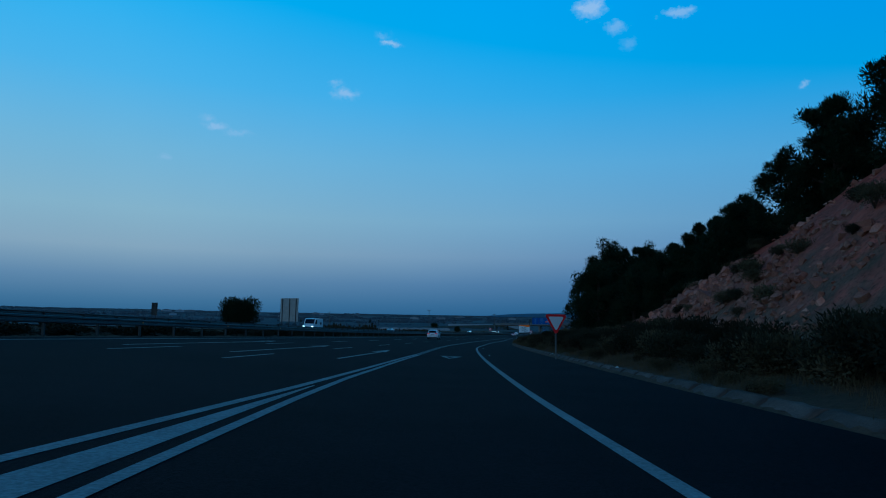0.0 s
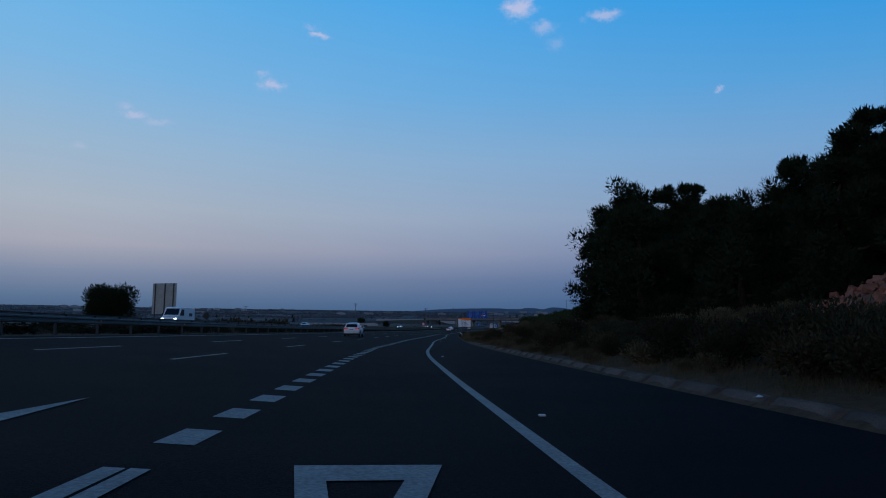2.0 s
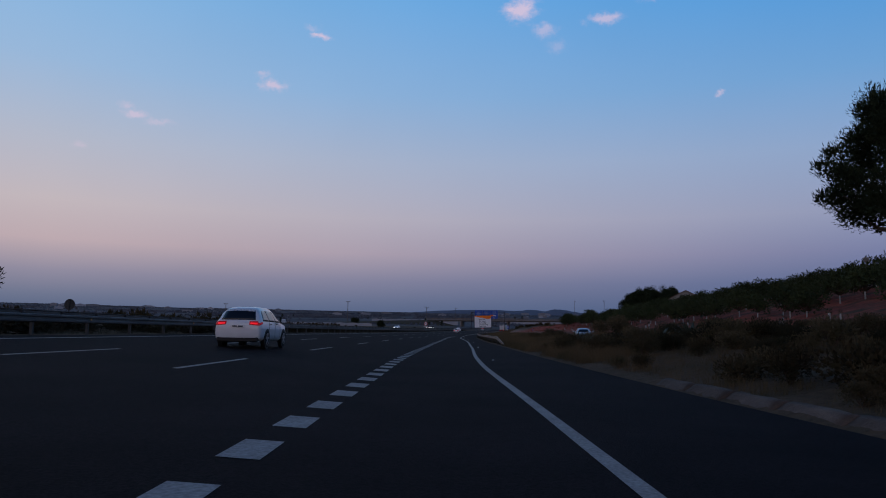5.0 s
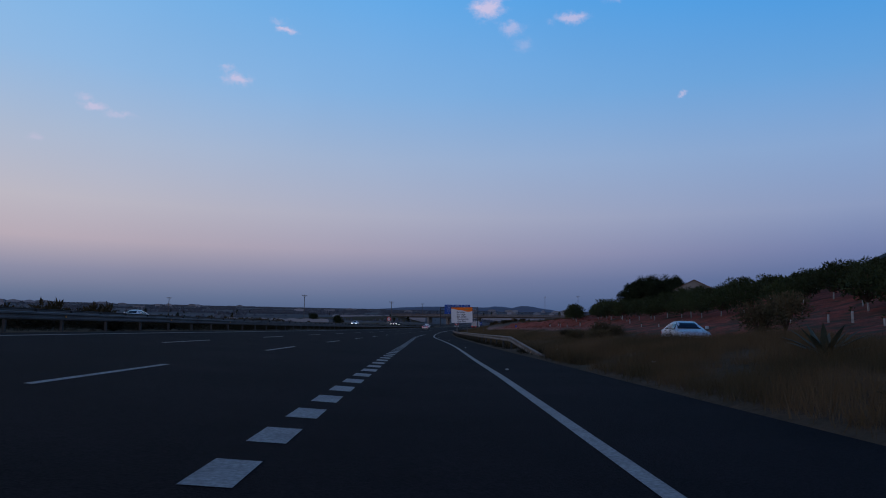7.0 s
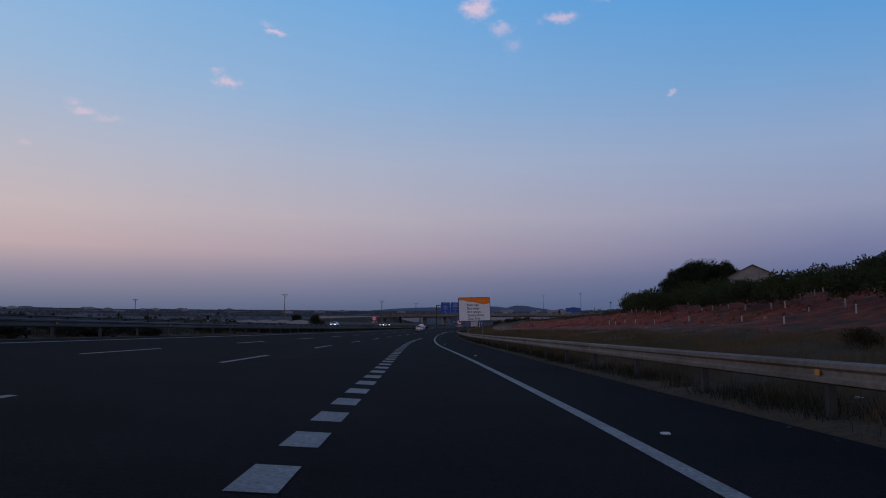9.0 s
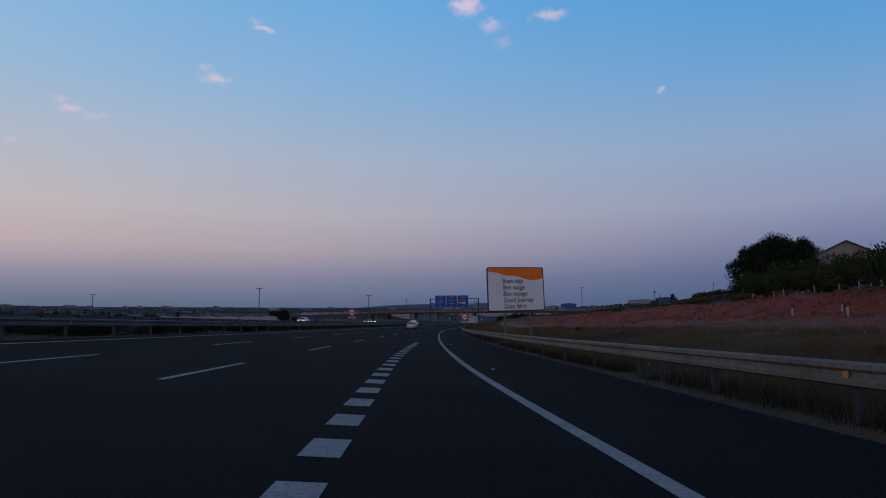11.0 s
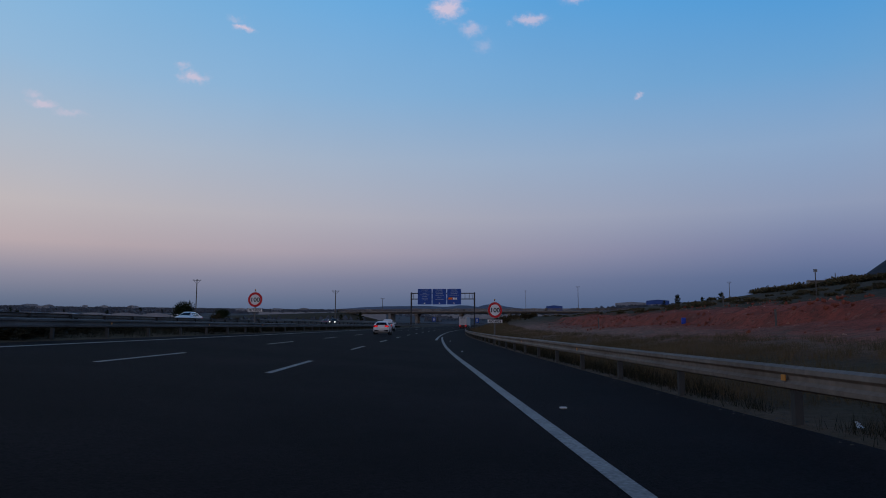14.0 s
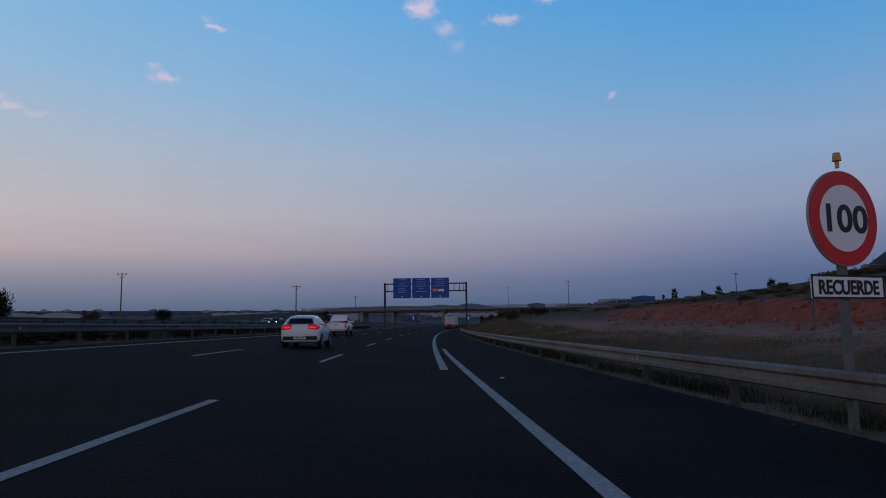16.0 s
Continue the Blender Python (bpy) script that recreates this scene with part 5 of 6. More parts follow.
def build_speed_sign(s, u, turn, zc=2.62):
    e = thing("speed_limit_sign", spot(s, u, 0, turn), "round red-rimmed 100 speed limit sign with reminder plate", "road sign", "speed limit signs")
    Geo().prism([(x, z + zc) for x, z in circle(0.59, 48)], 0.0, 0.03).ob("rim", ALU_BACK, e)
    Geo().prism([(x, z + zc) for x, z in circle(0.577, 48)], -0.008, 0.0).ob("ring", SIGN_RED, e, "red ring")
    Geo().prism([(x, z + zc) for x, z in circle(0.41, 48)], -0.014, -0.0085).ob("disc", SIGN_WHITE, e)
    lettering("100", 0.47, 0, -0.0175, zc - 0.165, SIGN_BLACK, e, 0, "CENTER", 1.14, 0.010)
    Geo().box(-0.62, 0.62, 0.0, 0.025, zc - 0.98, zc - 0.69, 0.01).ob("plate", SIGN_WHITE, e)
    g = Geo()
    for a in ((-0.62, 0.62, zc - 0.98, zc - 0.955), (-0.62, 0.62, zc - 0.715, zc - 0.69), (-0.62, -0.595, zc - 0.955, zc - 0.715), (0.595, 0.62, zc - 0.955, zc - 0.715)):
        g.box(a[0], a[1], -0.004, -0.001, a[2], a[3])
    g.ob("plate_border", SIGN_BLACK, e)
    lettering("RECUERDE", 0.235, 0, -0.006, zc - 0.92, SIGN_BLACK, e, 0, "CENTER", 0.90, 0.007)
    g = Geo()
    post(g, 0, 0.075, -0.6, zc + 0.55, 0.09)
    g.ob("post", POST_GREY, e)
    Geo().cyl((0, 0.03, zc + 0.63), (0, 0.03, zc + 0.72), 0.025, 0.025, 8).cyl((0, 0.03, zc + 0.72), (0, 0.03, zc + 0.82), 0.055, 0.04, 10).ob("beacon", LAMP_ORANGE, e, "small amber beacon")


build_speed_sign(310.4, 8.22, 20, 2.52)
build_speed_sign(313.9, -10.6, -6, 2.6)


def sign_back(name, s, u, w, h, top, posts, label, turn=0.0, round_plate=False, h0=0.0):
    e = thing(name, spot(s, u, h0, turn), label, "road sign")
    zc = top - h / 2
    poly = circle(w / 2, 28) if round_plate else rounded(w, h, 0.12)
    Geo().prism([(x, z + zc) for x, z in poly], 0.0, 0.05).ob("panel", ALU_BACK if w > 2 else DARK_STEEL, e)
    for x in posts:
        g = Geo()
        post(g, x, -0.07, -0.8, top - 0.05, 0.14 if w > 2 else 0.09)
        g.ob("post", DARK_STEEL, e)
    if w > 2:
        for k in range(9):
            z = top - h * (k + 0.5) / 9
            Geo().box(-w / 2 + 0.1, w / 2 - 0.1, -0.02, 0.0, z - 0.015, z + 0.015).ob("stiffener", ALU_BACK, e)


sign_back("billboard", 158.5, -42.3, 5.0, 5.5, 8.6, (-1.9, 0.1, 1.9), "back of a large grey road board on three dark posts", -14)
sign_back("route_sign", 134.8, -62.3, 1.3, 2.6, 6.6, (-0.35, 0.35), "dark back of a narrow upright sign panel", 0)
sign_back("round_sign", 168.3, -38.3, 1.25, 1.25, 3.4, (0.0,), "back of a round sign on a thin post", 0, True)


def build_gantry():
    s = 447.6
    e = thing("sign_gantry", spot(s, -0.8, 0.45, 0), "steel gantry across the lanes with three blue direction boards", "sign gantry")
    for x in (-8.85, 8.85):
        g = Geo()
        g.box(x - 0.2, x + 0.2, -0.25, 0.25, -1.0, 9.75, 0.03)
        g.box(x - 0.45, x + 0.45, -0.45, 0.45, -1.0, -0.2, 0.04)
        g.ob("column", DARK_STEEL, e)
    for z in (9.5, 7.9):
        Geo().box(-8.65, 8.65, -0.13, 0.13, z - 0.13, z + 0.13, 0.02).ob("beam", DARK_STEEL, e)
    for x in (-8.2, -6.95, 5.1, 6.2, 7.4, 8.2):
        Geo().box(x - 0.06, x + 0.06, -0.08, 0.08, 8.03, 9.37).ob("strut", DARK_STEEL, e)
    for k in range(3):
        x = -5.05 + 4.12 * k
        b = Geo().prism([(p + x, q + 8.55) for p, q in rounded(3.9, 4.35, 0.15)], -0.32, -0.25).ob("board", SIGN_BLUE, e, "blue direction board")
        rows = [(1.85, .5, .26), (1.3, .62, .18), (.85, .5, .18), (.4, .72, .18), (-.15, .3, .18), (-.75, .66, .18)] if k else [(1.85, .55, .2), (1.35, .9, .05), (.95, .3, .2), (.5, .7, .18), (.0, .4, .18), (-.45, .5, .18), (-.9, .45, .18)]
        for z, f, hh in rows:
            if k == 2 and z < 0.2:
                continue
            half = 3.5 * f / 2
            Geo().box(x - half, x + half, -0.335, -0.323, 8.55 + z - hh * .3, 8.55 + z + hh * .3).ob("text_bar", mat("board_lettering", (0.30, 0.38, 0.54), 0.5) if k + z == 1.85 else bpy.data.materials["board_lettering"], b)
        Geo().box(x - 0.16, x + 0.16, -0.335, -0.323, 6.62, 6.86).ob("arrow", SIGN_WHITE, b)
    # yellow service panel on the right board
    b = Geo().box(1.6, 2.7, -0.345, -0.323, 7.75, 8.35).ob("service_panel", SIGN_ORANGE, e, "amber panel")
    Geo().box(2.85, 3.35, -0.345, -0.323, 7.75, 8.3).ob("pictogram", SIGN_WHITE, e)
    Geo().box(3.5, 4.0, -0.345, -0.323, 7.75, 8.3).ob("pictogram", SIGN_WHITE, e)


build_gantry()


def blue_square(s, u, turn):
    e = thing("service_sign", spot(s, u, 0, turn), "small blue square sign with white symbol on a post", "road sign", "service signs")
    Geo().prism([(x, z + 2.5) for x, z in rounded(1.2, 1.6, 0.08)], 0.0, 0.04).ob("panel", SIGN_BLUE, e)
    Geo().prism([(-0.1, 2.0), (0.1, 2.0), (0.15, 2.55), (0.32, 2.5), (0.0, 3.05), (-0.3, 2.5), (-0.15, 2.55)], -0.01, -0.001).ob("symbol", SIGN_WHITE, e)
    g = Geo()
    post(g, 0, 0.08, -0.6, 3.2, 0.1)
    g.ob("post", POST_GREY, e)


blue_square(505, -10.4, 0)
blue_square(462, 8.2, 0)


# ---- overpass ----
def build_overpass():
    e = thing("overpass", spot(580, 0, 0, 0), "grey concrete road bridge over the motorway with railings", "bridge")
    base = 6.2
    g = Geo()
    prof = [(-4.2, base), (4.2, base), (5.2, base + 0.75), (5.2, base + 1.25), (-5.2, base + 1.25), (-5.2, base + 0.75)]
    g.loft([[(x, y, z - 0.00004 * x * x) for y, z in prof] for x in (-72, -48, -24, 0, 24, 48, 80)])
    g.ob("deck", CONCRETE_OLD, e)
    for y in (-5.05, 5.05):
        g = Geo()
        for z in (base + 1.75, base + 2.2):
            g.box(-72, 80, y - 0.05, y + 0.05, z - 0.06, z + 0.06)
        g.ob("handrail", STEEL, e)
        g = Geo()
        for k in range(62):
            g.box(-72 + 2.45 * k - 0.05, -72 + 2.45 * k + 0.05, y - 0.05, y + 0.05, base + 1.2, base + 2.2)
        g.ob("balusters", STEEL, e)
    for x in (-33.0, -11.2, 12.0, 34.0):
        g = Geo()
        for y in (-2.6, 2.6):
            g.cyl((x, y, -2.5), (x, y, base - 0.5), 0.65, 0.65, 16)
        g.box(x - 0.75, x + 0.75, -3.9, 3.9, base - 0.8, base + 0.02, 0.06)
        g.ob("pier", CONCRETE_OLD, e)
    for sx in (-1, 1):
        g = Geo()
        x = 46.0 * sx
        g.box(x - 0.6, x + 0.6, -4.6, 4.6, -2, base + 0.05, 0.05)
        g.ob("abutment", CONCRETE_OLD, e)


build_overpass()


def embankment(name, u0, u1, top0, top1):
    """A grassy earth ramp that carries the crossing road down from the bridge."""
    vs, fs = [], []
    rows = 26
    for i in range(rows + 1):
        f = i / rows
        u = u0 + (u1 - u0) * f
        top = top0 + (top1 - top0) * f ** 1.3
        nose = min(1.0, f * rows / 5)
        for k, (dy, h) in enumerate(((-26, -1.5), (-19, 0.12), (-12, 0.58), (-6.5, 0.97), (-5, 1.0), (5, 1.0), (6.5, 0.97), (12, 0.58), (19, 0.12), (26, -1.5))):
            m = spot(580, 0)
            hh = top * nose * h if h > 0 else h
            p = m @ Vector((u, dy, hh + 0.35 * rough(u, dy, 0.2) * (0 if abs(h) > .95 else 1)))
            vs.append(p)
    n = 10
    for i in range(rows):
        for j in range(n - 1):
            fs.append((i * n + j, i * n + j + 1, (i + 1) * n + j + 1, (i + 1) * n + j))
    fs.append(tuple(range(n)))
    g = Geo().add(vs, fs)
    tagged(g.ob(name, mat("embankment_scrub", (0.04, 0.037, 0.022), 0.95, col2=(0.06, 0.05, 0.032), scale=0.3, detail=6, bump=0.8, bscale=2), smooth=True), "scrub-covered earth embankment of the crossing road", "embankment", kind="structure")


embankment("embankment_left", -41.0, -190.0, 7.3, 3.5)
embankment("embankment_right", 41.0, 150.0, 7.3, 9.0)


# ---- vehicles ----
def wheel(parent, x, y, r, w, rim_r):
    side = 1 if x > 0 else -1
    g = Geo()
    rings = []
    for dx, rr in ((-w / 2, r * .86), (-w / 2 * .8, r * .97), (-w / 4, r), (w / 4, r), (w / 2 * .8, r * .97), (w / 2, r * .86)):
        rings.append([(x + dx, y + rr * math.cos(2 * math.pi * i / 24), r + rr * math.sin(2 * math.pi * i / 24)) for i in range(24)])
    t = g.loft(rings).ob("wheel", RUBBER, parent, "black tyre with alloy rim", True)
    g = Geo()
    xo = x + side * (w / 2 + 0.004)
    for k in range(5):
        a = 2 * math.pi * k / 5 + 0.3
        c, s_ = math.cos(a), math.sin(a)
        wd = 0.16 * rim_r
        q = [(xo, y + c * f * rim_r - s_ * d, r + s_ * f * rim_r + c * d) for f, d in ((0.1, -wd), (1.0, -wd * 1.4), (1.0, wd * 1.4), (0.1, wd))]
        g.add(q + [(p[0] - side * 0.02, p[1], p[2]) for p in q], [(0, 1, 2, 3), (0, 1, 5, 4), (1, 2, 6, 5), (2, 3, 7, 6), (3, 0, 4, 7)])
    n = 24
    for r0, r1 in ((rim_r * .92, rim_r * 1.06), (0.0, rim_r * 0.2)):
        vs = [(xo + side * 0.002, y + q * math.cos(2 * math.pi * i / n), r + q * math.sin(2 * math.pi * i / n)) for q in (r0, r1) for i in range(n)]
        g.add(vs, [(i, (i + 1) % n, n + (i + 1) % n, n + i) for i in range(n)])
    g.ob("rim", RIM, t)
    return t


def car_ring(y, w, zb, belt, wt, zt):
    half = [(w * .82, zb), (w * .97, zb + .09), (w, zb + .28), (w, (zb + belt) / 2 + .1), (w * .975, belt), (wt + (w * .975 - wt) * .12, zt - (zt - belt) * .22), (wt * .86, zt - .015), (wt * .45, zt + .012)]
    return [(x, y, z) for x, z in half] + [(-x, y, z) for x, z in reversed(half)]


def window(e, pts, name="window", label=""):
    """A pane from four corners, slightly domed off the body."""
    a, b, c, d = [Vector(p) for p in pts]
    n = (b - a).cross(d - a).normalized()
    mid = (a + b + c + d) / 4
    if n.dot(mid - Vector((0, 0, 0.9))) < 0:
        n = -n
    vs = [p + n * 0.012 for p in (a, b, c, d)] + [p - n * 0.02 for p in (a, b, c, d)]
    return Geo().add(vs, [(0, 1, 2, 3), (4, 5, 6, 7), (0, 1, 5, 4), (1, 2, 6, 5), (2, 3, 7, 6), (3, 0, 4, 7)]).ob(name, GLASS_DARK, e, label)


def on_body(body, corners, side, name, material, parent, label="", out=0.012, nx=8, nz=5):
    """A curved patch that follows the body. side: rear, front, or 1 and -1 for the flanks."""
    me = body.data
    tree = BVHTree.FromPolygons([v.co[:] for v in me.vertices], [p.vertices[:] for p in me.polygons])
    a, b, c, d = [Vector((p[0], p[1])) for p in corners]
    top, back, last = [], [], None
    for j in range(nz + 1):
        for i in range(nx + 1):
            p = a.lerp(b, i / nx).lerp(d.lerp(c, i / nx), j / nz)
            if side in ("rear", "front"):
                sg = -1 if side == "rear" else 1
                o, v = Vector((p.x, 6 * sg, p.y)), Vector((0, -sg, 0))
            else:
                o, v = Vector((4 * side, p.x, p.y)), Vector((-side, 0, 0))
            hit = tree.ray_cast(o, v)
            q = hit[0] if hit[0] else (last if last else o + v * 3.5)
            last = q
            top.append(q - v * out)
            back.append(q + v * 0.03)
    n = (nx + 1) * (nz + 1)
    quads = [(j * (nx + 1) + i, j * (nx + 1) + i + 1, (j + 1) * (nx + 1) + i + 1, (j + 1) * (nx + 1) + i) for j in range(nz) for i in range(nx)]
    rim = [j * (nx + 1) for j in range(nz + 1)]
    loop = list(range(nx + 1)) + [(j + 1) * (nx + 1) - 1 for j in range(1, nz + 1)] + [nz * (nx + 1) + i for i in range(nx - 1, -1, -1)] + rim[::-1][1:-1]
    walls = [(loop[i], loop[(i + 1) % len(loop)], loop[(i + 1) % len(loop)] + n, loop[i] + n) for i in range(len(loop))]
    return Geo().add(top + back, quads + walls).ob(name, material, parent, label, True)


def car(name, m, label, stations, wheels, r, paint, panes, rear, front, lamps, group="", lit_rear=True, lit_front=False, plate_z=0.8, bumper=0.5, antenna=False):
    e = thing(name, m, label, "car", group)
    g = Geo()
    g.loft([car_ring(*q) for q in stations])
    shell = g.ob("body", paint, e, "", True)
    w = max(q[1] for q in stations)
    yr, yf = stations[0][0], stations[-1][0]
    for y in wheels:
        for sx in (-1, 1):
            arch = Geo()
            arch.loft([[(sx * q, y + r * 1.16 * math.cos(2 * math.pi * i / 24), r + r * 1.16 * math.sin(2 * math.pi * i / 24)) for i in range(24)] for q in (w - 0.15, w + 0.007)])
            arch.ob("wheel_arch", CAR_DARK, e)
            wheel(e, sx * (w - 0.085), y, r, 0.21, r * 0.66)
    for yb0, yb1, yt0, yt1, zb_, zt_ in panes:
        for sx in (-1, 1):
            on_body(shell, [(yb0, zb_), (yb1, zb_), (yt1, zt_), (yt0, zt_)], sx, "side_window", GLASS_DARK, e)
    for nm, sd, (xb, yb, zb_, xt, yt, zt_) in (("rear_window", "rear", rear), ("windscreen", "front", front)):
        on_body(shell, [(-xb, zb_), (xb, zb_), (xt, zt_), (-xt, zt_)], sd, nm, GLASS_DARK, e)
    (lx, lz, lw, lh), (hx, hz, hw, hh) = lamps
    for sx in (-1, 1):
        x0, x1 = lx - lw / 2, lx + lw / 2
        t = on_body(shell, [(sx * x0, lz - lh * .28), (sx * x1, lz - lh * .5), (sx * x1, lz + lh * .42), (sx * x0, lz + lh * .5)], "rear", "tail_lamp", TAIL_OFF, e, "red tail lamp", 0.02)
        if lit_rear:
            on_body(shell, [(sx * (x0 + lw * .12), lz - lh * .16), (sx * (x1 - lw * .2), lz - lh * .24), (sx * (x1 - lw * .2), lz + lh * .12), (sx * (x0 + lw * .12), lz + lh * .2)], "rear", "bulb_strip", TAIL_LIT, t, "", 0.027)
        # the lamp runs round the corner on to the flank
        on_body(shell, [(yr + 0.03, lz - lh * .42), (yr + 0.30, lz - lh * .05), (yr + 0.34, lz + lh * .3), (yr + 0.05, lz + lh * .42)], sx, "lens", TAIL_OFF, t, "", 0.014, 5, 4)
        g = Geo()
        g.box(sx * (hx - hw / 2), sx * (hx + hw / 2), yf - 0.32, yf + 0.015, hz - hh / 2, hz + hh / 2, 0.03)
        g.ob("headlamp", HEAD_LIT if lit_front else LENS_CLEAR, e)
        my = front[1] - 0.32
        g = Geo()
        g.box(sx * (w + 0.02), sx * (w + 0.2), my - 0.05, my + 0.06, 1.0 + (front[2] - 1.0) * .6, 1.16 + (front[2] - 1.0) * .6, 0.03)
        g.ob("mirror", paint, e)
        for hy in (wheels[0] + 0.55, wheels[0] + 1.55):
            Geo().box(sx * (w - 0.01), sx * (w + 0.02), hy - 0.09, hy + 0.09, front[2] - 0.14, front[2] - 0.105, 0.008).ob("door_handle", CAR_DARK, e)
        for yy in (wheels[0] + 0.3, wheels[0] + 1.28, wheels[0] + 2.15):
            Geo().box(sx * (w - 0.004), sx * (w + 0.003), yy - 0.006, yy + 0.006, 0.38, front[2] - 0.06).ob("door_gap", CAR_DARK, e)
    Geo().box(-w * .88, w * .88, yr - 0.02, yr + 0.2, bumper - 0.25, bumper - 0.05, 0.05).ob("rear_bumper", CAR_DARK, e)
    Geo().box(-w * .8, w * .8, yf - 0.2, yf + 0.01, 0.34, 0.5, 0.03).ob("grille", CAR_DARK, e)
    for yy, sg in ((yr - 0.03, -1), (yf + 0.02, 1)):
        pz = plate_z if sg < 0 else 0.5
        p = Geo().box(-0.26, 0.26, yy - 0.008, yy + 0.008, pz - 0.055, pz + 0.055).ob("number_plate", PLATE, e)
        for k in range(2):
            Geo().box(-0.2 + 0.23 * k, -0.02 + 0.23 * k, yy + sg * 0.0085, yy + sg * 0.012, pz - 0.025, pz + 0.025).ob("plate_bar", SIGN_NAVY, p)
    if antenna:
        Geo().cyl((0, rear[4] + 0.15, rear[5] + 0.1), (0, rear[4] - 0.08, rear[5] + 0.42), 0.012, 0.006, 6).ob("antenna", CAR_DARK, e)
    return e


SUV = [(-2.31, .80, .42, .88, .66, .98), (-2.27, .89, .33, .98, .74, 1.06), (-2.12, .925, .30, 1.02, .735, 1.26), (-1.92, .93, .28, 1.03, .70, 1.50), (-1.72, .935, .27, 1.035, .665, 1.60), (-1.2, .94, .26, 1.035, .64, 1.655),
       (-0.3, .94, .26, 1.03, .63, 1.67), (.35, .94, .26, 1.02, .62, 1.62), (.75, .94, .26, 1.01, .63, 1.44), (1.28, .93, .26, 1.0, .68, 1.09), (1.85, .91, .27, .92, .68, .99), (2.2, .85, .30, .80, .62, .88), (2.31, .72, .42, .66, .52, .76)]
car("sport_utility_car", spot(119.6, -2.2, 0, 0), "white sport utility car with lit red tail lamps", SUV, (-1.36, 1.44), 0.36, CAR_WHITE,
    [(-1.85, -1.0, -1.55, -1.02, 1.08, 1.5), (-.94, .02, -.96, .0, 1.07, 1.52), (.08, 1.0, .06, .40, 1.06, 1.5)], (.68, -2.13, 1.13, .57, -1.78, 1.53), (.66, 1.24, 1.10, .56, .48, 1.57),
    ((.66, .99, .40, .18), (.62, .72, .36, .16)), plate_z=0.87, bumper=0.50)

HATCH = [(-2.02, .72, .42, .80, .58, .9), (-1.98, .80, .30, .92, .66, .98), (-1.86, .845, .26, .97, .66, 1.14), (-1.66, .85, .24, .98, .62, 1.33), (-1.4, .855, .23, .98, .58, 1.42), (-.8, .86, .22, .97, .56, 1.465),
         (-.1, .86, .22, .95, .555, 1.46), (.35, .86, .22, .93, .56, 1.36), (.75, .86, .22, .92, .58, 1.16), (1.1, .85, .22, .90, .62, .98), (1.55, .83, .23, .82, .62, .88), (1.9, .77, .27, .70, .56, .76), (2.02, .62, .38, .58, .44, .64)]
car("hatchback", spot(334.5, -2.3, 0, 0), "white hatchback with lit red tail lamps", HATCH, (-1.25, 1.30), 0.31, CAR_WHITE,
    [(-1.62, -.95, -1.3, -.92, 1.03, 1.30), (-.88, .0, -.86, -.02, 1.01, 1.34), (.06, .92, .03, .32, .99, 1.30)], (.60, -1.84, 1.05, .48, -1.50, 1.36), (.60, 1.06, 1.0, .50, .30, 1.36),
    ((.58, .92, .42, .25), (.56, .64, .34, .16)), plate_z=0.45, bumper=0.60, antenna=True)

SEDAN = [(-2.2, .74, .42, .80, .62, .92), (-2.12, .82, .28, .93, .70, 1.0), (-1.55, .855, .22, .97, .70, 1.06), (-1.05, .86, .22, .97, .60, 1.33), (-.5, .86, .22, .96, .57, 1.42), (.1, .86, .22, .95, .56, 1.42),
         (.5, .86, .22, .94, .58, 1.28), (.98, .86, .22, .92, .66, 1.0), (1.6, .84, .23, .85, .66, .9), (2.05, .79, .27, .72, .60, .78), (2.2, .64, .38, .58, .46, .64)]
SEDAN_PANES = [(-1.25, -.72, -.95, -.7, 1.0, 1.28), (-.66, .05, -.62, .04, .99, 1.3), (.1, .82, .08, .42, .98, 1.28)]


def sedan(name, m, label, paint, group="", lit=False):
    return car(name, m, label, SEDAN, (-1.3, 1.32), 0.30, paint, SEDAN_PANES, (.62, -1.5, 1.08, .52, -1.1, 1.33), (.62, .95, 1.02, .52, .36, 1.35),
               ((.62, .78, .34, .14), (.58, .64, .32, .14)), group, False, lit, plate_z=0.62, bumper=0.5)


sedan("saloon_car", spot(163.2, 20.0, 0.04, 174), "pale silver-blue saloon car on the track beside the orchard", CAR_GREY)
OPP = "oncoming cars beyond the median"
sedan("oncoming_car", spot(206, -28.5, 0.04, 180), "white car with dipped headlamps beyond the median", CAR_WHITE, OPP, True)
sedan("oncoming_car", spot(410, -22.5, 0.04, 180), "dark car with dipped headlamps beyond the median", CAR_DARK, OPP, True)
sedan("oncoming_car", spot(418, -26.3, 0.04, 180), "dark red car with dipped headlamps beyond the median", CAR_RED, OPP, True)
sedan("oncoming_car", spot(335, -24.0, 0.04, 180), "white car with dipped headlamps beyond the median", CAR_WHITE, OPP, True)


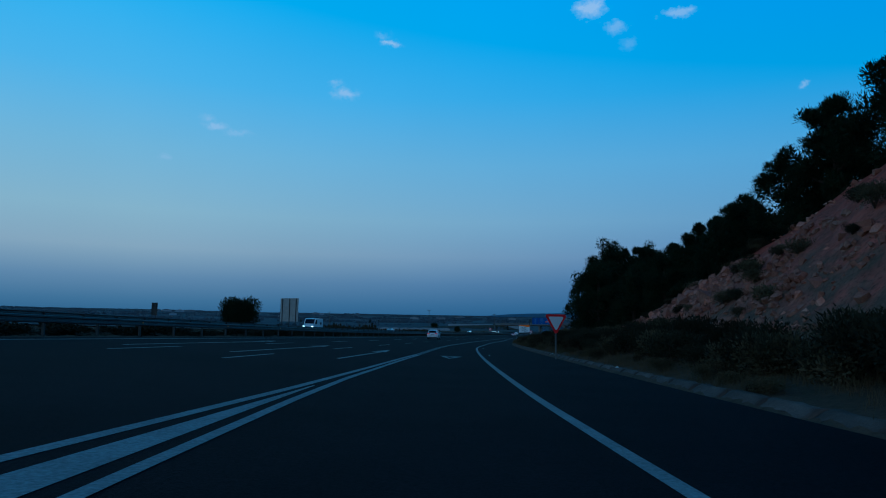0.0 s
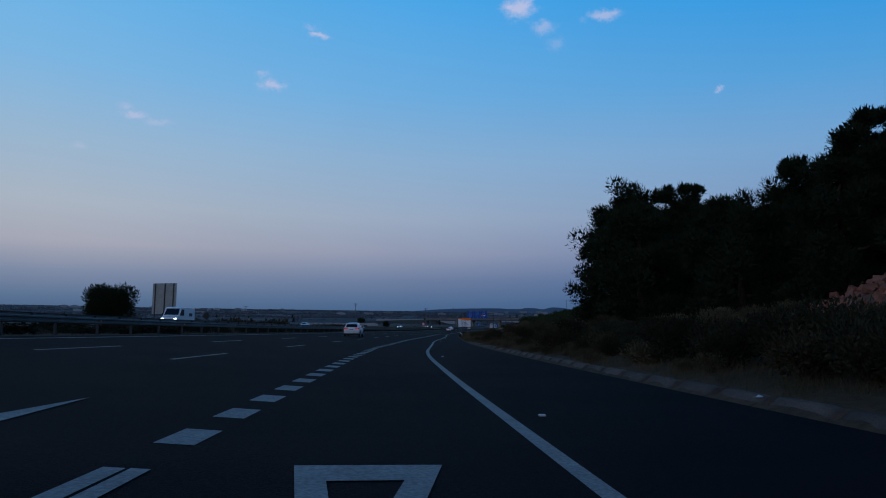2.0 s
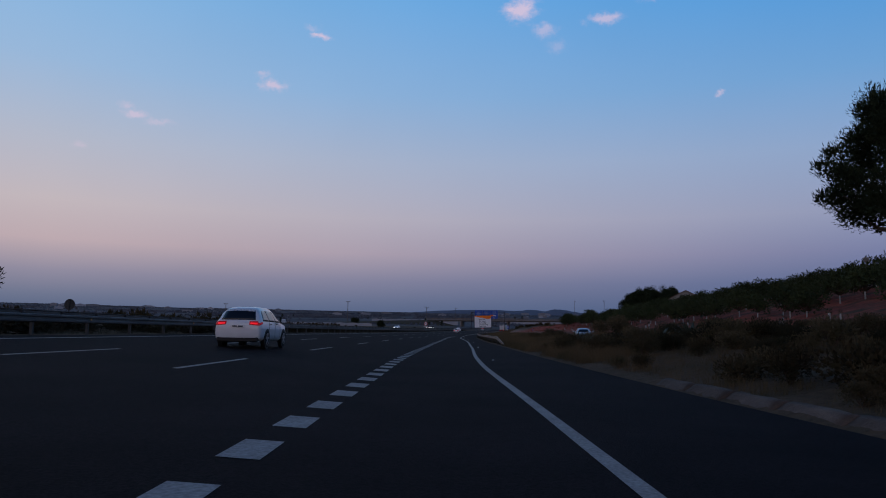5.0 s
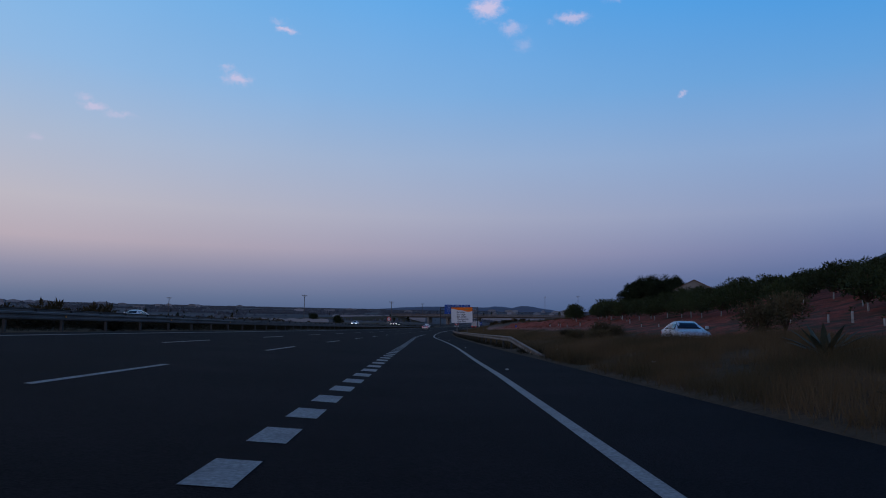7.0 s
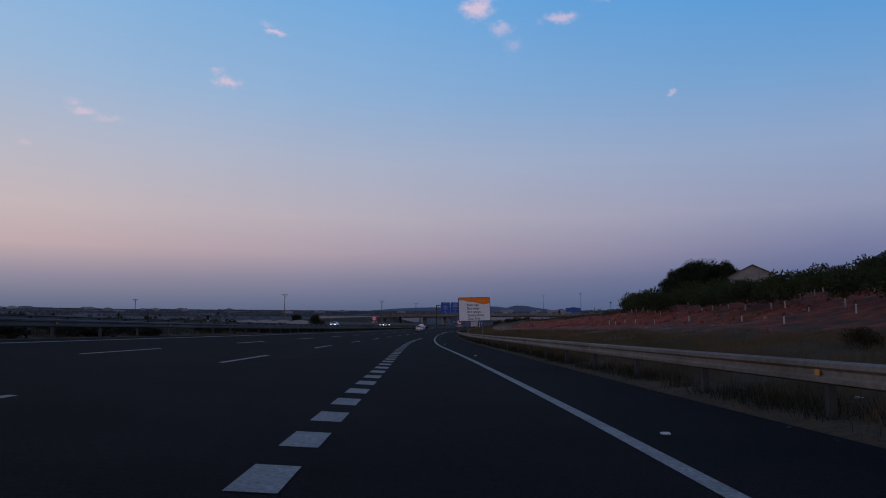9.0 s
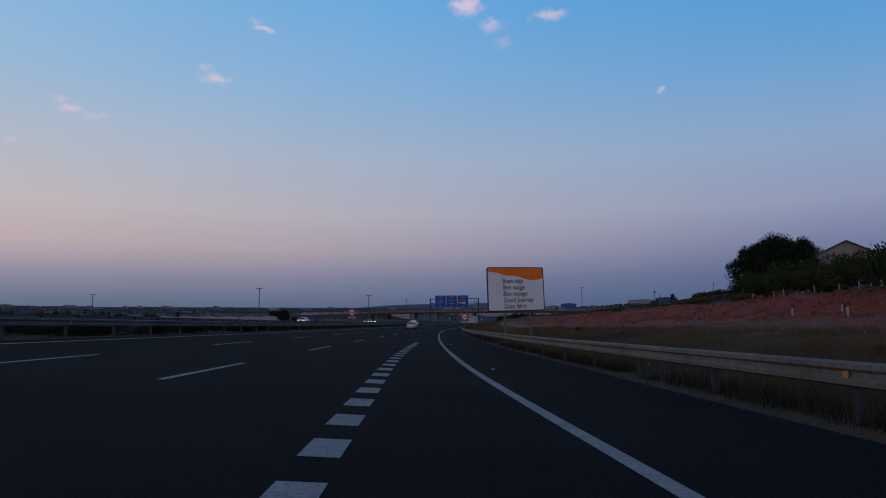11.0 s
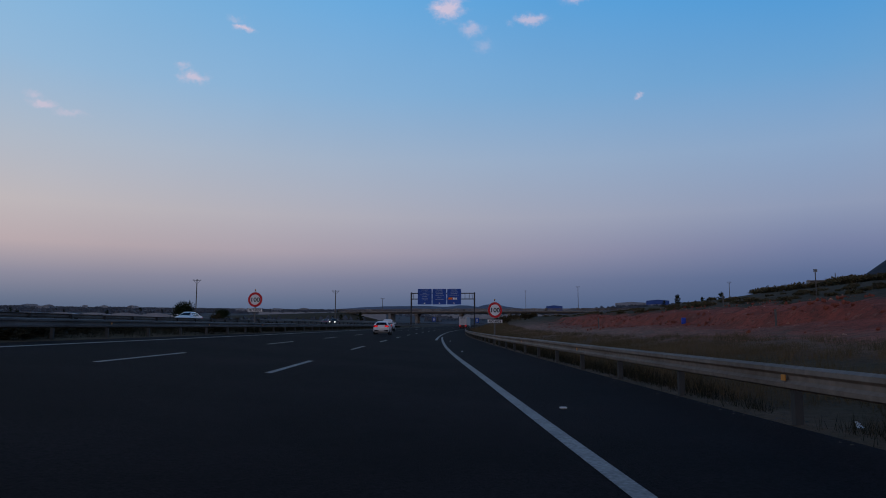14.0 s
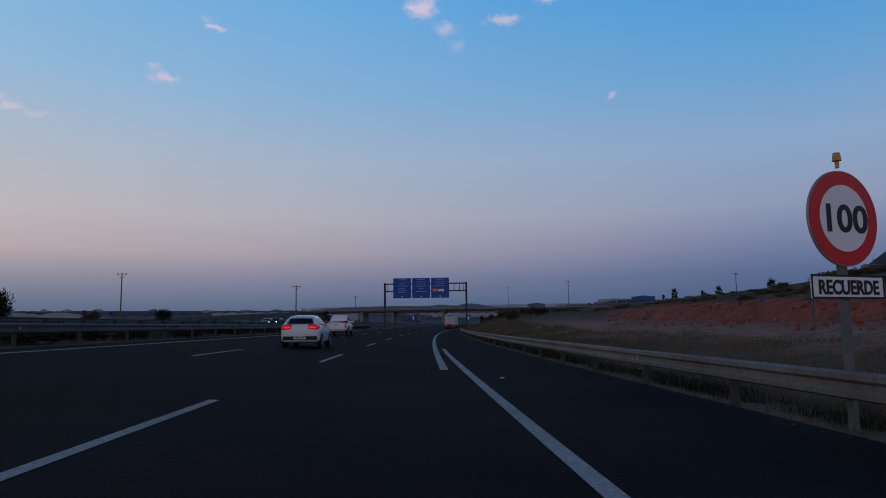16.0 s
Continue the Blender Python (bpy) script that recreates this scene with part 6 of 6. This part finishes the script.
def build_pickup():
    e = thing("pickup_truck", spot(362.0, -4.5, 0, 0), "white double-cab pickup truck with lit tail lamps", "pickup")
    body = [(-2.6, .78, .52, .9, .74, 1.06), (-2.56, .86, .42, 1.02, .82, 1.1), (-1.0, .88, .38, 1.04, .82, 1.12), (.9, .89, .36, 1.04, .76, 1.1), (1.5, .88, .36, 1.0, .70, 1.08), (2.2, .85, .38, .92, .66, 1.0), (2.5, .78, .42, .8, .58, .88), (2.6, .66, .5, .68, .5, .78)]
    Geo().loft([car_ring(*q) for q in body]).ob("body", CAR_WHITE, e, "", True)
    cab = [(-1.02, .82, 1.0, 1.06, .60, 1.30), (-.95, .84, 1.0, 1.08, .62, 1.70), (-.6, .85, 1.0, 1.08, .62, 1.78), (.3, .85, 1.0, 1.08, .60, 1.78), (.65, .85, 1.0, 1.07, .60, 1.68), (1.35, .84, 1.0, 1.06, .66, 1.12)]
    Geo().loft([car_ring(*q) for q in cab]).ob("cab", CAR_WHITE, e, "", True)
    Geo().box(-.66, .66, -2.4, -1.1, 1.09, 1.125).ob("bed", CAR_DARK, e)
    window(e, [(-.62, -.99, 1.22), (.62, -.99, 1.22), (.55, -.93, 1.64), (-.55, -.93, 1.64)], "rear_window")
    window(e, [(-.64, 1.28, 1.16), (.64, 1.28, 1.16), (.55, .72, 1.64), (-.55, .72, 1.64)], "windscreen")
    for sx in (-1, 1):
        for a, b, c, d in ((-.85, -.1, -.8, -.1), (-.04, .85, -.04, .55)):
            window(e, [(sx * .81, a, 1.14), (sx * .81, b, 1.14), (sx * .68, d, 1.6), (sx * .68, c, 1.6)], "side_window")
        for y in (-1.55, 1.62):
            arch = Geo()
            arch.loft([[(sx * q, y + .44 * math.cos(2 * math.pi * i / 24), .38 + .44 * math.sin(2 * math.pi * i / 24)) for i in range(24)] for q in (.74, .897)])
            arch.ob("wheel_arch", CAR_DARK, e)
            wheel(e, sx * .80, y, .38, .24, .25)
        t = Geo().box(sx * .72, sx * .85, -2.63, -2.5, .70, 1.04, .02).ob("tail_lamp", TAIL_OFF, e, "red tail lamp")
        Geo().box(sx * .745, sx * .825, -2.64, -2.62, .88, .99, .008).ob("bulb_strip", TAIL_LIT, t)
        Geo().box(sx * .5, sx * .8, 2.3, 2.58, .74, .92, .03).ob("headlamp", LENS_CLEAR, e)
        Geo().box(sx * .89, sx * 1.08, .86, .98, 1.1, 1.32, .03).ob("mirror", CAR_WHITE, e)
    Geo().box(-.84, .84, -2.72, -2.56, .42, .58, .02).ob("rear_bumper", RIM, e)
    p = Geo().box(-.26, .26, -2.735, -2.72, .46, .56).ob("number_plate", PLATE, e)
    Geo().box(-.2, .2, -2.742, -2.736, .485, .535).ob("plate_bar", SIGN_BLACK, p)
    Geo().box(-.12, .12, -2.62, -2.59, .9, .97).ob("tailgate_handle", CAR_DARK, e)


build_pickup()


def build_lorry():
    e = thing("lorry", spot(487, 2.6, 0, 0), "articulated lorry with pale box trailer and red rear lamps", "lorry")
    Geo().box(-1.25, 1.25, -6.5, 6.2, 1.15, 3.95, .04).ob("trailer", TRUCK_GREY, e)
    for sx in (-1, 1):
        Geo().box(sx * .03, sx * 1.18, -6.53, -6.505, 1.22, 3.85).ob("rear_door", TRUCK_GREY, e)
        for x in (.25, .45):
            Geo().cyl((sx * x, -6.56, 1.2), (sx * x, -6.56, 3.85), .02, .02, 6).ob("lock_bar", RIM, e)
        Geo().box(sx * .75, sx * 1.2, -6.62, -6.5, .85, 1.05, .02).ob("tail_lamp", TAIL_LIT, e, "red tail lamp")
        for y in (-4.6, -3.3, -2.0, 7.0, 10.0):
            wheel(e, sx * 1.05, y, .5, .32, .3)
    Geo().box(-.9, .9, -6.57, -6.535, 3.42, 3.62).ob("text_bar", SIGN_NAVY, e)
    Geo().box(-1.22, 1.22, -6.6, -6.45, .45, .72, .02).ob("bumper", CAR_RED, e, "dark red bumper bar")
    Geo().box(-1.1, 1.1, -6.3, 8.0, .85, 1.14).ob("chassis", CAR_DARK, e)
    Geo().box(-1.22, 1.22, 8.0, 10.6, .6, 3.5, .2).ob("cab", TRUCK_GREY, e)


build_lorry()


def build_van():
    e = thing("delivery_van", spot(122, -24.5, 0.04, 180), "white panel van with lit headlamps beyond the median", "van")
    prof = [(-2.9, .45), (-2.9, 2.25), (-2.7, 2.4), (1.2, 2.42), (1.6, 2.3), (2.3, 1.35), (2.85, 1.15), (2.95, .9), (2.95, .45)]
    g = Geo()
    g.loft([[(x, y * (1 - .02 * abs(x) ** 4), z - .06 * abs(x) ** 6) for y, z in prof] for x in (-1.0, -.9, -.5, 0, .5, .9, 1.0)])
    g.ob("body", CAR_WHITE, e)
    window(e, [(-.86, 2.24, 1.42), (.86, 2.24, 1.42), (.8, 1.66, 2.2), (-.8, 1.66, 2.2)], "windscreen")
    for sx in (-1, 1):
        window(e, [(sx * 1.0, .75, 1.35), (sx * 1.0, 2.05, 1.35), (sx * .99, 1.6, 2.1), (sx * .99, .75, 2.1)], "side_window")
        Geo().box(sx * .6, sx * .92, 2.85, 2.97, .8, 1.0, .03).ob("headlamp", HEAD_LIT, e)
        Geo().box(sx * 1.02, sx * 1.2, 1.95, 2.05, 1.35, 1.65, .02).ob("mirror", CAR_DARK, e)
        Geo().box(sx * 1.0, sx * 1.008, -2.0, -.9, 1.3, 1.7).ob("text_bar", SIGN_NAVY, e)
        for y in (-1.8, 1.75):
            wheel(e, sx * .92, y, .34, .22, .2)
    Geo().box(-.9, .9, 2.9, 2.98, .42, .68, .02).ob("bumper", CAR_DARK, e)


build_van()


# ---- house and far things ----
LAND = bpy.data.objects["ground"].data
TREE = BVHTree.FromPolygons([v.co[:] for v in LAND.vertices], [p.vertices[:] for p in LAND.polygons])


def land_z(x, y):
    hit = TREE.ray_cast(Vector((x, y, 900)), Vector((0, 0, -1)))
    return hit[0].z if hit[0] else 0.0


def far_spot(degrees, dist):
    a = radians(degrees)
    x, y = 10 + dist * math.sin(a), 150 + dist * math.cos(a)
    return x, y, land_z(x, y)


def gable_house(name, m, w, d, eave, ridge, wall, roof, label, category="house", group="", openings=True):
    e = thing(name, m, label, category, group)
    g = Geo()
    g.prism([(-w / 2, -2.0), (w / 2, -2.0), (w / 2, eave), (0, ridge), (-w / 2, eave)], 0, d)
    g.ob("wall", wall, e)
    for sx in (-1, 1):
        o = 0.35
        sl = (ridge - eave) / (w / 2)
        q = [(0, ridge + 0.04), (sx * (w / 2 + o), eave - sl * o + 0.04), (sx * (w / 2 + o), eave - sl * o + 0.22), (0, ridge + 0.24)]
        Geo().prism(q, -o, d + o).ob("roof", roof, e)
    if openings:
        for x in (-w * .25, w * .22):
            f = Geo().box(x - .55, x + .55, -0.05, -0.005, eave * .35, eave * .35 + 1.3).ob("window", HOUSE_ROOF, e)
            Geo().box(x - .45, x + .45, -0.065, -0.052, eave * .35 + .1, eave * .35 + 1.2).ob("pane", GLASS_DARK, f)
    return e


hx, hy = 104.6, 302.5
gable_house("farmhouse", pose(hx, hy, land_z(hx, hy) - 0.2, 0, 0, -28), 12.0, 9.0, 15.7 - 3.0 - land_z(hx, hy), 15.7 - land_z(hx, hy), HOUSE_WALL, HOUSE_ROOF, "weathered pale farmhouse with gable end above the orchard")
pb = tagged(pine("pine_tree", 71, 8.8, 6.6, 0.05, 0.0, 19, 0.36, 2300), "broad dark pine beside the farmhouse", "tree", "pines by the farmhouse")
put_copies(pb, [(318, 62.5, 1.0, 10, 0.3), (330, 71, 0.95, 130, 0.3), (312, 57, 0.95, 220, 0.3)], "pines by the farmhouse")
pr = tagged(bush("round_tree", 83, 5.0, NEEDLES, 0.5, 16, 1800, 1.45, width=0.18), "broad dark round tree beyond the opposite carriageway", "tree")
put_copies(pr, [(189.9, -69.7, 1.15, 0, 0.3)], "")
bp = tagged(bush("round_bush", 85, 3.6, NEEDLES, 0.5, 9, 380, 1.0, width=0.22), "broad dark bush on the plain beyond the carriageways", "bush")
bp.matrix_world = pose(-7.3, 581, land_z(-7.3, 581) - 0.2)
bp.scale = (0.5, 0.5, 0.72)
copy_thing(bp, pose(7.5, 373.3, land_z(7.5, 373.3) - 0.2, 0, 0, 70))
bp.scale = (1, 1, 1)



def build_hut():
    """A small flat-roofed field hut with one whitewashed end, on the brow."""
    x, y = 192.5, 454.6
    e = thing("field_hut", pose(x, y, land_z(x, y), 0, 0, -35) @ Matrix.Diagonal((1.35, 1.35, 1.35, 1)), "small dark field hut with whitewashed end wall", "hut")
    Geo().box(-1.7, 2.3, 0.0, 3.0, -0.6, 2.3, 0.03).ob("wall", WOOD_POLE, e, "stained dark wall")
    Geo().box(-2.35, -1.72, -0.15, 3.1, -0.6, 2.55, 0.03).ob("end_wall", HOUSE_WALL, e, "whitewashed end wall")
    Geo().box(-1.7, 2.5, -0.25, 3.2, 2.31, 2.46, 0.02).ob("roof", CONCRETE_OLD, e)
    d = Geo().box(0.4, 1.25, -0.04, -0.005, 0.0, 1.9).ob("door", WOOD_POLE, e)
    Geo().box(1.08, 1.16, -0.08, -0.045, 0.9, 1.05).ob("handle", DARK_STEEL, d)


build_hut()

# trees far to the right and along the plain
pe = tagged(pine("tall_tree", 91, 14.0, 4.6, 0.08, 0.0, 14, 0.6, 420), "tall dark tree on the far rise", "tree", "far trees")


def far_trees():
    rnd = random.Random(17)
    places = [(33.0, 470, 0.62), (32.5, 655, 0.9), (33.7, 640, 0.5), (34.3, 650, 0.45), (35.2, 640, 0.4), (36.4, 380, 0.55), (37.6, 385, 0.6), (40.0, 390, 0.75), (41.5, 360, 0.6), (43.5, 350, 0.7), (45.0, 330, 0.7), (30.0, 700, 0.7), (27.0, 650, 0.6)]
    for k in range(18):
        places.append((rnd.uniform(-24, 6), rnd.uniform(360, 700), rnd.uniform(0.15, 0.32)))
    for k in range(30):
        places.append((rnd.uniform(12, 47), rnd.uniform(480, 1000), rnd.uniform(0.2, 0.5)))
    for k in range(22):
        places.append((rnd.uniform(37, 52), rnd.uniform(330, 430), rnd.uniform(0.25, 0.5)))
    first = True
    for deg, dist, sc in places:
        x, y, z = far_spot(deg, dist)
        m = pose(x, y, z - 0.3, 0, 0, rnd.uniform(0, 360))
        pe.scale = (sc, sc, sc)
        if first:
            keep = m @ Matrix.Diagonal((sc, sc, sc, 1))
            first = False
        else:
            copy_thing(pe, m).scale = (sc, sc, sc)
    pe.matrix_world = keep


far_trees()


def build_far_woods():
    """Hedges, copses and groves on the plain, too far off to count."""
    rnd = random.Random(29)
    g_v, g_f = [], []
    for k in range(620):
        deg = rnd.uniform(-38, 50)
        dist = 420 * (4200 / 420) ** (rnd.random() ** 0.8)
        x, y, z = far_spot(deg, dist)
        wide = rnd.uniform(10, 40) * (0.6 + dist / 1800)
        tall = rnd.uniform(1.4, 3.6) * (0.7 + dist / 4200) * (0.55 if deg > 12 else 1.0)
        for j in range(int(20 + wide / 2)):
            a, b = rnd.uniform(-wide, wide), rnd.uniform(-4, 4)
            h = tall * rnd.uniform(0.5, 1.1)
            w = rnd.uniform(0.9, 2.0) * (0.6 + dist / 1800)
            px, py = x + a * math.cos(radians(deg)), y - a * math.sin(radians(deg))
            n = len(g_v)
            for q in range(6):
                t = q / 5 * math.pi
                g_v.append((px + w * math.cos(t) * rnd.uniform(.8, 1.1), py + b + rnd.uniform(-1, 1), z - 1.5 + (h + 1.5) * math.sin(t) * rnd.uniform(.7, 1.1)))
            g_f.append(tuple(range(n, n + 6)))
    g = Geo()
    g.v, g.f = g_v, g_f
    tagged(g.ob("far_woods", HAZED_WOOD), "dark hedges and groves on the plain, with haze in their colour", "woods", kind="stuff")


build_far_woods()


def build_town():
    rnd = random.Random(41)
    for k in range(70):
        deg = rnd.uniform(-26, 40) if k < 40 else rnd.uniform(11, 31)
        dist = rnd.uniform(900, 2600) if k < 40 else rnd.uniform(750, 1700)
        x, y, z = far_spot(deg, dist)
        w = rnd.uniform(8, 22) * dist / 1500
        gable_house("farm_building", pose(x, y, z, 0, 0, -deg + rnd.uniform(-25, 25)), w, w * 0.6, rnd.uniform(3.0, 5) * dist / 1500, rnd.uniform(5.2, 5.8) * dist / 1500, PALE_WALL, PALE_WALL, "pale far building on the plain", "building", "far buildings", False)
    # long plastic-covered greenhouses
    for deg, dist, w, d, h in ((-5.7, 267, 42, 30, 2.4), (-12.5, 330, 60, 30, 2.2), (3.4, 500, 70, 30, 2.4), (14.6, 640, 150, 40, 3.0)):
        x, y, z = far_spot(deg, dist)
        e = thing("greenhouse", pose(x, y, z + 0.3, 0, 0, -deg), "long low greenhouse covered in white plastic sheet", "greenhouse", "greenhouses")
        n = int(w / 6)
        for k in range(n):
            a, b = -w / 2 + w * k / n, -w / 2 + w * (k + 1) / n - 0.1
            poly = [(a, -2), (b, -2), (b, h * .82)] + [(a + (b - a) * (1 - f), h * .82 + h * .18 * math.sin(math.pi * f)) for f in (.2, .4, .6, .8)] + [(a, h * .82)]
            Geo().prism(poly, 0, d).ob("bay", PLASTIC_SHEET, e)
    for deg, dist, w, h, m, lab in ((19.9, 1150, 24, 9, BLUE_WALL, "blue-clad industrial shed"), (23.2, 1200, 60, 12, PALE_WALL, "white industrial warehouse"), (25.6, 1250, 50, 9, PALE_WALL, "white industrial warehouse"), (27.2, 1100, 30, 9, BLUE_WALL, "blue-clad industrial shed")):
        x, y, z = far_spot(deg, dist)
        gable_house("warehouse", pose(x, y, z, 0, 0, -deg), w, 20, h, h + 1.5, m, m, lab + " on the far rise", "warehouse", "warehouses", False)


build_town()


def utility_pole(x, y, top, arms, label="thin utility pole with crossarm"):
    z = land_z(x, y)
    e = thing("utility_pole", pose(x, y, z, 0, 0, -8), label, "utility pole", "utility poles")
    h = top - z
    Geo().cyl((0, 0, -1), (0, 0, h), 0.24, 0.15, 8).ob("pole", WOOD_POLE, e)
    for k in range(arms):
        zz = h - 0.3 - 1.3 * k
        Geo().box(-1.5, 1.5, -.08, .08, zz - .09, zz + .09).ob("crossarm", WOOD_POLE, e)
        for xx in (-1.35, 0, 1.35):
            Geo().cyl((xx, 0, zz), (xx, 0, zz + .45), .07, .05, 6).ob("insulator", ALU_BACK, e)
    if arms:
        g = Geo()
        g.cyl((-1.4, 0, h - .2), (0, 0, h - 1.6), .05, .05, 5)
        g.cyl((1.4, 0, h - .2), (0, 0, h - 1.6), .05, .05, 5)
        g.ob("brace", WOOD_POLE, e)


utility_pole(-10.6, 521.6, 19.2, 1)
utility_pole(40.8, 550, 17.5, 1)
utility_pole(90.0, 790.0, 25.3, 1)
for deg, dist, hgt, arms in ((17.5, 900, 26, 2), (20.4, 620, 20, 1), (-14, 420, 13, 1), (29.5, 560, 13, 1), (33.5, 430, 10, 0)):
    x, y, z = far_spot(deg, dist)
    utility_pole(x, y, z + hgt, arms)


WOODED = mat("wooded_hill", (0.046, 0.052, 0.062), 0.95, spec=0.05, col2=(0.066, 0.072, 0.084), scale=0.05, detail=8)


def hill(name, deg, dist, width, depth, height, label, cover=HAZED_HILL):
    x, y, z = far_spot(deg, dist)
    n, k = 40, 14
    vs, fs = [], []
    a = radians(deg)
    for j in range(k + 1):
        for i in range(n + 1):
            p, q = i / n * 2 - 1, j / k * 2 - 1
            f = max(0.0, 1 - p * p) ** 1.3 * max(0.0, 1 - q * q)
            h = height * f * (0.8 + 0.35 * noise.noise((p * 2.2 + dist, q * 1.5, 0.3))) + height * 0.1 * f * noise.noise((p * 9, q * 5, dist))
            lx, ly = p * width / 2, q * depth / 2
            vs.append((x + lx * math.cos(a) + ly * math.sin(a), y - lx * math.sin(a) + ly * math.cos(a), z - 3 + h))
    for j in range(k):
        for i in range(n):
            fs.append((j * (n + 1) + i, j * (n + 1) + i + 1, (j + 1) * (n + 1) + i + 1, (j + 1) * (n + 1) + i))
    tagged(Geo().add(vs, fs).ob(name, cover, smooth=True), label, "hill", kind="structure")


hill("hill_ahead", 16.0, 2500, 250, 250, 27, "low wooded hill beyond the plain, paled by painted haze")
hill("hill_far", 13.3, 2700, 330, 300, 24, "low wooded hill beyond the plain, paled by painted haze")
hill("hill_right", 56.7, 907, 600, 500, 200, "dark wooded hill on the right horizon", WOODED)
hill("hill_low", 10.0, 3100, 900, 300, 24, "long low ridge, paled by painted haze")


# ---- small things beside the road ----
def build_small():
    e = thing("plastic_drum", spot(316.5, 24.4, -0.03, 0) @ Matrix.Diagonal((0.62, 0.62, 0.62, 1)), "blue plastic drum standing on red earth", "drum")
    g = Geo()
    g.loft([[(r * math.cos(2 * math.pi * i / 16), r * math.sin(2 * math.pi * i / 16), z) for i in range(16)] for z, r in ((0, .27), (.06, .3), (.3, .29), (.33, .31), (.36, .29), (.6, .29), (.63, .31), (.66, .29), (.88, .3), (.92, .27))])
    g.ob("body", BLUE_PLASTIC, e, smooth=True)
    for s, u, h in ((322, 30, 1.3), (300, 24, 1.1), (288, 33, 1.5), (262, 14.5, 1.0), (333, 21, 1.2)):
        e = thing("stake", spot(s, u, 0, 0), "thin dark stake standing in red earth", "stake", "stakes")
        Geo().box(-.05, .05, -.05, .05, -.3, h, .01).ob("shaft", WOOD_POLE, e)
    for s, u, h in ((140.1, 36.4, 2.3), (298.9, 48.0, 3.2), (334, 45, 3.0)):
        e = thing("marker_post", spot(s, u, 0, 20), "pale marker post with small plate", "marker post", "marker posts")
        Geo().cyl((0, 0, -.3), (0, 0, h), .06, .05, 8).ob("pole", WOOD_POLE, e)
        Geo().box(-.28, .28, -.05, -.02, h - .2, h + .12, .02).ob("plate", HOUSE_WALL, e)
    rnd = random.Random(77)
    studs = [(s, along(RIGHT_LINE, s) + 0.55) for s in (46.5, 70.5, 122, 148, 172, 196, 220, 245, 270.5, 294.5, 318.5)]
    for s, u in studs:
        e = thing("road_stud", spot(s, u, 0.0, 0), "small white reflective road stud on asphalt", "road stud", "road studs")
        Geo().box(-.055, .055, -.05, .05, 0.0, .028, .012).ob("body", LITTER, e)
    for k in range(16):
        s = rnd.uniform(25, 330)
        u = along(EDGE, s) + rnd.uniform(0.3, 2.2)
        e = thing("litter", spot(s, u, 0.02, rnd.uniform(0, 360)), "crumpled pale scrap of litter on the verge", "litter", "litter")
        q = [(rnd.uniform(-.14, .14), rnd.uniform(-.1, .1), rnd.uniform(0, .09)) for _ in range(6)]
        Geo().add(q, [(0, 1, 2), (1, 2, 3), (2, 3, 4), (3, 4, 5), (0, 2, 4)]).ob("scrap", LITTER, e)


build_small()
